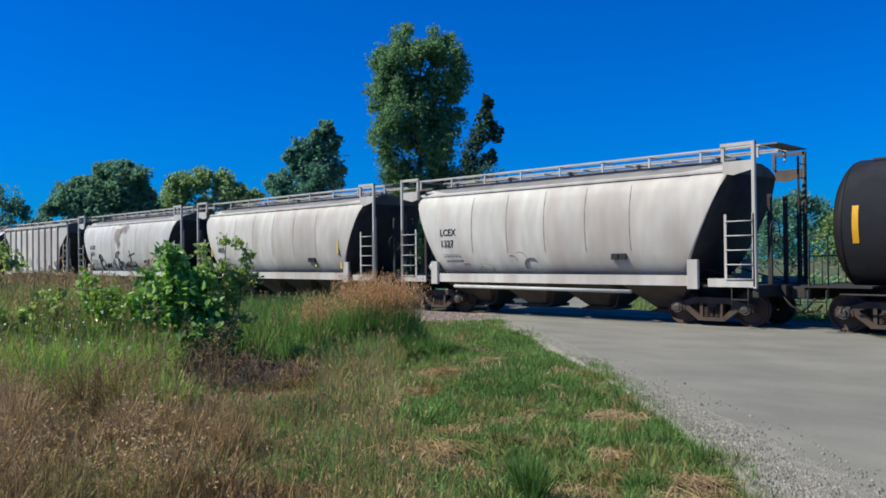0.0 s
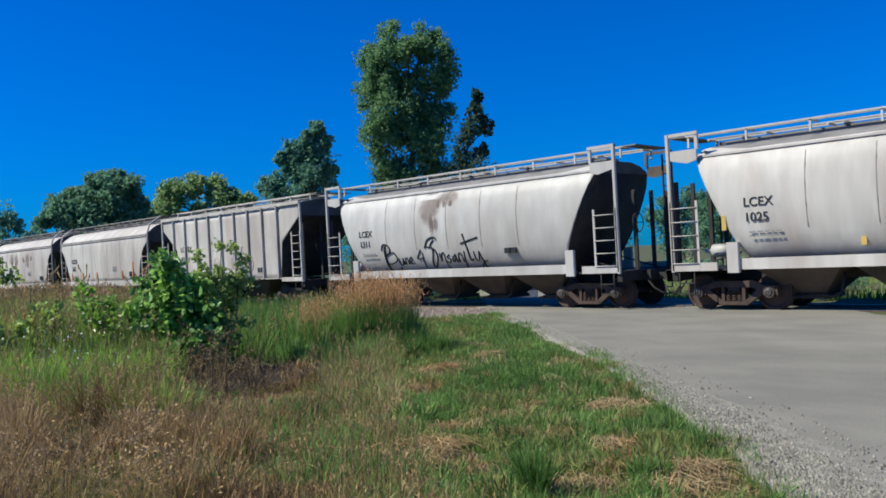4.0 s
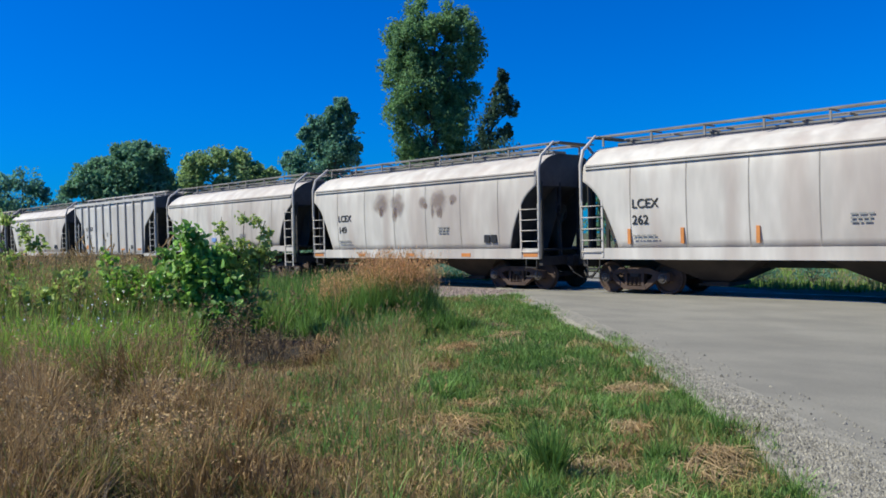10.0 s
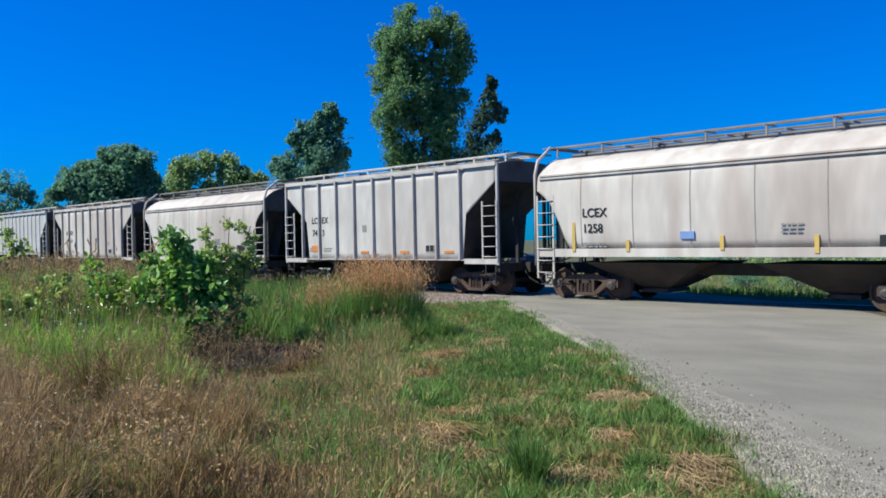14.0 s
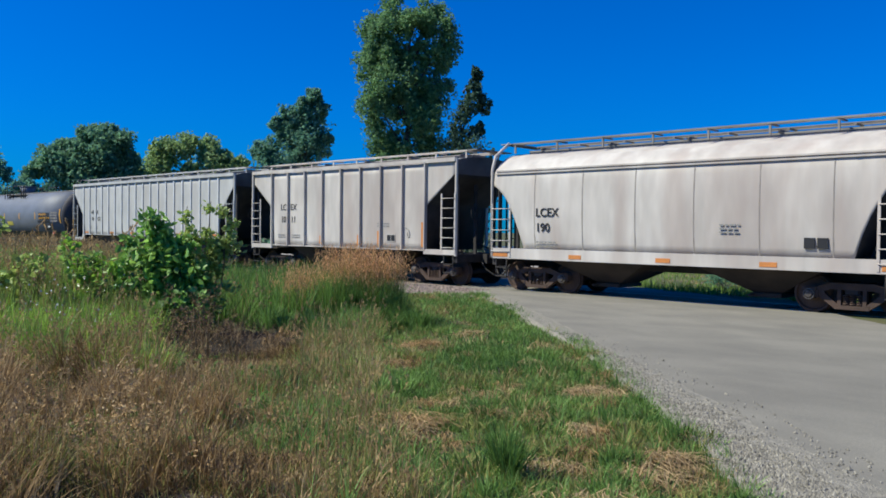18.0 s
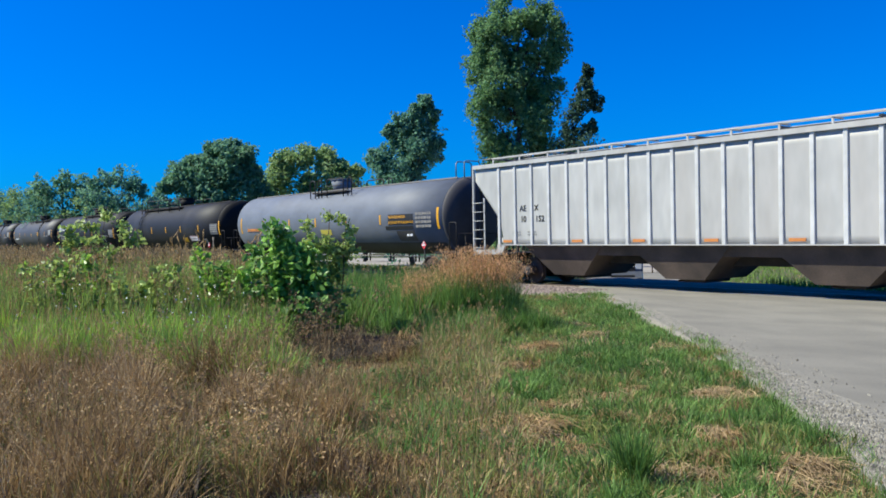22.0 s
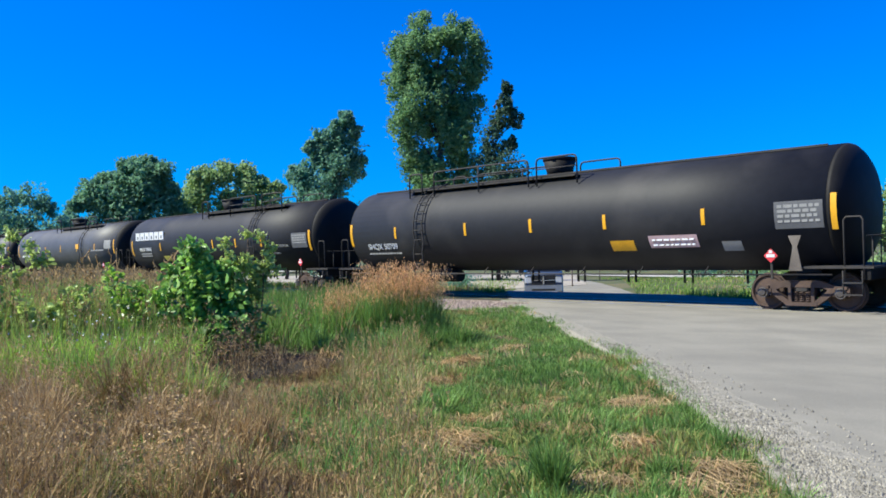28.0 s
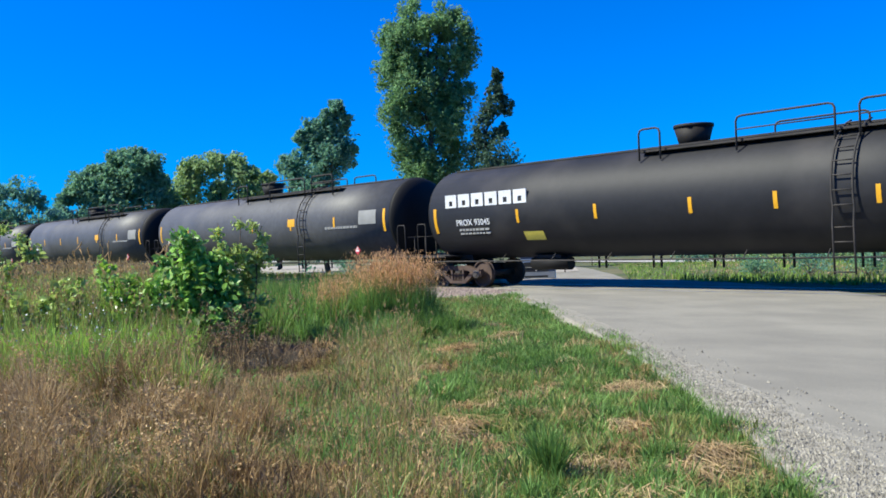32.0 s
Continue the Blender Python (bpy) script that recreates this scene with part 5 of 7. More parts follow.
dark_leaf = leaf_mat("dark_leaf", (0.24, 0.43, 0.25), (0.165, 0.32, 0.19), 0.5)
slim_leaf = leaf_mat("slim_leaf", (0.085, 0.16, 0.1), (0.055, 0.11, 0.07), 0.3)
mid_leaf = leaf_mat("mid_leaf", (0.23, 0.43, 0.29), (0.16, 0.33, 0.22), 0.5)
pale_leaf = leaf_mat("pale_leaf", (0.42, 0.56, 0.23), (0.3, 0.43, 0.18), 0.45)


def leaves(spots, size, r, flat=0.0):
    """Many small folded leaves about the given points."""
    g = Geo()
    for p in spots:
        s = size * r.uniform(0.6, 1.35)
        a = Vector((r.gauss(0, 1), r.gauss(0, 1), r.gauss(0, 1) * (1 - flat))).normalized()
        b = a.orthogonal().normalized()
        b.rotate(Matrix.Rotation(r.random() * 6.28, 3, a))
        c = a.cross(b)
        g.add([p - b * s, p + c * s * 0.55 + a * s * 0.15, p + b * s, p - c * s * 0.55 + a * s * 0.15], [(0, 1, 2, 3)])
    return g


def broad_leaves(spots, size, r):
    """Ovate leaves with a fold along the midrib."""
    g = Geo()
    for p in spots:
        s = size * r.uniform(0.55, 1.3)
        a = Vector((r.gauss(0, 1), r.gauss(0, 1), r.gauss(0.5, 1))).normalized()
        b = a.orthogonal().normalized()
        b.rotate(Matrix.Rotation(r.random() * 6.28, 3, a))
        c = a.cross(b)
        up = a * s * 0.16
        g.add([p - b * s, p - b * s * 0.45 + c * s * 0.55 + up, p + b * s * 0.35 + c * s * 0.5 + up, p + b * s, p + b * s * 0.35 - c * s * 0.5 + up, p - b * s * 0.45 - c * s * 0.55 + up], [(0, 3, 2, 1), (0, 5, 4, 3)])
    return g


def limb(g, p, q, r0, r1, r, n=4, sides=8):
    p, q = Vector(p), Vector(q)
    last = p
    for i in range(1, n + 1):
        nxt = p.lerp(q, i / n) + Vector((r.uniform(-1, 1), r.uniform(-1, 1), 0)) * 0.04 * (q - p).length * (1 if i < n else 0)
        g.tube(last, nxt, r0 + (r1 - r0) * (i - 1) / n, sides, r0 + (r1 - r0) * i / n, False)
        last = nxt


def near(r, w):
    """A spread about nought with no far strays."""
    return max(-1.7, min(1.7, r.gauss(0, 1))) * w


def tree(x, y, lobes, leaf, label, size=0.16, per=26, seed=1, trunk=0.3, clumps=16, upright=1.0, skirt=True, scatter=0.34, base=None):
    """A tree seen from the crossing. lobes: metres to the right of the trunk, height over the rail, radius.
    Each lobe carries sprays of leaves round its rim, so that gaps stay between them."""
    r = random.Random(seed)
    z0 = level(x, y) if base is None else base
    t = thing("tree", label, "tree", m=pose(x, y, z0))
    far = math.hypot(x, y)
    rx, ry = y / far, -x / far
    if skirt:
        low = min(z for _, z, _ in lobes)
        mid = sum(q[0] for q in lobes) / len(lobes)
        wide = max(abs(q[0] - mid) for q in lobes)
        while low > 2.2:
            low -= 1.5
            lobes = lobes + [(mid + r.uniform(-0.6, 0.6) * wide, low, 1.5), (mid + r.uniform(-0.6, 0.6) * wide, low, 1.4)]
    top = max(z for _, z, _ in lobes) - z0
    g, pts = Geo(), []
    limb(g, (0, 0, -0.2), (0.1, 0, top * 0.5), trunk, trunk * 0.65, r, 6)
    limb(g, (0.1, 0, top * 0.5), (0, 0, top * 0.85), trunk * 0.65, 0.05, r, 5)
    for lat, z, rad in lobes:
        deep = r.uniform(-0.7, 0.7) * rad
        c = Vector((rx * lat + ry * deep, ry * lat - rx * deep, z - z0))
        limb(g, (0.05, 0, max(0.8, c.z - rad - 0.9 * abs(lat))), c, max(0.05, trunk * 0.3), 0.03, r, 3, 6)
        for k in range(clumps):
            d = Vector((r.gauss(0, 1), r.gauss(0, 1), r.gauss(0, 1))).normalized()
            p = c + Vector((d.x, d.y, d.z * upright)) * rad * (0.35 + 0.75 * r.random())
            if k % 2 == 0:
                limb(g, c, p, 0.03, 0.01, r, 1, 4)
            w = rad * scatter * r.uniform(0.6, 1.3)
            for _ in range(int(per * r.uniform(0.7, 1.3))):
                pts.append(p + Vector((near(r, w), near(r, w), near(r, w) * upright)) + d * w * 0.5)
    part("trunk", g, bark, t, "grey-brown trunk and limbs", weld=False)
    part("crown", leaves(pts, size, r), leaf, t, weld=False)
    return t


def ray_spot(x60, y60, d):
    """A place at a distance, from one at 60 metres in the same direction."""
    return x60 * d / 60, y60 * d / 60


COTTONWOOD = [(-1.5, 19.5, 1.55), (-2.6, 17.9, 1.45), (-2.8, 15.9, 1.3), (-1.6, 16.8, 1.7), (-1.9, 14.2, 1.85), (-2.3, 11.9, 1.6), (-1.8, 9.7, 1.75),
              (2.4, 19.3, 1.5), (2.8, 17.3, 1.6), (2.4, 15.0, 1.75), (1.7, 12.8, 1.35), (1.5, 10.8, 1.35), (2.2, 8.9, 1.5),
              (0.5, 18.7, 1.3), (0.2, 15.5, 1.4), (-0.1, 12.3, 1.1)]
SLIM = [(1.2, 14.6, 0.35), (1.1, 13.3, 0.6), (1.8, 12.2, 0.5), (0.4, 11.8, 0.75), (0.1, 10.2, 0.85), (1.3, 10.1, 0.45), (-0.6, 9.0, 0.85)]
BLUISH = [(0.2, 10.6, 1.0), (1.7, 9.0, 1.1), (-1.2, 9.9, 0.8), (1.3, 13.3, 0.6), (0.5, 12.3, 0.7), (2.0, 11.9, 0.5), (-0.7, 11.1, 0.85), (1.2, 10.5, 1.25), (-1.9, 10.7, 0.45), (2.3, 9.5, 0.55), (-0.3, 9.3, 1.5), (-2.8, 8.5, 0.85), (0.7, 8.2, 1.7), (-1.8, 7.4, 1.2)]
BROAD = [(-0.4, 8.9, 0.95), (-2.1, 8.3, 0.95), (1.3, 8.5, 0.95), (2.6, 7.9, 0.85), (-2.7, 7.2, 0.95), (-0.5, 7.2, 1.6), (4.1, 7.3, 0.65), (2.0, 6.9, 1.2), (3.4, 6.1, 1.2), (-3.2, 5.9, 1.2)]
DARK = [(0.4, 6.8, 1.5), (-1.6, 6.0, 1.3), (1.4, 7.2, 1.3), (0.2, 5.2, 1.6), (1.3, 9.3, 0.8), (0.1, 8.9, 0.8), (2.4, 8.5, 0.9), (-1.5, 7.9, 0.9), (0.7, 7.8, 1.7), (3.2, 7.3, 0.7), (-2.5, 6.9, 1.05), (-3.6, 6.2, 0.75), (-0.8, 6.2, 1.6), (2.1, 6.4, 1.4), (3.6, 5.6, 1.2)]
for spot, d, lobes, leaf, label, size, per, seed, trunk, clumps, upright, scatter in (
        ((-43.74, 41.07), 70, COTTONWOOD, cottonwood_leaf, "tall green cottonwood tree with a narrow two-lobed crown", 0.155, 132, 3, 0.4, 21, 1.25, 0.21),
        ((-40.88, 43.92), 68, SLIM, slim_leaf, "slim dark tree leaning beside the cottonwood", 0.16, 36, 5, 0.2, 18, 1.3, 0.3),
        ((-48.69, 35.06), 72, BLUISH, mid_leaf, "bluish-green tree with a pointed ragged crown", 0.17, 62, 7, 0.25, 20, 1.0, 0.27),
        ((-52.61, 28.84), 74, BROAD, pale_leaf, "broad yellow-green tree behind the track", 0.18, 56, 9, 0.25, 22, 0.9, 0.28),
        ((-55.51, 22.78), 72, DARK, dark_leaf, "dense dark green rounded tree", 0.18, 62, 11, 0.28, 24, 0.9, 0.28)):
    TX, TY = ray_spot(*spot, d)
    tree(TX, TY, lobes, leaf, label, size, per, seed, trunk, clumps, upright, True, scatter)
GREENS = (mid_leaf, dark_leaf, mid_leaf, pale_leaf)
HEAPED = ((0.6, 0.93, 0.2), (-1.6, 0.84, 0.2), (2.2, 0.8, 0.2), (0.3, 0.73, 0.32), (-2.6, 0.62, 0.26), (3.0, 0.6, 0.26), (0.9, 0.5, 0.4), (-1.2, 0.48, 0.4), (0.0, 0.28, 0.45), (2.2, 0.28, 0.4), (-2.2, 0.28, 0.4))
for k, (ax, ay, d, h, lf) in enumerate(((-57.51, 17.07, 92, 9.0, 0), (-58.45, 13.55, 100, 9.0, 1), (-58.9, 11.6, 135, 9.6, 3), (-59.2, 9.6, 145, 9.4, 2), (-59.5, 7.4, 200, 11.0, 1), (-59.75, 4.6, 260, 13.0, 2),
                                        (-56.7, 19.6, 98, 7.0, 2), (-54.2, 25.9, 98, 7.0, 1), (-50.7, 32.1, 95, 7.2, 2), (-46.3, 38.2, 98, 7.6, 2), (-58.0, 15.3, 98, 7.2, 3),
                                        (-34.0, 49.4, 124, 10.5, 1), (-28.7, 52.7, 120, 11.0, 2), (-26.0, 54.1, 114, 10.6, 1), (-22.6, 55.5, 108, 10.8, 0), (-19.0, 56.9, 106, 10.4, 3), (-15.0, 58.1, 104, 11.0, 1), (-10.0, 59.1, 104, 10.6, 0))):
    TX, TY = ray_spot(ax, ay, d)
    vr = random.Random(200 + k)
    wide = h / 9.0
    h *= 1.0 if k < 11 else vr.uniform(0.72, 0.95)
    tree(TX, TY, [(q[0] * wide + vr.uniform(-0.5, 0.5), q[1] * h + vr.uniform(-0.3, 0.3), q[2] * h * 0.55 * vr.uniform(0.85, 1.15)) for q in HEAPED],
         GREENS[lf], "leafy green tree beyond the track", 0.24 if k > 10 else 0.2, 40 if k > 10 else 32, 60 + k, 0.22, 14, 0.95, False, 0.36)

# ---- beyond the track ----
far_grass_mat = mat("far_grass", (0.28, 0.42, 0.08), (0.17, 0.29, 0.055), 0.5, 0.7, bump=0, vary=0.4, trans=0.3, spec=0.2)
lot_mat = mat("pale_gravel_lot", (0.42, 0.37, 0.3), (0.33, 0.29, 0.24), 0.4, 0.95, bump=0.4, fine=12)
concrete = mat("pale_concrete", (0.46, 0.43, 0.38), (0.38, 0.36, 0.32), 0.5, 0.9, bump=0.2, fine=20)
car_silver = mat("slate_car_paint", (0.07, 0.1, 0.155), (0.06, 0.088, 0.14), 2, 0.42, 0.2, bump=0.0, spec=0.6)
car_blue = mat("blue_car_paint", (0.02, 0.2, 0.62), (0.02, 0.18, 0.56), 2, 0.25, 0.3, bump=0.0, spec=0.6)
chrome = mat("chrome", (0.75, 0.75, 0.77), (0.68, 0.68, 0.7), 3, 0.15, 1.0, bump=0.0)
rubber = mat("rubber", (0.025, 0.025, 0.026), (0.018, 0.018, 0.018), 12, 0.85)
dark_glass = mat("dark_glass", (0.015, 0.02, 0.03), (0.012, 0.016, 0.025), 2, 0.08, 0.0, bump=0.0, spec=0.4)
bumper_chrome = mat("bumper_chrome", (0.42, 0.45, 0.5), (0.36, 0.39, 0.44), 3, 0.3, 0.7, bump=0.0)
lamp_glass = mat("lamp_glass", (0.75, 0.77, 0.8), (0.65, 0.67, 0.7), 3, 0.1, 0.3, bump=0.0, spec=0.9)


def far_bushes():
    """Low shrubs by the far road."""
    spots = ((-19.5, 41.5, 1.0, 1.6), (-17.5, 43.0, 1.2, 2.0), (-15.0, 43.6, 1.1, 1.8), (-12.0, 44.5, 1.3, 2.2), (-8.5, 42.0, 1.4, 2.4), (-28.6, 27.6, 0.9, 1.5), (-31.0, 26.5, 1.0, 1.8), (-7.0, 37.0, 1.4, 2.4), (-3.0, 38.0, 1.4, 2.4), (-34.0, 26.0, 1.1, 2.0), (-33.5, 30.5, 1.2, 2.6), (-36.0, 32.5, 1.3, 3.0), (-39.0, 35.0, 1.4, 3.0), (-31.2, 28.6, 1.0, 2.2), (-42.5, 38.0, 1.5, 3.2), (-38.0, 30.5, 1.3, 3.0), (-43.0, 33.0, 1.5, 3.4))
    r = random.Random(8)
    for k, (bx, by, bh, bw) in enumerate(spots):
        t = thing("shrub", "low dark green shrub in the grass", "shrub", m=pose(bx, by, level(bx, by) - 0.05))
        g = Geo()
        pts = []
        for i in range(9):
            q = Vector((r.uniform(-bw / 2, bw / 2), r.uniform(-bw / 3, bw / 3), r.uniform(0.45, 1.0) * bh))
            limb(g, (0, 0, 0), q, 0.02, 0.006, r, 3)
            for _ in range(90):
                pts.append(q + Vector((r.gauss(0, 0.24), r.gauss(0, 0.24), r.gauss(0, 0.2))))
        tagged(part("woody_stem", g, bark, t, weld=False), kind="stuff")
        part("foliage", leaves(pts, 0.07, r), (dark_leaf, mid_leaf)[k % 2], t, weld=False)


far_bushes()


def pad(name, label, ring, lift, material):
    g = Geo()
    cx, cy = sum(p[0] for p in ring) / len(ring), sum(p[1] for p in ring) / len(ring)
    rows = []
    for f in (0.0, 0.25, 0.5, 0.75, 1.0):
        for i in range(len(ring) * 6):
            a, b = ring[i // 6], ring[(i // 6 + 1) % len(ring)]
            s = (i % 6) / 6
            x, y = a[0] + (b[0] - a[0]) * s, a[1] + (b[1] - a[1]) * s
            x, y = cx + (x - cx) * f, cy + (y - cy) * f
            rows.append((x, y, level(x, y) + lift))
    n = len(ring) * 6
    g.v = rows
    for j in range(4):
        for i in range(n):
            g.f.append((j * n + i, j * n + (i + 1) % n, (j + 1) * n + (i + 1) % n, (j + 1) * n + i))
            g.smooth.append(True)
    tagged(part(name, g, material, weld=False), label, "ground", kind="structure")


pad("gravel_lot", "pale gravel lot beyond the crossing", [(-95, 42), (-60, 36), (-36, 36), (-33, 44), (-46, 60), (-60, 78), (-100, 80)], 0.03, lot_mat)
def highway(x):
    """The middle of the main road in the distance."""
    return 81.5 - 0.21 * (x + 70.4)


def roadside_shrubs():
    """Bright shrubs in front of the main road, east of the junction."""
    r = random.Random(23)
    x = -39.6
    while x < 4:
        y = highway(x) - 6.0 + r.uniform(-0.8, 0.8)
        bh, bw = r.uniform(1.5, 2.1), r.uniform(2.3, 3.0)
        t = thing("shrub", "bright green shrub beside the main road", "shrub", "shrubs along the main road", pose(x, y, level(x, y) - 0.05))
        g, pts = Geo(), []
        for i in range(12):
            q = Vector((r.uniform(-bw / 2, bw / 2), r.uniform(-bw / 3, bw / 3), r.uniform(0.2, 0.9) * bh))
            limb(g, (0, 0, 0), q, 0.03, 0.01, r, 3)
            for _ in range(40):
                pts.append(q + Vector((r.gauss(0, 0.3), r.gauss(0, 0.3), r.gauss(0, 0.26))))
        tagged(part("woody_stem", g, bark, t, weld=False), kind="stuff")
        part("foliage", leaves(pts, 0.15, r), (pale_leaf, mid_leaf, pale_leaf)[r.randrange(3)], t, weld=False)
        x += r.uniform(1.5, 2.2)


roadside_shrubs()
cross = part("road", ribbon([(x, highway(x) - 3.6) for x in (-700, -300, -160, -110, -80, -50, -20, 20, 70)], [(x, highway(x) + 3.6) for x in (-700, -300, -160, -110, -80, -50, -20, 20, 70)], 0.06), concrete, weld=False)
tagged(cross, "pale main road crossing in the distance", "road", kind="structure")
pad("gravel_apron", "pinkish-brown gravel where verge meets the track", [(-23, 17.1), (-15.6, 15.8), (-13.7, 15.9), (-16.2, 18.25), (-17.2, 18.8), (-23, 18.75)], 0.006, ballast_mat)


def wheel_parts(car, x, y, r=0.38, w=0.25):
    t = part("wheel", Geo().tube((x, y - w / 2, r), (x, y + w / 2, r), r, 22), rubber, car, "black rubber tyre")
    part("rim", Geo().tube((x, y - w / 2 - 0.01, r), (x, y + w / 2 + 0.01, r), r * 0.6, 16), chrome, t, "bright wheel rim")


def pickup(m):
    """A full-size pickup, its front towards -x."""
    t = thing("pickup_truck", "slate-blue pickup truck waiting at the crossing", "pickup truck", m=m)
    w = 0.92

    def sec(x, zs):
        return [(x, -w * f, z) for f, z in zs] + [(x, w * f, z) for f, z in reversed(zs)]

    body = [sec(-2.75, [(0.86, 0.55), (0.95, 0.68), (0.95, 1.05), (0.9, 1.2), (0.8, 1.25)]),
            sec(-2.6, [(0.96, 0.5), (1.0, 0.65), (1.0, 1.05), (0.96, 1.24), (0.86, 1.31)]),
            sec(-1.3, [(0.98, 0.46), (1.02, 0.65), (1.02, 1.08), (0.99, 1.28), (0.88, 1.38)]),
            sec(0.0, [(0.98, 0.46), (1.02, 0.65), (1.02, 1.08), (0.99, 1.28), (0.88, 1.38)]),
            sec(2.9, [(0.98, 0.54), (1.02, 0.65), (1.02, 1.08), (0.99, 1.28), (0.92, 1.34)])]
    part("body", Geo().loft(body), car_silver, t)
    cab = [sec(-1.35, [(0.9, 1.3), (0.88, 1.35)]), sec(-0.65, [(0.93, 1.3), (0.76, 1.93)]), sec(0.1, [(0.93, 1.3), (0.75, 1.99)]), sec(0.85, [(0.93, 1.3), (0.76, 1.95)]), sec(1.05, [(0.92, 1.3), (0.9, 1.36)])]
    part("cab", Geo().loft(cab), car_silver, t)
    part("windscreen", Geo().loft([[(-1.3, -0.8, 1.38), (-1.3, 0.8, 1.38)], [(-0.72, -0.7, 1.9), (-0.72, 0.7, 1.9)]], False, False, False), dark_glass, t, "dark tinted windscreen", at=pose(-0.03, 0, 0.01))
    for s in (-1, 1):
        part("side_window", Geo().prism([(-0.9, 1.41), (0.75, 1.41), (0.65, 1.83), (-0.5, 1.83)], s * 0.87 - 0.02, s * 0.87 + 0.02), dark_glass, t)
        part("headlight", Geo().box(-2.74, s * 0.72, 1.04, 0.1, 0.32, 0.26, 0.03), lamp_glass, t, "clear headlight")
        part("mirror", Geo().box(-0.95, s * 1.15, 1.43, 0.12, 0.24, 0.2, 0.03), rubber, t)
        wheel_parts(t, -1.85, s * 0.8)
        wheel_parts(t, 1.75, s * 0.8)
    grille = part("grille", Geo().box(-2.76, 0, 1.04, 0.06, 1.15, 0.46, 0.02), rubber, t, "dark grille")
    part("grille_bar", Geo().box(-2.8, 0, 1.02, 0.03, 1.1, 0.03).box(-2.8, 0, 1.02, 0.03, 0.07, 0.38), chrome, grille, "chrome crosshair bar")
    part("bumper", Geo().box(-2.85, 0, 0.64, 0.22, 1.84, 0.3, 0.05), bumper_chrome, t, "chrome front bumper")
    part("bumper_intake", Geo().box(-2.965, 0, 0.58, 0.02, 1.1, 0.09), rubber, t)
    return t


PICK = (-27.0, 32.5)
pickup(pose(*PICK, level(*PICK) + 0.005, 0, 0, math.degrees(math.atan2(PICK[1], PICK[0])) - 1.0))


def small_car(m):
    t = thing("small_car", "bright blue hatchback passing on the far road", "car", m=m)

    def sec(x, zs):
        return [(x, -0.85 * f, z) for f, z in zs] + [(x, 0.85 * f, z) for f, z in reversed(zs)]

    part("body", Geo().loft([sec(-2.0, [(0.85, 0.35), (0.95, 0.6), (0.8, 0.75)]), sec(-1.7, [(1, 0.28), (1, 0.7), (0.88, 0.88)]), sec(0, [(1, 0.28), (1, 0.75), (0.9, 0.95)]), sec(1.7, [(1, 0.3), (1, 0.75), (0.9, 0.95)]), sec(2.0, [(0.9, 0.4), (0.95, 0.7), (0.85, 0.9)])]), car_blue, t)
    part("cabin", Geo().loft([sec(-1.1, [(0.85, 0.85), (0.8, 0.9)]), sec(-0.4, [(0.88, 0.9), (0.7, 1.4)]), sec(0.8, [(0.88, 0.9), (0.7, 1.46)]), sec(1.8, [(0.86, 0.88), (0.82, 0.95)])]), car_blue, t)
    for s in (-1, 1):
        part("side_window", Geo().prism([(-0.75, 0.95), (1.3, 0.95), (0.85, 1.34), (-0.35, 1.32)], s * 0.72 - 0.02, s * 0.72 + 0.02), dark_glass, t)
        wheel_parts(t, -1.25, s * 0.76, 0.31, 0.2)
        wheel_parts(t, 1.25, s * 0.76, 0.31, 0.2)
        part("headlight", Geo().box(2.0, s * 0.6, 0.7, 0.06, 0.3, 0.14), lamp_glass, t)
    return t


def blue_pose(x):
    """On the main road, which runs straight."""
    y = highway(x)
    return pose(x, y, level(x, y) + 0.08, 0, 0, -11.9)


blue_car = small_car(blue_pose(-110))
# signs and posts by the far road
for k, (px, py) in enumerate(((-33.0, 42.5), (-45.0, 62.0), (-26.0, 60.0))):
    s_ = thing("marker_post", "thin grey post beside the road", "post", m=pose(px, py, level(px, py) - 0.05))
    part("shaft", Geo().tube((0, 0, 0), (0, 0, 1.3), 0.04, 8), rail_steel, s_)

# ---- grass and weeds ----
dry_mat = mat("dry_grass", (0.45, 0.3, 0.14), (0.21, 0.135, 0.058), 0.9, 0.8, bump=0, vary=0.5, trans=0.25, spec=0.2)
straw_mat = mat("straw", (0.6, 0.445, 0.235), (0.4, 0.27, 0.13), 0.9, 0.7, bump=0, vary=0.45, trans=0.2, spec=0.3)
seed_mat = mat("seed_heads", (0.62, 0.42, 0.21), (0.4, 0.265, 0.125), 1.2, 0.85, bump=0, vary=0.35, trans=0.25, spec=0.1)
reed_head_mat = mat("reed_heads", (0.86, 0.52, 0.27), (0.7, 0.41, 0.2), 1.2, 0.85, bump=0, vary=0.45, trans=0.4, spec=0.1)
lawn_mat = mat("green_grass", (0.27, 0.43, 0.11), (0.155, 0.29, 0.07), 0.8, 0.55, bump=0, vary=0.5, trans=0.4, spec=0.35)
deep_mat = mat("deep_green_grass", (0.19, 0.32, 0.075), (0.11, 0.21, 0.05), 0.8, 0.55, bump=0, vary=0.45, trans=0.4, spec=0.18)
lime_mat = mat("lime_grass", (0.43, 0.62, 0.085), (0.25, 0.42, 0.06), 0.8, 0.55, bump=0, vary=0.4, trans=0.35, spec=0.3)
weed_leaf = mat("weed_leaf", (0.36, 0.56, 0.07), (0.18, 0.34, 0.06), 0.8, 0.38, bump=0, vary=0.5, trans=0.4, spec=0.6)
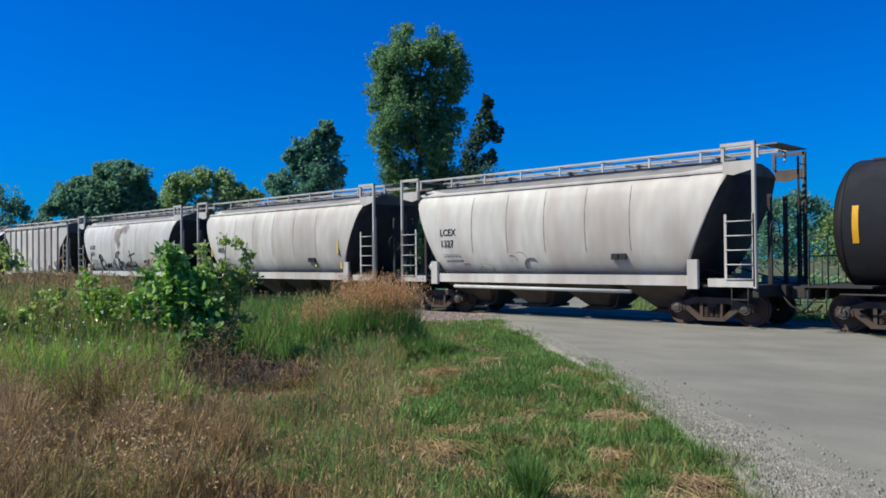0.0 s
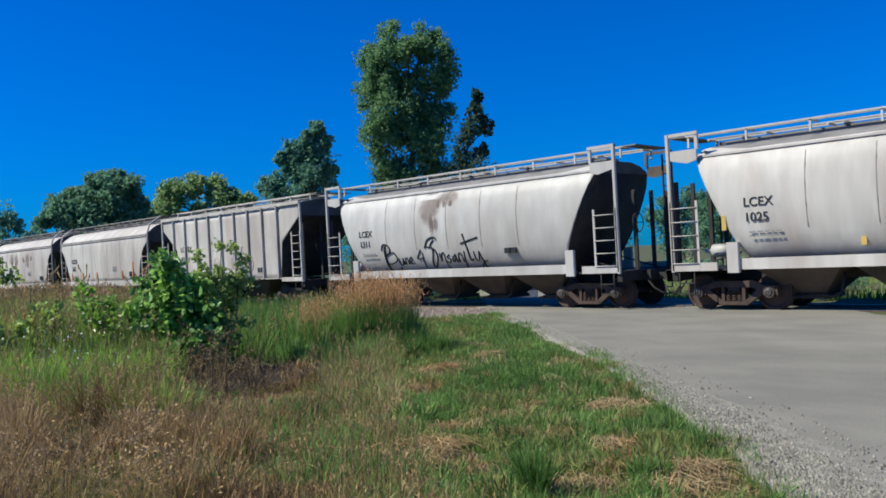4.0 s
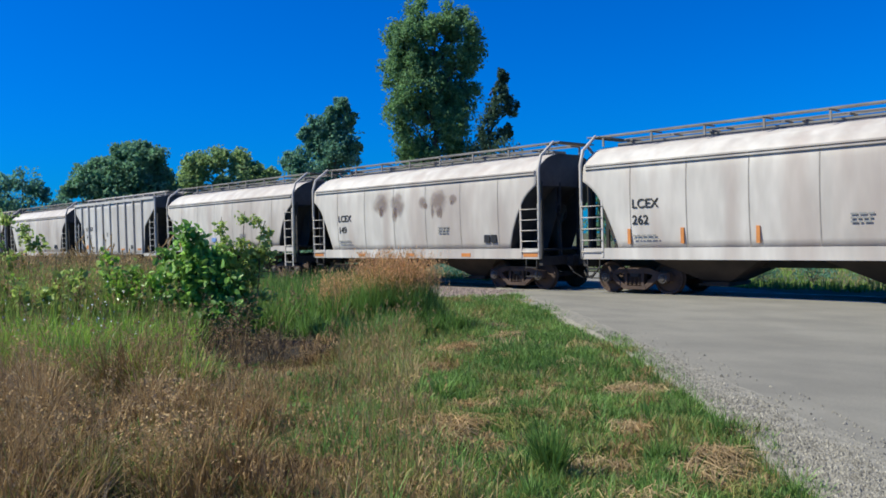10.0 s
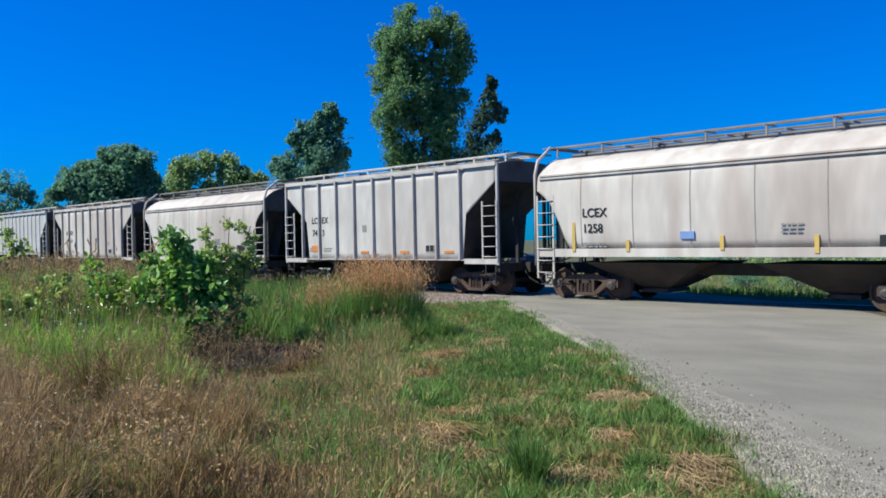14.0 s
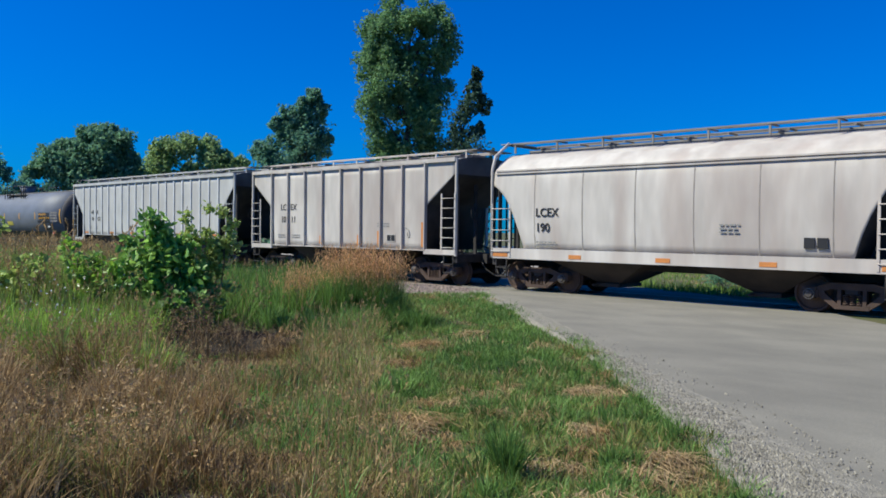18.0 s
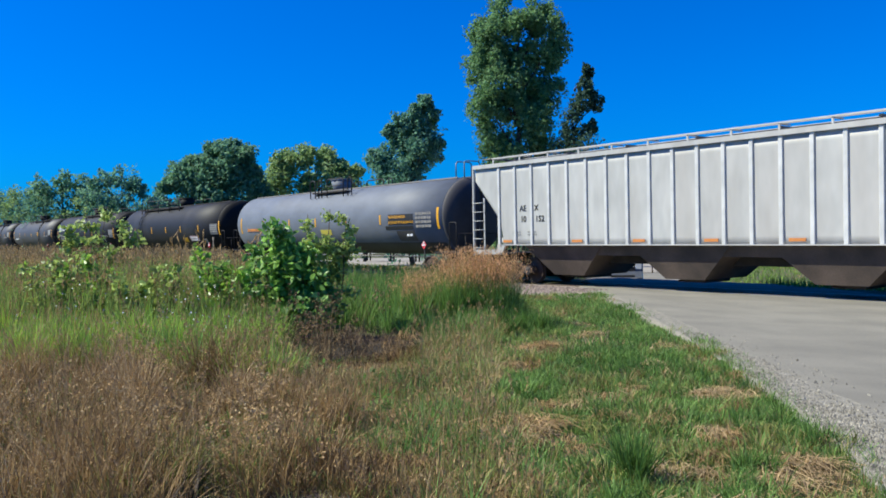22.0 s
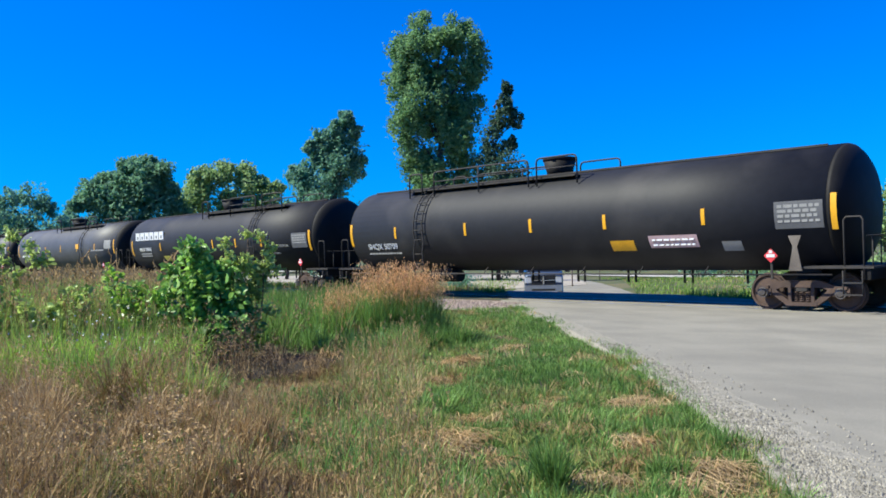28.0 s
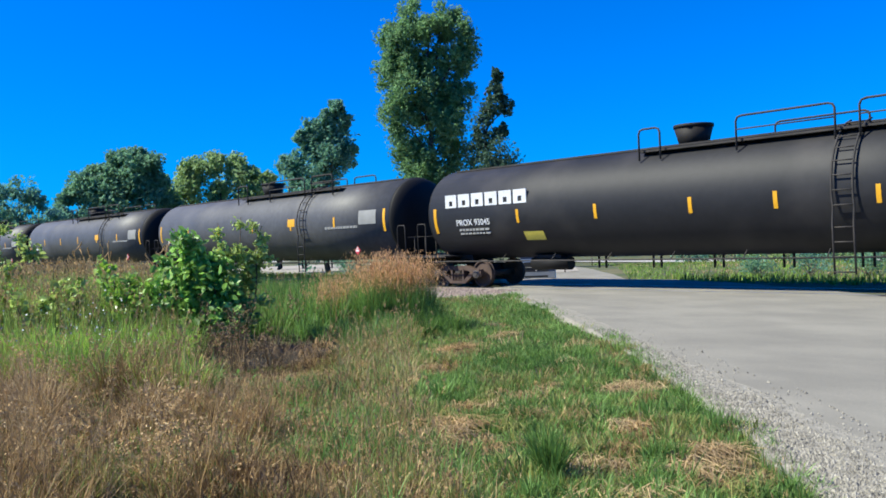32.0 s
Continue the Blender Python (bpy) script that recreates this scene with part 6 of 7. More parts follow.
bush_leaf = mat("broad_bush_leaf", (0.34, 0.56, 0.12), (0.16, 0.33, 0.08), 0.9, 0.45, bump=0, vary=0.5, trans=0.4, spec=0.4)
pale_weed = mat("pale_weed_leaf", (0.5, 0.6, 0.17), (0.34, 0.45, 0.11), 0.8, 0.45, bump=0, vary=0.45, trans=0.4, spec=0.5)
weed_mat = mat("far_weed_blades", (0.4, 0.5, 0.14), (0.27, 0.38, 0.1), 0.8, 0.55, bump=0, vary=0.45, trans=0.4, spec=0.35)
olive_mat = mat("olive_grass", (0.33, 0.34, 0.09), (0.25, 0.24, 0.08), 0.8, 0.6, bump=0, vary=0.45, trans=0.3, spec=0.3)
stem_mat = mat("dead_stems", (0.22, 0.15, 0.085), (0.13, 0.09, 0.05), 0.9, 0.8, bump=0, vary=0.4, trans=0.1, spec=0.2)
rust_stem = mat("reddish_dead_stems", (0.33, 0.225, 0.12), (0.2, 0.135, 0.07), 0.9, 0.8, bump=0, vary=0.4, trans=0.1, spec=0.2)
litter_shade_mat = mat("litter_and_shade", (0.055, 0.045, 0.028), (0.026, 0.021, 0.014), 4, 0.95, bump=0.9, fine=25)
twig_mat = mat("twig", (0.2, 0.13, 0.085), (0.12, 0.08, 0.055), 5, 0.9, bump=0.2)
dirt_mat = mat("dry_dirt", (0.3, 0.24, 0.185), (0.14, 0.105, 0.08), 3, 0.95, bump=0.9, fine=30, dirt=(0.14, 0.1, 0.07), dirt_scale=2.2, dirt_amount=0.8)
blossom_mat = plain("white_blossom", (0.7, 0.7, 0.66), 0.6)
nr = np.random.RandomState(12)


def plan(a, b):
    """From metres ahead of the viewer and to the right, to x and y."""
    return -0.7 * a + 0.714 * b, 0.714 * a + 0.7 * b


def wave(x, y, s, k=0.0):
    return np.sin(x * s + 1.3 * np.sin(y * s * 0.7 + k) + k) * np.sin(y * s * 1.1 + 1.7 * np.sin(x * s * 0.6 - k) + 2 * k)


def raw_mesh(name, co, sizes, index, material):
    me = bpy.data.meshes.new(name)
    me.vertices.add(len(co))
    me.vertices.foreach_set("co", np.ascontiguousarray(co, dtype=np.float32).ravel())
    me.loops.add(len(index))
    me.loops.foreach_set("vertex_index", np.ascontiguousarray(index, dtype=np.int32))
    me.polygons.add(len(sizes))
    me.polygons.foreach_set("loop_start", np.r_[0, np.cumsum(sizes)[:-1]].astype(np.int32))
    me.update(calc_edges=True)
    me.materials.append(material)
    return me


def ground_z(x, y):
    return np.array([level(p, q) for p, q in zip(x.tolist(), y.tolist())]) - 0.03


def blades(name, label, material, x, y, h, w, lean=0.25, z=None, wind=(0.06, 0.02), bend=1.0, category="grass"):
    """One object of many tapered blades, each with its own lean."""
    n = len(x)
    z = ground_z(x, y) if z is None else z
    a, d = nr.rand(n) * 6.283, nr.rand(n) * 6.283
    wx, wy = np.cos(a) * w / 2, np.sin(a) * w / 2
    k = h * lean * nr.rand(n) * 1.6
    lx, ly = np.cos(d) * k + wind[0] * h, np.sin(d) * k + wind[1] * h
    drop = np.sqrt(np.maximum(h * h - (lx * lx + ly * ly) * bend, (0.15 * h) ** 2))
    co = np.empty((n, 5, 3))
    co[:, 0] = np.stack([x - wx, y - wy, z], 1)
    co[:, 1] = np.stack([x + wx, y + wy, z], 1)
    mx, my, mz = x + lx * 0.38, y + ly * 0.38, z + drop * 0.62
    co[:, 2] = np.stack([mx + wx * 0.75, my + wy * 0.75, mz], 1)
    co[:, 3] = np.stack([mx - wx * 0.75, my - wy * 0.75, mz], 1)
    tip = np.stack([x + lx, y + ly, z + drop], 1)
    co[:, 4] = tip
    base = np.arange(n)[:, None] * 5
    index = (base + np.array([0, 1, 2, 3, 3, 2, 4])).ravel()
    me = raw_mesh(name, co.reshape(-1, 3), np.tile([4, 3], n), index, material)
    tagged(new(name, me), label, category, kind="stuff")
    return tip


def flakes(name, label, material, c, size, stretch=2.2, upright=0.8, category="grass", parent=None):
    """Small diamond shapes about the given points."""
    n = len(c)
    s = size * (0.6 + 0.8 * nr.rand(n))[:, None]
    u = nr.randn(n, 3) * (1 - upright) + np.array([0, 0, 1.0]) * upright
    u /= np.linalg.norm(u, axis=1, keepdims=True)
    v = nr.randn(n, 3)
    v -= (v * u).sum(1, keepdims=True) * u
    v /= np.linalg.norm(v, axis=1, keepdims=True)
    co = np.stack([c - u * s * stretch, c + v * s, c + u * s * stretch, c - v * s], 1)
    index = (np.arange(n)[:, None] * 4 + np.arange(4)).ravel()
    ob = new(name, raw_mesh(name, co.reshape(-1, 3), np.full(n, 4), index, material))
    if parent:
        ob.parent = parent
        return ob
    return tagged(ob, label, category, kind="stuff")


def heads(tip, share, length, per, spread=0.012):
    """Points strewn along the top of a share of the blades."""
    keep = tip[nr.rand(len(tip)) < share]
    c = np.repeat(keep, per, 0)
    c[:, 2] -= nr.rand(len(c)) * length
    return c + nr.randn(len(c), 3) * spread


def area(n, a0, a1, b0, b1, near=1.5):
    """Places between two distances, thicker towards the viewer, in a band that widens with distance."""
    s = nr.rand(n) ** near
    a = a0 + (a1 - a0) * s
    t = nr.rand(n)
    lo = b0(a) if callable(b0) else b0
    hi = b1(a) if callable(b1) else b1
    b = lo + (hi - lo) * t
    return a, b


def left_of_view(a):
    return -0.76 * a - 1.2


def edge(a):
    """Where the verge meets the gravel, to the right."""
    return np.interp(a, (4.4, 5.2, 6.1, 7.4, 10, 13.5, 18, 21), (2.0, 2.08, 2.2, 2.25, 2.36, 2.25, 1.85, 1.45))


def brown(a):
    """Where the dry grass ends, to the right."""
    return np.interp(a, (4.4, 5.7, 6.5, 8.3, 11.5, 14), (-1.0, -1.4, -1.7, -2.1, -2.5, -2.6))


def hollow_at(a, b, f=1.0):
    return ((a - 12.7) / (1.9 * f)) ** 2 + ((b + 3.2) / (1.1 * f)) ** 2 < 1


def bare(a, b, f=1.0):
    """The patch of open dirt."""
    return ((a - 4.55) / (0.72 * f)) ** 2 + ((b + 1.5) / (0.85 * f)) ** 2 < 1 + 0.25 * np.sin(b * 7) * np.sin(a * 5)


def tussocks(name, label, material, x, y, h, per, rad, w, splay, droop=0.5, category="grass"):
    """One object of many tufts; in each, blades spring from one foot, arch outwards and hang over."""
    n = len(x)
    if n == 0:
        return np.empty((0, 3))
    k = np.repeat(np.arange(n), per)
    m = len(k)
    ang = nr.rand(m) * 6.283
    f = np.sqrt(nr.rand(m))
    rr = (rad[k] if hasattr(rad, "__len__") else rad) * f
    fx, fy = x[k] + np.cos(ang) * rr, y[k] + np.sin(ang) * rr
    fz = ground_z(x, y)[k]
    L = h[k] * (0.5 + 0.6 * nr.rand(m))
    out = splay * (0.2 + 0.9 * nr.rand(m)) * (0.4 + 0.6 * f)
    way = ang + 0.7 * nr.randn(m)
    turn = way + 1.57 + 0.8 * nr.randn(m)
    wx, wy = np.cos(turn) * w / 2, np.sin(turn) * w / 2
    rows = []
    for q, wide in ((0.0, 0.8), (0.4, 1.0), (0.75, 0.7), (1.0, 0.0)):
        hor, up = L * out * q ** 1.6, L * np.maximum(q - droop * out * q * q, 0.1 * q)
        rows.append((fx + np.cos(way) * hor, fy + np.sin(way) * hor, fz + up, wide))
    co = np.empty((m, 7, 3))
    for r, (px, py, pz, wide) in enumerate(rows[:3]):
        co[:, 2 * r] = np.stack([px - wx * wide, py - wy * wide, pz], 1)
        co[:, 2 * r + 1] = np.stack([px + wx * wide, py + wy * wide, pz], 1)
    tip = np.stack(rows[3][:3], 1)
    co[:, 6] = tip
    index = (np.arange(m)[:, None] * 7 + np.array([0, 1, 3, 2, 2, 3, 5, 4, 4, 5, 6])).ravel()
    me = raw_mesh(name, co.reshape(-1, 3), np.tile([4, 4, 3], m), index, material)
    tagged(new(name, me), label, category, kind="stuff")
    return tip


def plumes(label, material, tip, length, per=24, size=0.0027):
    """A loose nodding panicle on each tip: small scales strewn down one bent line."""
    n = len(tip)
    k = np.repeat(np.arange(n), per)
    q = np.tile(np.linspace(0, 1, per), n)
    a = (nr.rand(n) * 6.283)[k]
    L = (length * (0.6 + 0.7 * nr.rand(n)))[k]
    bow = 0.5 * L * (1 - q) ** 1.6
    wide = 0.0045 + 0.007 * np.sin(np.pi * np.minimum(1, q * 1.1 + 0.1))
    c = tip[k] + np.stack([np.cos(a) * bow, np.sin(a) * bow, -L * q + 0.3 * L * (1 - (1 - q) ** 2)], 1) + nr.randn(len(k), 3) * wide[:, None]
    flakes("seed_heads", label, material, c, size, 3.6, 0.7)


def lane(a, b):
    """The low strip of ground in front of the dark hollow."""
    return (a > 9.6) & (a < 13.4) & (b > -4.15 + 0.1 * (a - 10)) & (b < -2.15)


def dip(a, b):
    """How tall plants stand in the trodden dip that runs up to the hollow; elsewhere no limit."""
    return np.where((b > -0.34 * a) & (b < -0.165 * a), np.maximum(1.6 * (1 - a / 11.4), 0.1), 9.0)


# dry brown grass gone to seed, in tufts of mixed colour
a, b = area(5600, 4.3, 9.7, left_of_view, lambda q: brown(q) + 0.15, 1.1)
b = b + 0.3 * wave(a, b, 1.3) + 0.22 * nr.randn(len(a))
a = a + 0.7 * wave(b, a * 0, 1.1, 0.6) * np.interp(a, (6, 9.5), (0, 1))
x, y = plan(a, b)
clumpy = 1.1 * wave(x, y, 2.9, 0.7) + 0.8 * wave(x, y, 6.5, 2.2)
keep = (clumpy + 0.3 * nr.randn(len(a)) > 0.0) & (wave(x, y, 1.9, 4.0) + 0.4 * nr.randn(len(a)) > -0.75) & ~bare(a, b) & ~hollow_at(a, b) & ~lane(a, b)
x, y, a, b, clumpy = x[keep], y[keep], a[keep], b[keep], clumpy[keep]
h = 0.27 + 0.2 * nr.rand(len(a)) + 0.12 * wave(x, y, 1.4) + 0.2 * clumpy + 0.25 * nr.rand(len(a)) ** 5 + 0.012 * (a - 4.7)
h = np.minimum(np.maximum(h * np.interp(b - brown(a), (-1.2, 0), (1, 0.65)), 0.15), dip(a, b))
tone = 1.2 * wave(x, y, 1.1, 3.0) + 0.8 * wave(x, y, 2.6, 1.4) + 0.45 * nr.randn(len(x))
q1, q2 = tone < -0.7, tone > 0.55
q0 = ~q1 & ~q2
tussocks("dry_grass", "tall dry brown grass gone to seed", dry_mat, x[q0], y[q0], h[q0] * 1.15, 7, 0.05, 0.0082, 0.8)
tussocks("dry_grass", "bleached straw-coloured grass stems", straw_mat, x[q1], y[q1], h[q1] * 1.15, 7, 0.05, 0.0072, 0.7)
tussocks("dry_grass", "olive blades yellowing among the dry grass", olive_mat, x[q2], y[q2], h[q2] * 0.9, 8, 0.05, 0.0075, 0.8)
low = nr.rand(len(x)) < 0.4
tussocks("dry_undergrowth", "dark dead stems under the dry grass", stem_mat, x[low], y[low], h[low] * 0.6, 6, 0.07, 0.007, 1.2)
k = np.repeat(np.arange(len(x)), 2)
tip = blades("dry_stems", "thin tan stalks of dry grass", dry_mat, x[k] + 0.05 * nr.randn(len(k)), y[k] + 0.05 * nr.randn(len(k)), np.minimum(h[k] * (0.95 + 0.45 * nr.rand(len(k))), dip(a, b)[k] * 1.15), 0.0055, 0.65)
pick = nr.rand(len(tip)) + 0.3 * wave(tip[:, 0], tip[:, 1], 3.3, 0.9)
k = nr.randint(0, len(x), 2600)
blades("bent_stems", "bent and fallen pale stalks across the dry grass", straw_mat, x[k] + 0.1 * nr.randn(2600), y[k] + 0.1 * nr.randn(2600), np.minimum(h[k] * 1.3, dip(a, b)[k] * 1.2), 0.005, 1.25, bend=0.75)
plumes("loose pinkish-tan panicles nodding over the dry grass", seed_mat, tip[pick < 0.33], 0.15)
plumes("bleached panicles nodding over the dry grass", straw_mat, tip[(pick > 0.5) & (pick < 0.57)], 0.13, 18, 0.003)
plumes("brown panicles nodding over the dry grass", dry_mat, tip[pick > 0.9], 0.14, 18)
a, b = area(900, 4.4, 10.2, left_of_view, lambda q: brown(q) + 0.7, 1.1)
keep = ~bare(a, b) & (wave(a, b, 1.6, 2.0) > 0.0) & ~lane(a, b)
x, y = plan(a[keep], b[keep])
tussocks("green_undergrowth", "green blades among the dry grass", lawn_mat, x, y, 0.16 + 0.32 * nr.rand(len(x)), 9, 0.05, 0.008, 0.7)


def dry_weeds(num, a0, a1, lo, hi, top, stem, head, label, ball, near=1.0):
    """Dead weeds: a few stems fan out from one foot, each with fluffy round heads."""
    a, b = area(num, a0, a1, lo, hi, near)
    ok = ~bare(a, b, 1.15) & ((dip(a, b) > 1) | (top > 0.8))
    x, y = plan(a[ok], b[ok])
    size = top * (0.5 + 0.8 * nr.rand(len(x)))
    k = np.repeat(np.arange(len(x)), 8)
    tip = blades("dry_weeds", label, stem, x[k] + 0.02 * nr.randn(len(k)), y[k] + 0.02 * nr.randn(len(k)), size[k] * (0.55 + 0.5 * nr.rand(len(k))), 0.007, 0.5, category="weeds")
    spots = np.concatenate([tip, tip - (0, 0, 0.07) + nr.randn(len(tip), 3) * 0.03, tip - (0, 0, 0.14) + nr.randn(len(tip), 3) * 0.04])
    flakes("weed_heads", "fluffy round heads of dead weeds", head, np.repeat(spots, 9, 0) + nr.randn(len(spots) * 9, 3) * ball, 0.0065, 2.2, 0.3, category="weeds")


dry_weeds(110, 5.4, 10.2, left_of_view, lambda q: brown(q) - 0.1, 0.6, stem_mat, seed_mat, "dead brown weeds with fluffy grey-tan heads", 0.018)
dry_weeds(70, 5.2, 10.0, left_of_view, lambda q: brown(q) - 0.4, 0.5, olive_mat, straw_mat, "yellowing weeds with pale fluffy heads", 0.016)
dry_weeds(20, 10.4, 12.0, -4.3, -2.8, 0.95, rust_stem, rust_stem, "dead reddish-brown weeds before the hollow", 0.02)
dry_weeds(40, 9.2, 11.0, -6.4, -4.3, 0.6, stem_mat, seed_mat, "dead brown weeds with fluffy grey-tan heads", 0.016)
# short growth in the dip before the hollow
a, b = area(1500, 8.6, 12.6, lambda q: -0.35 * q, lambda q: -0.16 * q, 0.9)
keep = ~hollow_at(a, b, 0.85)
a, b = a[keep], b[keep]
x, y = plan(a, b)
tone = wave(x, y, 2.3, 1.0) + 0.6 * nr.randn(len(x))
h = np.minimum(0.12 + 0.16 * nr.rand(len(x)), dip(a, b) + 0.06)
for label, mt, pick in (("low olive grass in the dip", olive_mat, tone > 0.4), ("low dead grass in the dip", stem_mat, tone < -0.5), ("low dry grass in the dip", dry_mat, (tone >= -0.5) & (tone <= 0.4))):
    tussocks("dip_grass", label, mt, x[pick], y[pick], h[pick], 9, 0.07, 0.009, 0.9)
# low broad-leaved weeds in the dry grass
a, b = area(60, 5.0, 9.8, left_of_view, lambda q: brown(q) + 0.4, 1.1)
ok = ~bare(a, b, 1.15)
x, y = plan(a[ok], b[ok])
k = np.repeat(np.arange(len(x)), 60)
c = np.stack([x, y, ground_z(x, y) + 0.1], 1)[k] + nr.randn(len(k), 3) * (0.1, 0.1, 0.07)
c[:, 2] = np.maximum(c[:, 2], ground_z(x, y)[k] + 0.03)
flakes("broad_leaves", "low broad-leaved green weeds in the dry grass", deep_mat, c, 0.02, 1.7, 0.3, category="weeds")

# thin tufts standing on the open dirt
a, b = area(420, 4.2, 5.5, -2.5, -0.5, 1.0)
x, y = plan(a, b)
ok = wave(x, y, 4.2, 1.0) > -0.15
x, y = x[ok], y[ok]
tone = nr.rand(len(x))
for label, mt, pick in (("thin olive tufts on the dirt", olive_mat, tone < 0.4), ("thin dead tufts on the dirt", stem_mat, (tone >= 0.4) & (tone < 0.75)), ("thin dry tufts on the dirt", dry_mat, tone >= 0.75)):
    tussocks("dirt_tufts", label, mt, x[pick], y[pick], 0.1 + 0.14 * nr.rand(pick.sum()), 8, 0.04, 0.006, 1.0)

# olive and straw-coloured grass between dry grass and verge
a, b = area(2300, 5.0, 14.5, lambda q: brown(q) - 0.45, lambda q: brown(q) + 1.3 + 0.03 * q, 1.15)
keep = ~bare(a, b, 1.05) & ~hollow_at(a, b) & ~lane(a, b)
a, b = a[keep], b[keep]
x, y = plan(a, b)
tone = wave(x, y, 1.8, 0.3) + 0.6 * wave(x, y, 4.1, 2.0) + 0.5 * nr.randn(len(a))
h = (0.16 + 0.2 * nr.rand(len(a))) * (1 + 0.35 * wave(x, y, 2.6, 1.2)) * np.interp(a, (5, 9, 12), (0.7, 0.85, 1.25))
h = np.minimum(h, dip(a, b))
tone = tone + 0.38
for label, mt, pick in (("olive green grass between dry grass and verge", olive_mat, (tone > -0.35) & (tone < 0.35)), ("green grass between dry grass and verge", lawn_mat, tone >= 0.35), ("thin straw-coloured grass", straw_mat, (tone <= -0.35) & (tone > -0.75)), ("thin brown grass", dry_mat, tone <= -0.75)):
    tussocks("mixed_grass", label, mt, x[pick], y[pick], h[pick], 11, 0.06, 0.0065, 0.85)
tip = blades("straw_stems", "thin straw stems", straw_mat, x, y, np.minimum(h * 1.5, dip(a, b)), 0.0045, 0.5)
plumes("pale panicles on thin straw stems", seed_mat, tip[nr.rand(len(tip)) < 0.4], 0.1, 9, 0.0048)

# tall green grass behind, in front of the bush
a, b = area(3300, 9.0, 15.5, left_of_view, lambda q: -0.335 * q + 0.15, 1.0)
a = a + 0.7 * wave(b, a * 0, 1.1, 0.6) * np.interp(a, (9, 12), (1, 0))
keep = ~hollow_at(a, b) & ~lane(a, b)
x, y, a, b = *plan(a[keep], b[keep]), a[keep], b[keep]
patchy = wave(x, y, 0.8, 1.0)
h = (0.5 + 0.3 * nr.rand(len(x)) + 0.12 * patchy + 0.14 * wave(x, y, 2.7)) * np.interp(b + 0.3 * a, (-3, 0.3), (1.0, 0.8))
tone = patchy + 0.6 * wave(x, y, 2.4, 0.7) + 0.5 * nr.randn(len(x))
straw = nr.rand(len(x)) < np.interp(b / a, (-0.62, -0.5, -0.42), (0.3, 0.18, 0.03))
tussocks("tall_grass", "tall straw-coloured grass gone to seed", seed_mat, x[straw], y[straw], h[straw] * 1.2, 12, 0.08, 0.009, 0.7, 0.5)
x, y, a, b, h, tone = (v[~straw] for v in (x, y, a, b, h, tone))
for label, mt, pick in (("tall bright green grass", lime_mat, tone > -0.1), ("tall mid green grass", lawn_mat, (tone <= -0.1) & (tone > -0.8)), ("tall deep green grass", deep_mat, tone <= -0.8)):
    tussocks("tall_grass", label, mt, x[pick], y[pick], h[pick] * 1.15, 15, 0.09, 0.012, 0.75, 0.5)
k = slice(0, None, 12)
tip = blades("tall_stems", "tall pale stems with seed heads", straw_mat, x[k], y[k], h[k] * 1.35, 0.006, 0.2)
flakes("seed_heads", "pale seed heads over green grass", seed_mat, heads(tip, 0.9, 0.14, 8, 0.012), 0.007, 3)
white = tip[(a[k] < 11.5) & (b[k] < -4.2)]
white = np.repeat(white, 3, 0)
flakes("blossoms", "scattered small white blossoms", blossom_mat, white + nr.randn(len(white), 3) * (0.06, 0.06, 0.12), 0.011, 1.0, 0.2)

# far weeds up to the track, taller towards the thicket, with tan tops
a, b = area(42000, 12.5, 27, lambda q: left_of_view(q) - 1.5, lambda q: -2.3 - 0.05 * (q - 14), 0.9)
x, y = plan(a, b)
ok = (y < 16.9) & ~hollow_at(a, b, 1.1)
x, y, a, b = x[ok], y[ok], a[ok], b[ok]
z = ground_z(x, y)
side = b / a
ok = (side < -0.33) | (a > 14.3)
x, y, a, b, z, side = x[ok], y[ok], a[ok], b[ok], z[ok], side[ok]
top = np.interp(side, (-0.62, -0.5, -0.4, -0.33, -0.26), (1.5, 1.45, 1.3, 0.95, 0.8)) * np.interp(a, (12.5, 15), (0.75, 1.0)) + 0.14 * (nr.rand(len(x)) - 0.5) + 0.1 * wave(x, y, 0.9)
h = np.maximum(top - z - 0.05, 0.35)
tan_share = np.interp(side, (-0.6, -0.45, -0.35), (0.26, 0.16, 0.04)) + 0.06 * wave(x, y, 0.5, 3.0)
m = nr.rand(len(x)) > tan_share
deep = m & (side > -0.34)
m = m & ~deep
blades("far_weeds", "tall green weeds along the track", weed_mat, x[m], y[m], h[m] * 0.93, 0.018, 0.22, z[m])
k = np.flatnonzero(deep)[::14]
tussocks("far_weeds", "smooth deep green grass beside the bush", deep_mat, x[k], y[k], h[k] * 1.1, 16, 0.16, 0.016, 0.6, 0.5)
q = ~m & ~deep
tip = blades("far_stems", "tall tan weed stems along the track", dry_mat, x[q], y[q], h[q] * 1.04, 0.011, 0.16, z[q])
flakes("seed_heads", "tan seed heads along the track", seed_mat, heads(tip, 0.55, 0.24, 8, 0.018), 0.009, 3.4)

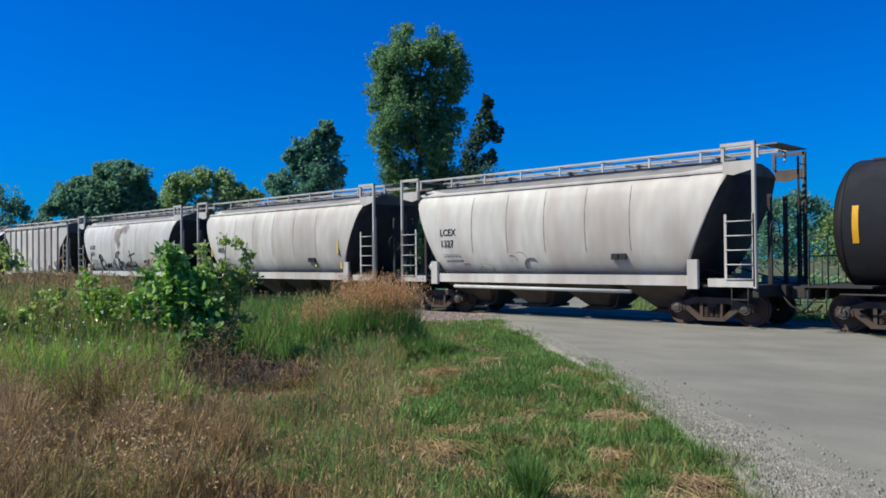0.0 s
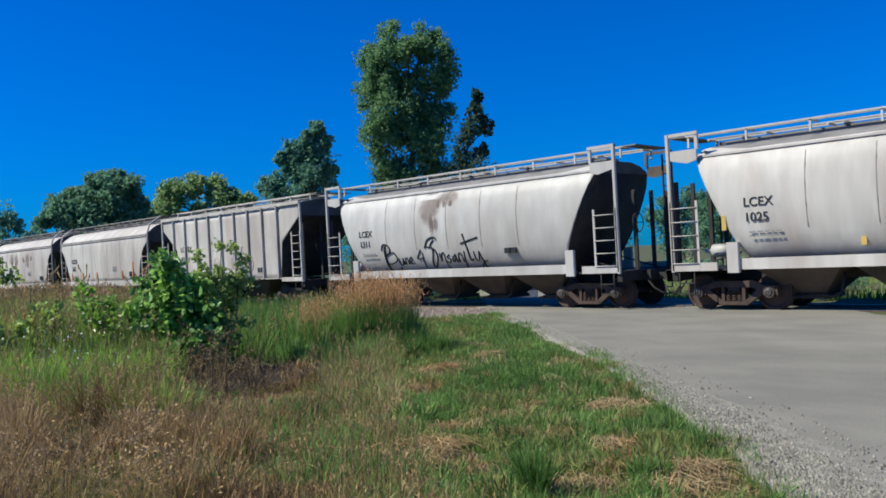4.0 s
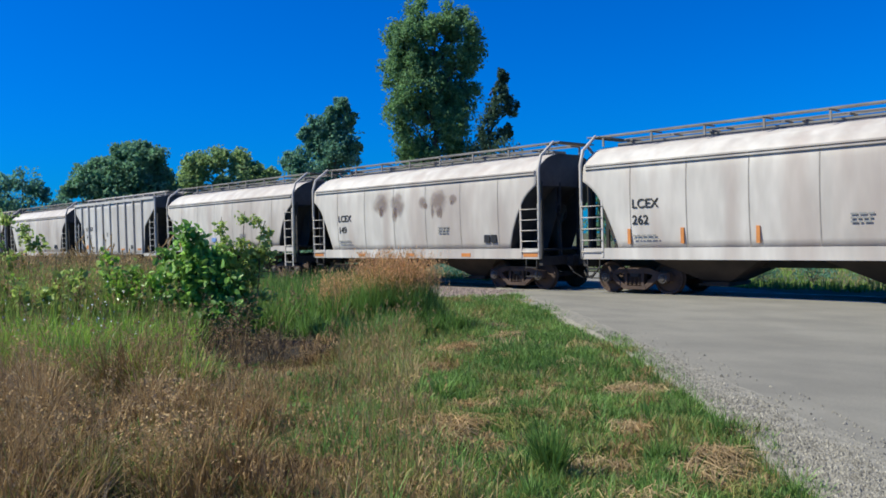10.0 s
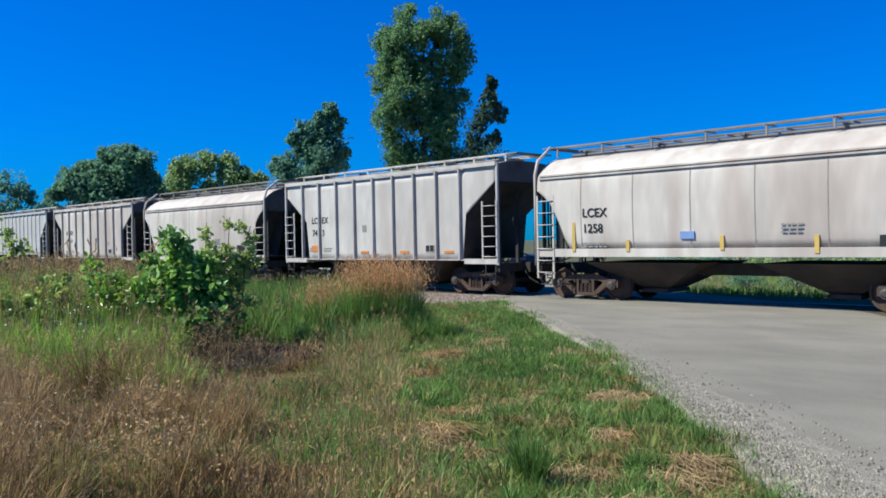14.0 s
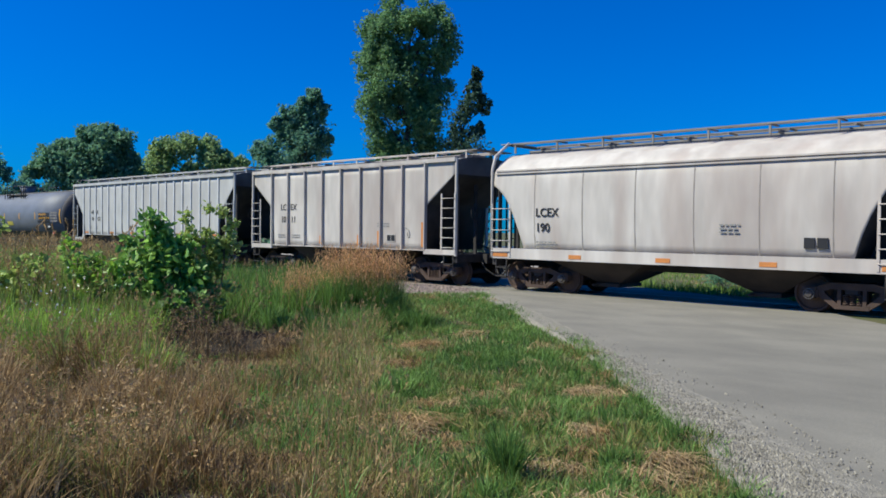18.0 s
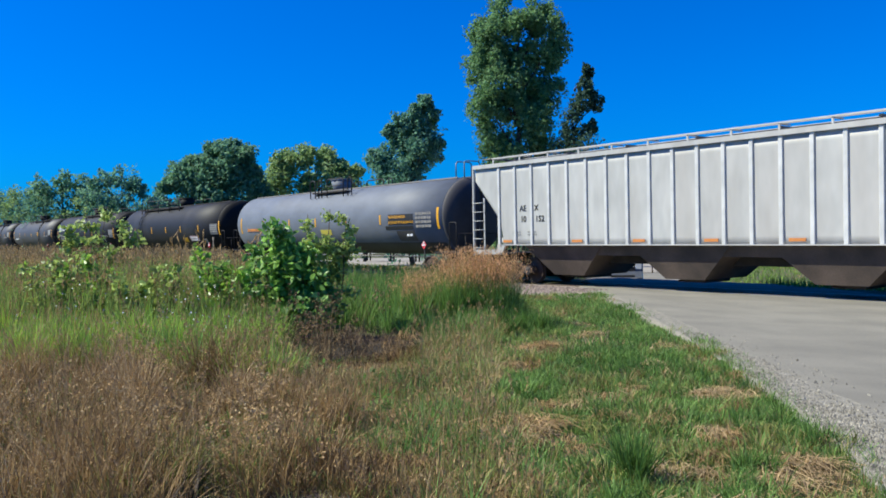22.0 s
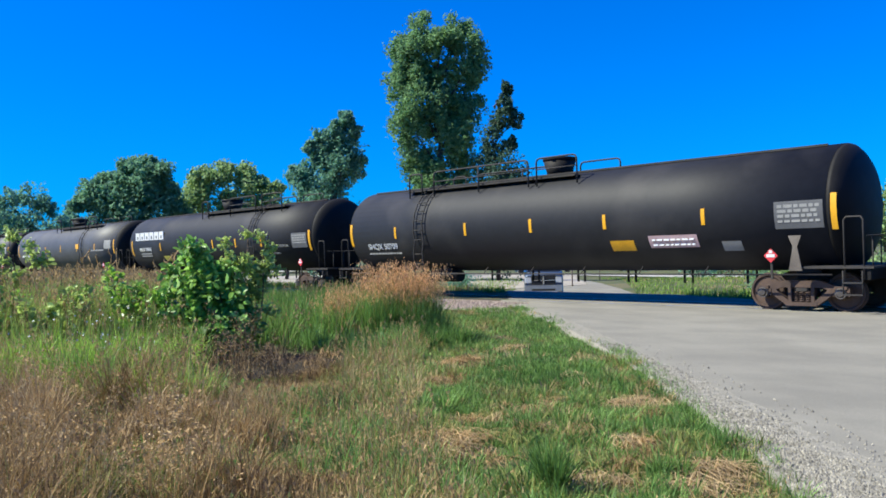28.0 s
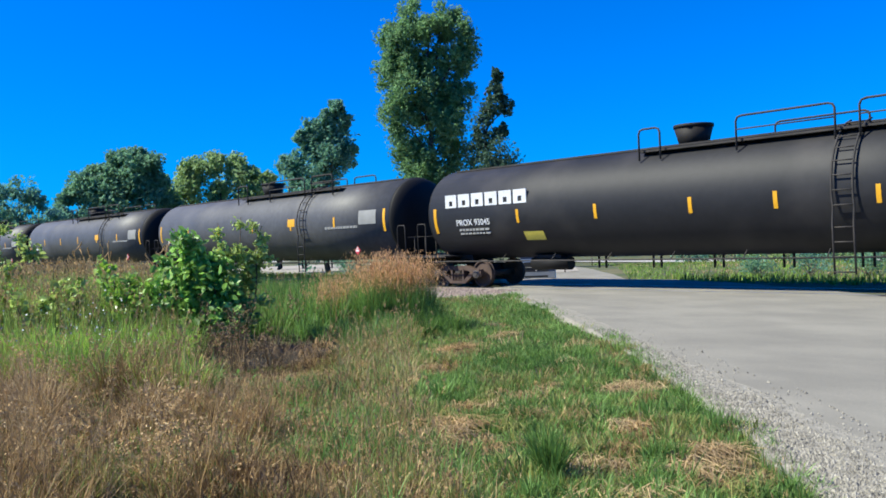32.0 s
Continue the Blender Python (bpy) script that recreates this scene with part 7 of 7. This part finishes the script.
# the tuft of reed grass with orange-brown tops
for a0, b0, rad, num, top in ((15.7, -1.75, 0.5, 2600, 1.26), (15.6, -1.15, 0.46, 2200, 1.2), (15.4, -0.95, 0.42, 1500, 0.72), (16.0, -2.7, 0.45, 1100, 0.95), (15.0, -1.4, 0.4, 1000, 0.6), (15.1, -0.6, 0.35, 700, 0.5)):
    cx, cy = plan(a0, b0)
    r, t = rad * np.sqrt(nr.rand(num)), nr.rand(num) * 6.283
    x, y = cx + r * np.cos(t), cy + r * np.sin(t)
    h = top * (0.55 + 0.45 * nr.rand(num))
    blades("reed_tuft", "dense green tuft of reed grass", lawn_mat, x, y, h * 0.82, 0.013, 0.35)
    if top > 0.9:
        k = slice(0, num // 7)
        tip = blades("reed_stems", "upright reed stems with brown tops", olive_mat, x[k], y[k], top * (0.9 + 0.36 * nr.rand(num // 7)), 0.006, 0.16)
        flakes("reed_heads", "feathery orange-brown reed heads", reed_head_mat, heads(tip, 1.0, 0.42, 14, 0.03), 0.0042, 7, 0.8)


# the mown verge: a short carpet, tufts over it, and worn patches of straw
STRAW = ((12.3, -0.26, 0.75, 0.45, -0.9), (9.02, 1.75, 0.4, 0.38, -0.55), (7.13, 1.41, 0.42, 0.2, -0.9), (7.0, -0.42, 0.6, 0.6, -0.9), (6.0, 1.8, 0.55, 0.45, -0.55), (6.0, 0.9, 0.28, 0.34, -0.6),
         (9.3, 0.82, 0.25, 0.22, -0.6), (13.9, 0.6, 0.5, 0.3, -0.6), (11.2, 1.9, 0.4, 0.2, -0.6), (8.3, 0.0, 0.3, 0.35, -0.7), (10.6, -0.5, 0.4, 0.3, -0.7), (15.6, 0.5, 0.6, 0.25, -0.6))


def verge(n, a0, a1, near):
    a, b = area(n, a0, a1, lambda q: brown(q) + 0.5, edge, near)
    b = b + (0.06 * nr.randn(n) + 0.1 * wave(a, b * 0, 2.6)) * (b > edge(a) - 0.5)
    x, y = plan(a, b)
    p = 0.28 + 0.42 * wave(x, y, 1.5, 0.4) + 0.3 * wave(x, y, 3.7, 2.0) + 0.42 * nr.randn(n)
    p = p - np.interp(b - brown(a), (0.4, 1.9), (0.75, 0.0)) + np.interp(a, (8.5, 10.5), (0.0, 0.25)) * (b > 0.2)
    h = (0.5 + 0.5 * nr.rand(n)) * (1 + 0.3 * wave(x, y, 2.1, 1.0)) * (1 + 0.9 * nr.rand(n) ** 6)
    for pa, pb, ra, rb, shade in STRAW:
        d = ((a - pa) / ra) ** 2 + ((b - pb) / rb) ** 2 + 0.35 * wave(x, y, 7.0, pa)
        inside = d < 1
        p = np.where(inside & (nr.rand(n) < 0.72), shade + 0.25 * nr.randn(n), p)
        h = np.where(inside, h * 0.55, h)
    dark = ((a - 6.6) / 0.22) ** 2 + ((b - 0.2) / 0.16) ** 2 < 1
    ok = ~bare(a, b, 1.05) & ~dark
    return x[ok], y[ok], p[ok], h[ok]


KINDS = (("verge_grass", "short bright green verge grass", lawn_mat, 0.08, 0.55), ("verge_grass", "short deep green verge grass", deep_mat, 0.55, 9), ("verge_grass", "olive yellowing verge grass", olive_mat, -0.4, 0.08), ("verge_straw", "dry straw patches in the verge", straw_mat, -0.7, -0.4), ("verge_straw", "reddish-brown dead grass in the verge", dry_mat, -9, -0.7))
for n, a0, a1, tall, per, rad, wide, near in ((5200, 4.3, 12.0, 0.17, 14, 0.055, 0.0078, 1.1), (2900, 11.0, 22.5, 0.17, 11, 0.1, 0.011, 1.0)):
    x, y, p, h = verge(n, a0, a1, near)
    for name, label, mt, lo, hi in KINDS:
        pick = (p >= lo) & (p < hi)
        tussocks(name, label, mt, x[pick], y[pick], h[pick] * tall, per, rad, wide, 1.0, 0.5)
for n, a0, a1, tall, wide, near in ((34000, 4.3, 12.0, 0.085, 0.006, 1.1), (20000, 11.0, 22.5, 0.1, 0.012, 1.0)):
    x, y, p, h = verge(n, a0, a1, near)
    for name, label, mt, lo, hi in KINDS:
        pick = (p >= lo) & (p < hi)
        blades(name, label, mt, x[pick], y[pick], h[pick] * tall, wide, 0.95)
# fringe by the gravel, low and sparse
a, b = area(6000, 4.6, 18.0, lambda q: edge(q) - 0.12, lambda q: edge(q) + 0.16, 1.3)
x, y = plan(a, b)
blades("verge_fringe", "sparse grass creeping onto the gravel", deep_mat, x, y, 0.05 + 0.09 * nr.rand(len(x)), 0.006, 0.6)


# clumps near the viewer
def clump(a0, b0, rad, num, h0, h1, w, mt, label, lean, wind=(0.0, 0.0), name="grass_clump", bend=1.0):
    cx, cy = plan(a0, b0)
    r, t = rad * np.sqrt(nr.rand(num)), nr.rand(num) * 6.283
    blades(name, label, mt, cx + r * np.cos(t), cy + r * np.sin(t), h0 + (h1 - h0) * nr.rand(num), w, lean, None, wind, bend)


def spray_clump(a0, b0, n, rad, per, h, w, mt, label, splay=0.8):
    """A few tufts that stand close together."""
    r, t = rad * np.sqrt(nr.rand(n)), nr.rand(n) * 6.283
    x, y = plan(a0 + r * np.cos(t), b0 + r * np.sin(t))
    tussocks("grass_clump", label, mt, x, y, h * (0.7 + 0.5 * nr.rand(n)), per, 0.06, w, splay, 0.5)


spray_clump(5.85, 0.5, 9, 0.13, 42, 0.46, 0.0085, deep_mat, "dark green clump of long grass", 0.6)
spray_clump(5.4, 0.3, 6, 0.18, 30, 0.22, 0.009, lawn_mat, "light green clump of grass")
clump(5.8, 0.25, 0.14, 60, 0.3, 0.45, 0.011, deep_mat, "arching green blades", 1.0, (-0.6, -0.5))
spray_clump(6.2, 1.42, 8, 0.2, 30, 0.26, 0.009, deep_mat, "dark green clump by the road")
spray_clump(7.0, 2.12, 9, 0.2, 28, 0.24, 0.009, deep_mat, "dark green clump by the road")
spray_clump(9.0, -0.5, 6, 0.2, 26, 0.3, 0.014, lawn_mat, "broad-leaved green clump")
spray_clump(10.0, 0.6, 26, 0.8, 16, 0.2, 0.009, deep_mat, "bluish-green tuft of verge grass")
spray_clump(8.6, 0.75, 18, 0.6, 16, 0.18, 0.008, deep_mat, "bluish-green tuft of verge grass")
for da, db, n in ((14.5, -1.1, 16), (14.9, -0.5, 12), (13.8, -1.7, 16), (13.9, -2.2, 12), (14.6, -2.9, 16)):
    spray_clump(da, db, n, 0.45, 26, 0.5, 0.013, deep_mat if db > -1.5 else lawn_mat, "green skirt of grass round the reed tuft", 0.7)


def sheaf(a0, b0, num, length, width, head, rise, mt=None, label="flattened sheaf of dry straw"):
    """Long dry blades laid over one way like combed hair; head is the way they point, ahead and right."""
    ha, hb = np.array(head) / np.hypot(*head)
    s, q = (nr.rand(num) - 0.5) * width, nr.rand(num) * 0.25
    L = length * (0.3 + 0.7 * nr.rand(num))
    turn = 1.3 * nr.randn(num)
    da, db = ha * np.cos(turn) - hb * np.sin(turn), ha * np.sin(turn) + hb * np.cos(turn)
    pa, pb = a0 - hb * s - ha * q, b0 + ha * s - hb * q
    hump = rise * (1 - (2 * s / width) ** 2 * 0.7) * (0.5 + 0.7 * nr.rand(num))
    pts = []
    for f, zf in ((0.0, 0.35), (0.3, 1.0), (0.65, 0.75), (1.0, 0.12)):
        px, py = plan(pa + da * L * f, pb + db * L * f)
        pts.append(np.stack([px, py, ground_z(px, py) + 0.02 + hump * zf], 1))
    cx, cy = plan(-db, da)
    w = np.stack([cx, cy, 0.25 * nr.randn(num)], 1) * 0.003
    co = np.stack([pts[0] - w, pts[0] + w, pts[1] + w, pts[1] - w, pts[2] + w, pts[2] - w, pts[3]], 1)
    index = (np.arange(num)[:, None] * 7 + np.array([0, 1, 2, 3, 3, 2, 4, 5, 5, 4, 6])).ravel()
    me = raw_mesh("straw_sheaf", co.reshape(-1, 3), np.tile([4, 4, 3], num), index, mt or straw_mat)
    tagged(new("straw_sheaf", me), label, "grass", kind="stuff")


for a0, b0, num, length, width, head, rise, mt in (
        (7.25, -0.3, 700, 0.5, 0.9, (-0.75, 0.45), 0.22, seed_mat), (6.85, -0.75, 420, 0.45, 0.7, (-0.9, 0.2), 0.16, seed_mat), (7.0, -0.1, 380, 0.45, 0.6, (-0.4, 0.8), 0.2, straw_mat), (6.6, -0.4, 300, 0.5, 0.6, (-0.8, 0.4), 0.12, seed_mat),
        (6.2, 1.75, 520, 0.55, 0.6, (-0.8, 0.4), 0.16, straw_mat), (5.8, 1.6, 300, 0.45, 0.5, (-0.9, 0.3), 0.12, straw_mat), (6.05, 0.9, 300, 0.36, 0.6, (-0.95, -0.1), 0.12, straw_mat), (5.3, -0.2, 350, 0.5, 0.6, (-0.8, 0.4), 0.1, seed_mat),
        (9.1, 1.72, 380, 0.4, 0.5, (-0.6, 0.6), 0.09, straw_mat), (12.5, -0.3, 600, 0.5, 0.9, (-0.6, 0.6), 0.14, seed_mat), (7.2, 1.4, 240, 0.4, 0.35, (-0.7, 0.5), 0.1, seed_mat), (9.3, 0.82, 160, 0.3, 0.3, (-0.7, 0.5), 0.1, seed_mat), (8.3, 0.0, 220, 0.4, 0.5, (-0.7, 0.5), 0.1, seed_mat), (10.6, -0.5, 260, 0.4, 0.6, (-0.5, 0.6), 0.12, seed_mat), (14.0, 0.6, 260, 0.5, 0.8, (-0.5, 0.6), 0.1, straw_mat)):
    sheaf(a0, b0, int(num * 0.42), length, width * 1.3, head, rise * 0.55, mt)
for k in range(34):
    da, db = nr.rand() * 1.7 + 4.2, -2.7 + nr.rand() * 2.3
    sheaf(da, db, 60, 0.28, 0.4, nr.randn(2), 0.04 + 0.06 * nr.rand(), (stem_mat, litter_shade_mat, dry_mat)[k % 3], "matted dead grass lying on the dirt")
for k in range(60):
    da = 4.6 + 8 * nr.rand() ** 1.4
    db = brown(da) + 0.3 + nr.rand() * (edge(da) - brown(da) - 0.5)
    sheaf(da, db, 60, 0.32, 0.35, (-0.8 + 0.5 * nr.randn(), 0.4 + 0.5 * nr.randn()), 0.11, (straw_mat, dry_mat, olive_mat)[k % 3], "small mat of flattened grass")
sheaf(5.9, -1.35, 500, 0.4, 1.2, (-0.8, 0.3), 0.1, dry_mat, "matted brown grass at the edge of the dirt")
sheaf(5.5, -0.75, 400, 0.4, 0.8, (-0.6, -0.6), 0.09, dry_mat, "matted brown grass at the edge of the dirt")

# thin grass round the viewer's stand
a, b = area(16000, -6.0, 4.6, -6.5, lambda q: np.interp(q, (-6, 4.6), (1.2, 1.95)), 1.0)
ok = ~bare(a, b, 1.1) & (a * a + (b * 1.0) ** 2 > 0.3)
x, y = plan(a[ok], b[ok])
blades("trodden_grass", "short trodden grass beside the road", olive_mat, x, y, 0.04 + 0.12 * nr.rand(len(x)), 0.008, 0.8)

# bare dirt at the viewer's feet, and the dark hollow under the weeds
dirt = Geo()
ring = [plan(4.35 + 1.35 * math.sin(t) * (1 + 0.15 * math.sin(3 * t)), -1.5 + 1.75 * math.cos(t) * (1 + 0.1 * math.sin(4 * t + 1))) for t in [k * 2 * math.pi / 40 for k in range(40)]]
mid = plan(4.35, -1.5)
dirt.add([(*mid, level(*mid) + 0.012)] + [(px, py, level(px, py) + 0.004) for px, py in ring], [(0, 1 + k, 1 + (k + 1) % 40) for k in range(40)], True)
tagged(part("dirt_patch", dirt, dirt_mat, weld=False), "bare grey-brown dirt with small stones", "dirt", kind="structure")
peb = Geo()
for k in range(500):
    px, py = plan(rng.uniform(3.6, 5.6), rng.uniform(-2.8, -0.3))
    r = rng.uniform(0.005, 0.018)
    pz = level(px, py)
    peb.add([(px, py, pz + r * 1.4)] + [(px + r * math.cos(t), py + r * math.sin(t), pz) for t in (0, 1.3, 2.5, 3.8, 5.1)], [(0, 1, 2), (0, 2, 3), (0, 3, 4), (0, 4, 5), (0, 5, 1)])
tagged(part("pebbles", peb, stone, weld=False), "pebbles strewn on bare dirt", "gravel", kind="stuff")
# Litter coloured very dark, so that it also holds the hollow's shade.
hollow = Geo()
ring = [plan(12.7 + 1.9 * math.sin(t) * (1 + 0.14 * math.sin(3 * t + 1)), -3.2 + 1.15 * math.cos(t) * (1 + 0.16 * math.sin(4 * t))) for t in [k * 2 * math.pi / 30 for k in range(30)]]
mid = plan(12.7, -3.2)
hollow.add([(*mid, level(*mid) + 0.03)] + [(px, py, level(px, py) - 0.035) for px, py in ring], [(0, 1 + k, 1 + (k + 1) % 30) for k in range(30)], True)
tagged(part("shaded_litter", hollow, litter_shade_mat, weld=False), "litter under dead stalks, coloured dark for the hollow's shade", "litter", kind="structure")
a, b = area(110, 11.2, 13.8, lambda q: -0.2 * q - 1.6, lambda q: -0.2 * q - 0.1, 1.0)
x, y = plan(a, b)
tip = blades("dead_stalks", "dead brown weed stalks", stem_mat, x, y, 0.25 + 0.4 * nr.rand(len(x)), 0.009, 0.6, category="weeds")
flakes("dead_heads", "curled brown leaves on dead stalks", stem_mat, heads(tip, 0.5, 0.4, 8, 0.012), 0.007, 2.5, 0.5, category="weeds")
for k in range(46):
    sheaf(11.2 + 2.8 * nr.rand(), -4.1 + 2.0 * nr.rand(), 34, 0.5, 0.6, nr.randn(2), 0.08 + 0.3 * nr.rand() ** 2, (stem_mat, litter_shade_mat, litter_shade_mat, twig_mat, seed_mat)[k % 5], "fallen dead stalks in the hollow, some coloured dark for shade")


# ---- leafy bushes ----
def sapling(a0, b0, stems, leaf, size, label, seed, per=26, name="bush"):
    """A bush of thin stems; stems: number, height, spread. Leaves sit along the twigs."""
    r = random.Random(seed)
    cx, cy = plan(a0, b0)
    t = thing(name, label, "bush", m=pose(cx, cy, level(cx, cy) - 0.04))
    g, spots = Geo(), []
    for ox, oy, top, spread, dense in stems:
        foot = Vector((ox * 0.25, oy * 0.25, 0))
        head = Vector((ox, oy, top))
        limb(g, foot, head, 0.02, 0.005, r, 5)
        for k in range(dense):
            f = r.uniform(0.3, 1.0)
            p = foot.lerp(head, f)
            d = Vector((r.gauss(0, 1), r.gauss(0, 1), r.uniform(-0.1, 0.8))).normalized() * spread * r.uniform(0.3, 1.0) * (1.25 - 0.6 * f)
            g.tube(p, p + d, 0.006, 5, 0.003)
            for _ in range(per):
                spots.append(p + d * r.uniform(0.25, 1.1) + Vector((r.gauss(0, 1), r.gauss(0, 1), r.gauss(0, 1))) * size * 1.1)
    tagged(part("woody_stem", g, twig_mat, t, "thin brown stems", weld=False), kind="stuff")
    part("foliage", broad_leaves(spots, size, r), leaf, t, weld=False)
    return t


def view_dir(k):
    """An offset of k metres to the right as the viewer sees it."""
    return 0.714 * k, 0.7 * k


BUSH = ((-0.35, 2.0, 0.34, 13), (-0.05, 1.85, 0.4, 13), (0.3, 1.65, 0.42, 14), (-0.6, 1.65, 0.34, 10), (0.6, 1.25, 0.4, 13), (0.0, 1.2, 0.5, 13), (0.45, 0.85, 0.5, 15), (0.75, 0.75, 0.45, 14), (0.2, 0.6, 0.5, 12), (-0.3, 0.9, 0.5, 9), (-0.9, 1.25, 0.3, 6), (-0.1, 2.1, 0.3, 8))
sapling(13.5, -4.46, [(*view_dir(k * 0.94), top * 0.96, wide * 0.95, num) for k, top, wide, num in BUSH], bush_leaf, 0.07, "leafy green sapling bush with broad glossy leaves", 31, per=34)
sapling(13.9, -4.0, [(*view_dir(k), top, wide, num) for k, top, wide, num in ((0.15, 2.28, 0.36, 12), (-0.25, 2.2, 0.34, 11), (0.5, 2.12, 0.36, 11), (0.3, 1.75, 0.36, 9))], pale_weed, 0.042, "slender yellow-green sapling above the weeds", 33, per=52)
sapling(17.0, -9.9, [(*view_dir(-0.4), 2.65, 0.45, 12), (*view_dir(0.1), 2.75, 0.45, 12), (*view_dir(0.6), 2.5, 0.45, 11), (*view_dir(-0.9), 2.3, 0.45, 11)], pale_weed, 0.06, "grey-green leafy bush among tall weeds", 35, per=40)
for k, (a0, b0, top) in enumerate(((13.6, -5.9, 1.5), (13.2, -6.6, 1.35), (13.4, -7.9, 1.45), (12.9, -8.6, 1.3), (14.0, -7.0, 1.5), (14.5, -9.2, 1.5), (13.2, -5.6, 1.3), (13.9, -8.4, 1.55), (15.2, -10.4, 1.5), (12.8, -7.0, 1.15), (13.0, -8.1, 1.2), (14.4, -6.3, 1.5))):
    sapling(a0, b0, [(*view_dir(-0.2), top, 0.3, 8), (*view_dir(0.2), top * 0.9, 0.3, 8)], (weed_leaf, pale_weed)[k % 2], 0.06, "low leafy weed with pale green leaves", 41 + k, per=16, name="leafy_weed")
# bare tan stalks standing beside the far bush
for k in range(16):
    cx, cy = plan(17.2 + 1.6 * rng.random(), -8.9 + 2.6 * rng.random())
    hh = rng.uniform(1.5, 2.1)
    s_ = thing("dead_stalk", "dry tan stalk with side branches and seed spikes", "weed", "dry stalks beside the bush", pose(cx, cy, level(cx, cy) - 0.03))
    dx, dy = rng.uniform(-.25, .25), rng.uniform(-.25, .25)
    line = [(0, 0, 0), (dx * 0.2, dy * 0.2, hh * 0.4), (dx * 0.55, dy * 0.55, hh * 0.75), (dx, dy, hh)]
    part("stem", Geo().path(line, 0.007, 5), seed_mat, s_)
    for q in range(3):
        bx, by, bz = (line[2][m] + (line[3][m] - line[2][m]) * (0.1 + 0.4 * q) for m in range(3))
        ex, ey, ez = bx + rng.uniform(-.16, .16), by + rng.uniform(-.16, .16), bz + rng.uniform(0.1, 0.22)
        part("seed_spike", Geo().tube((bx, by, bz), (ex, ey, ez), 0.005, 5, 0.017).tube((ex, ey, ez), (ex + 0.02, ey, ez + 0.06), 0.017, 5, 0.003), seed_mat, s_)

# grass beyond the track
x = -52 + 72 * nr.rand(76000)
y = 22.0 + 46 * nr.rand(76000) ** 1.7
ok = np.array([not on_road(p, q, 0.1) for p, q in zip(x.tolist(), y.tolist())])
ok &= (y > 22.2 + 0.25 * wave(x, y, 2.0))
x, y = x[ok], y[ok]
m = wave(x, y, 0.5) + 0.5 * nr.randn(len(x)) > -0.5
blades("far_grass", "bright green grass beyond the track", far_grass_mat, x[m], y[m], 0.12 + 0.22 * nr.rand(m.sum()), 0.03, 0.45)
blades("far_grass", "yellowing grass beyond the track", straw_mat, x[~m], y[~m], 0.1 + 0.2 * nr.rand((~m).sum()), 0.022, 0.5)


def slack(t):
    """A short drag and catch-up near the end, as the train jolts."""
    return float(np.interp(t, (26.0, 27.5, 28.0, 28.3, 29.0, 29.5, 30.0, 30.6), (0.0, -0.13, 0.0, 0.0, -0.2, -0.2, 0.02, 0.0)))


def motions():
    """The train rolls by at an almost even pace; its wheels turn with it."""
    times = [i * 0.5 for i in range(65)]
    for car, x in TRAIN:
        walk(car, [(t, place(x + run(t) + slack(t))) for t in times])
    walk(blue_car, [(t, blue_pose(-70.4 + 36.6 * (t - 28.0))) for t in times])
    fine = [i * 0.1 for i in range(321)]
    turns = [(t, 360 * (run(t) + slack(t)) / (2 * math.pi * 0.426)) for t in fine]
    for w, x in WHEELSETS[4:60]:
        walk(w, [(t, pose(x, 0, 0.43) @ Matrix.Rotation(radians(a), 4, "Y")) for t, a in turns])


motions()
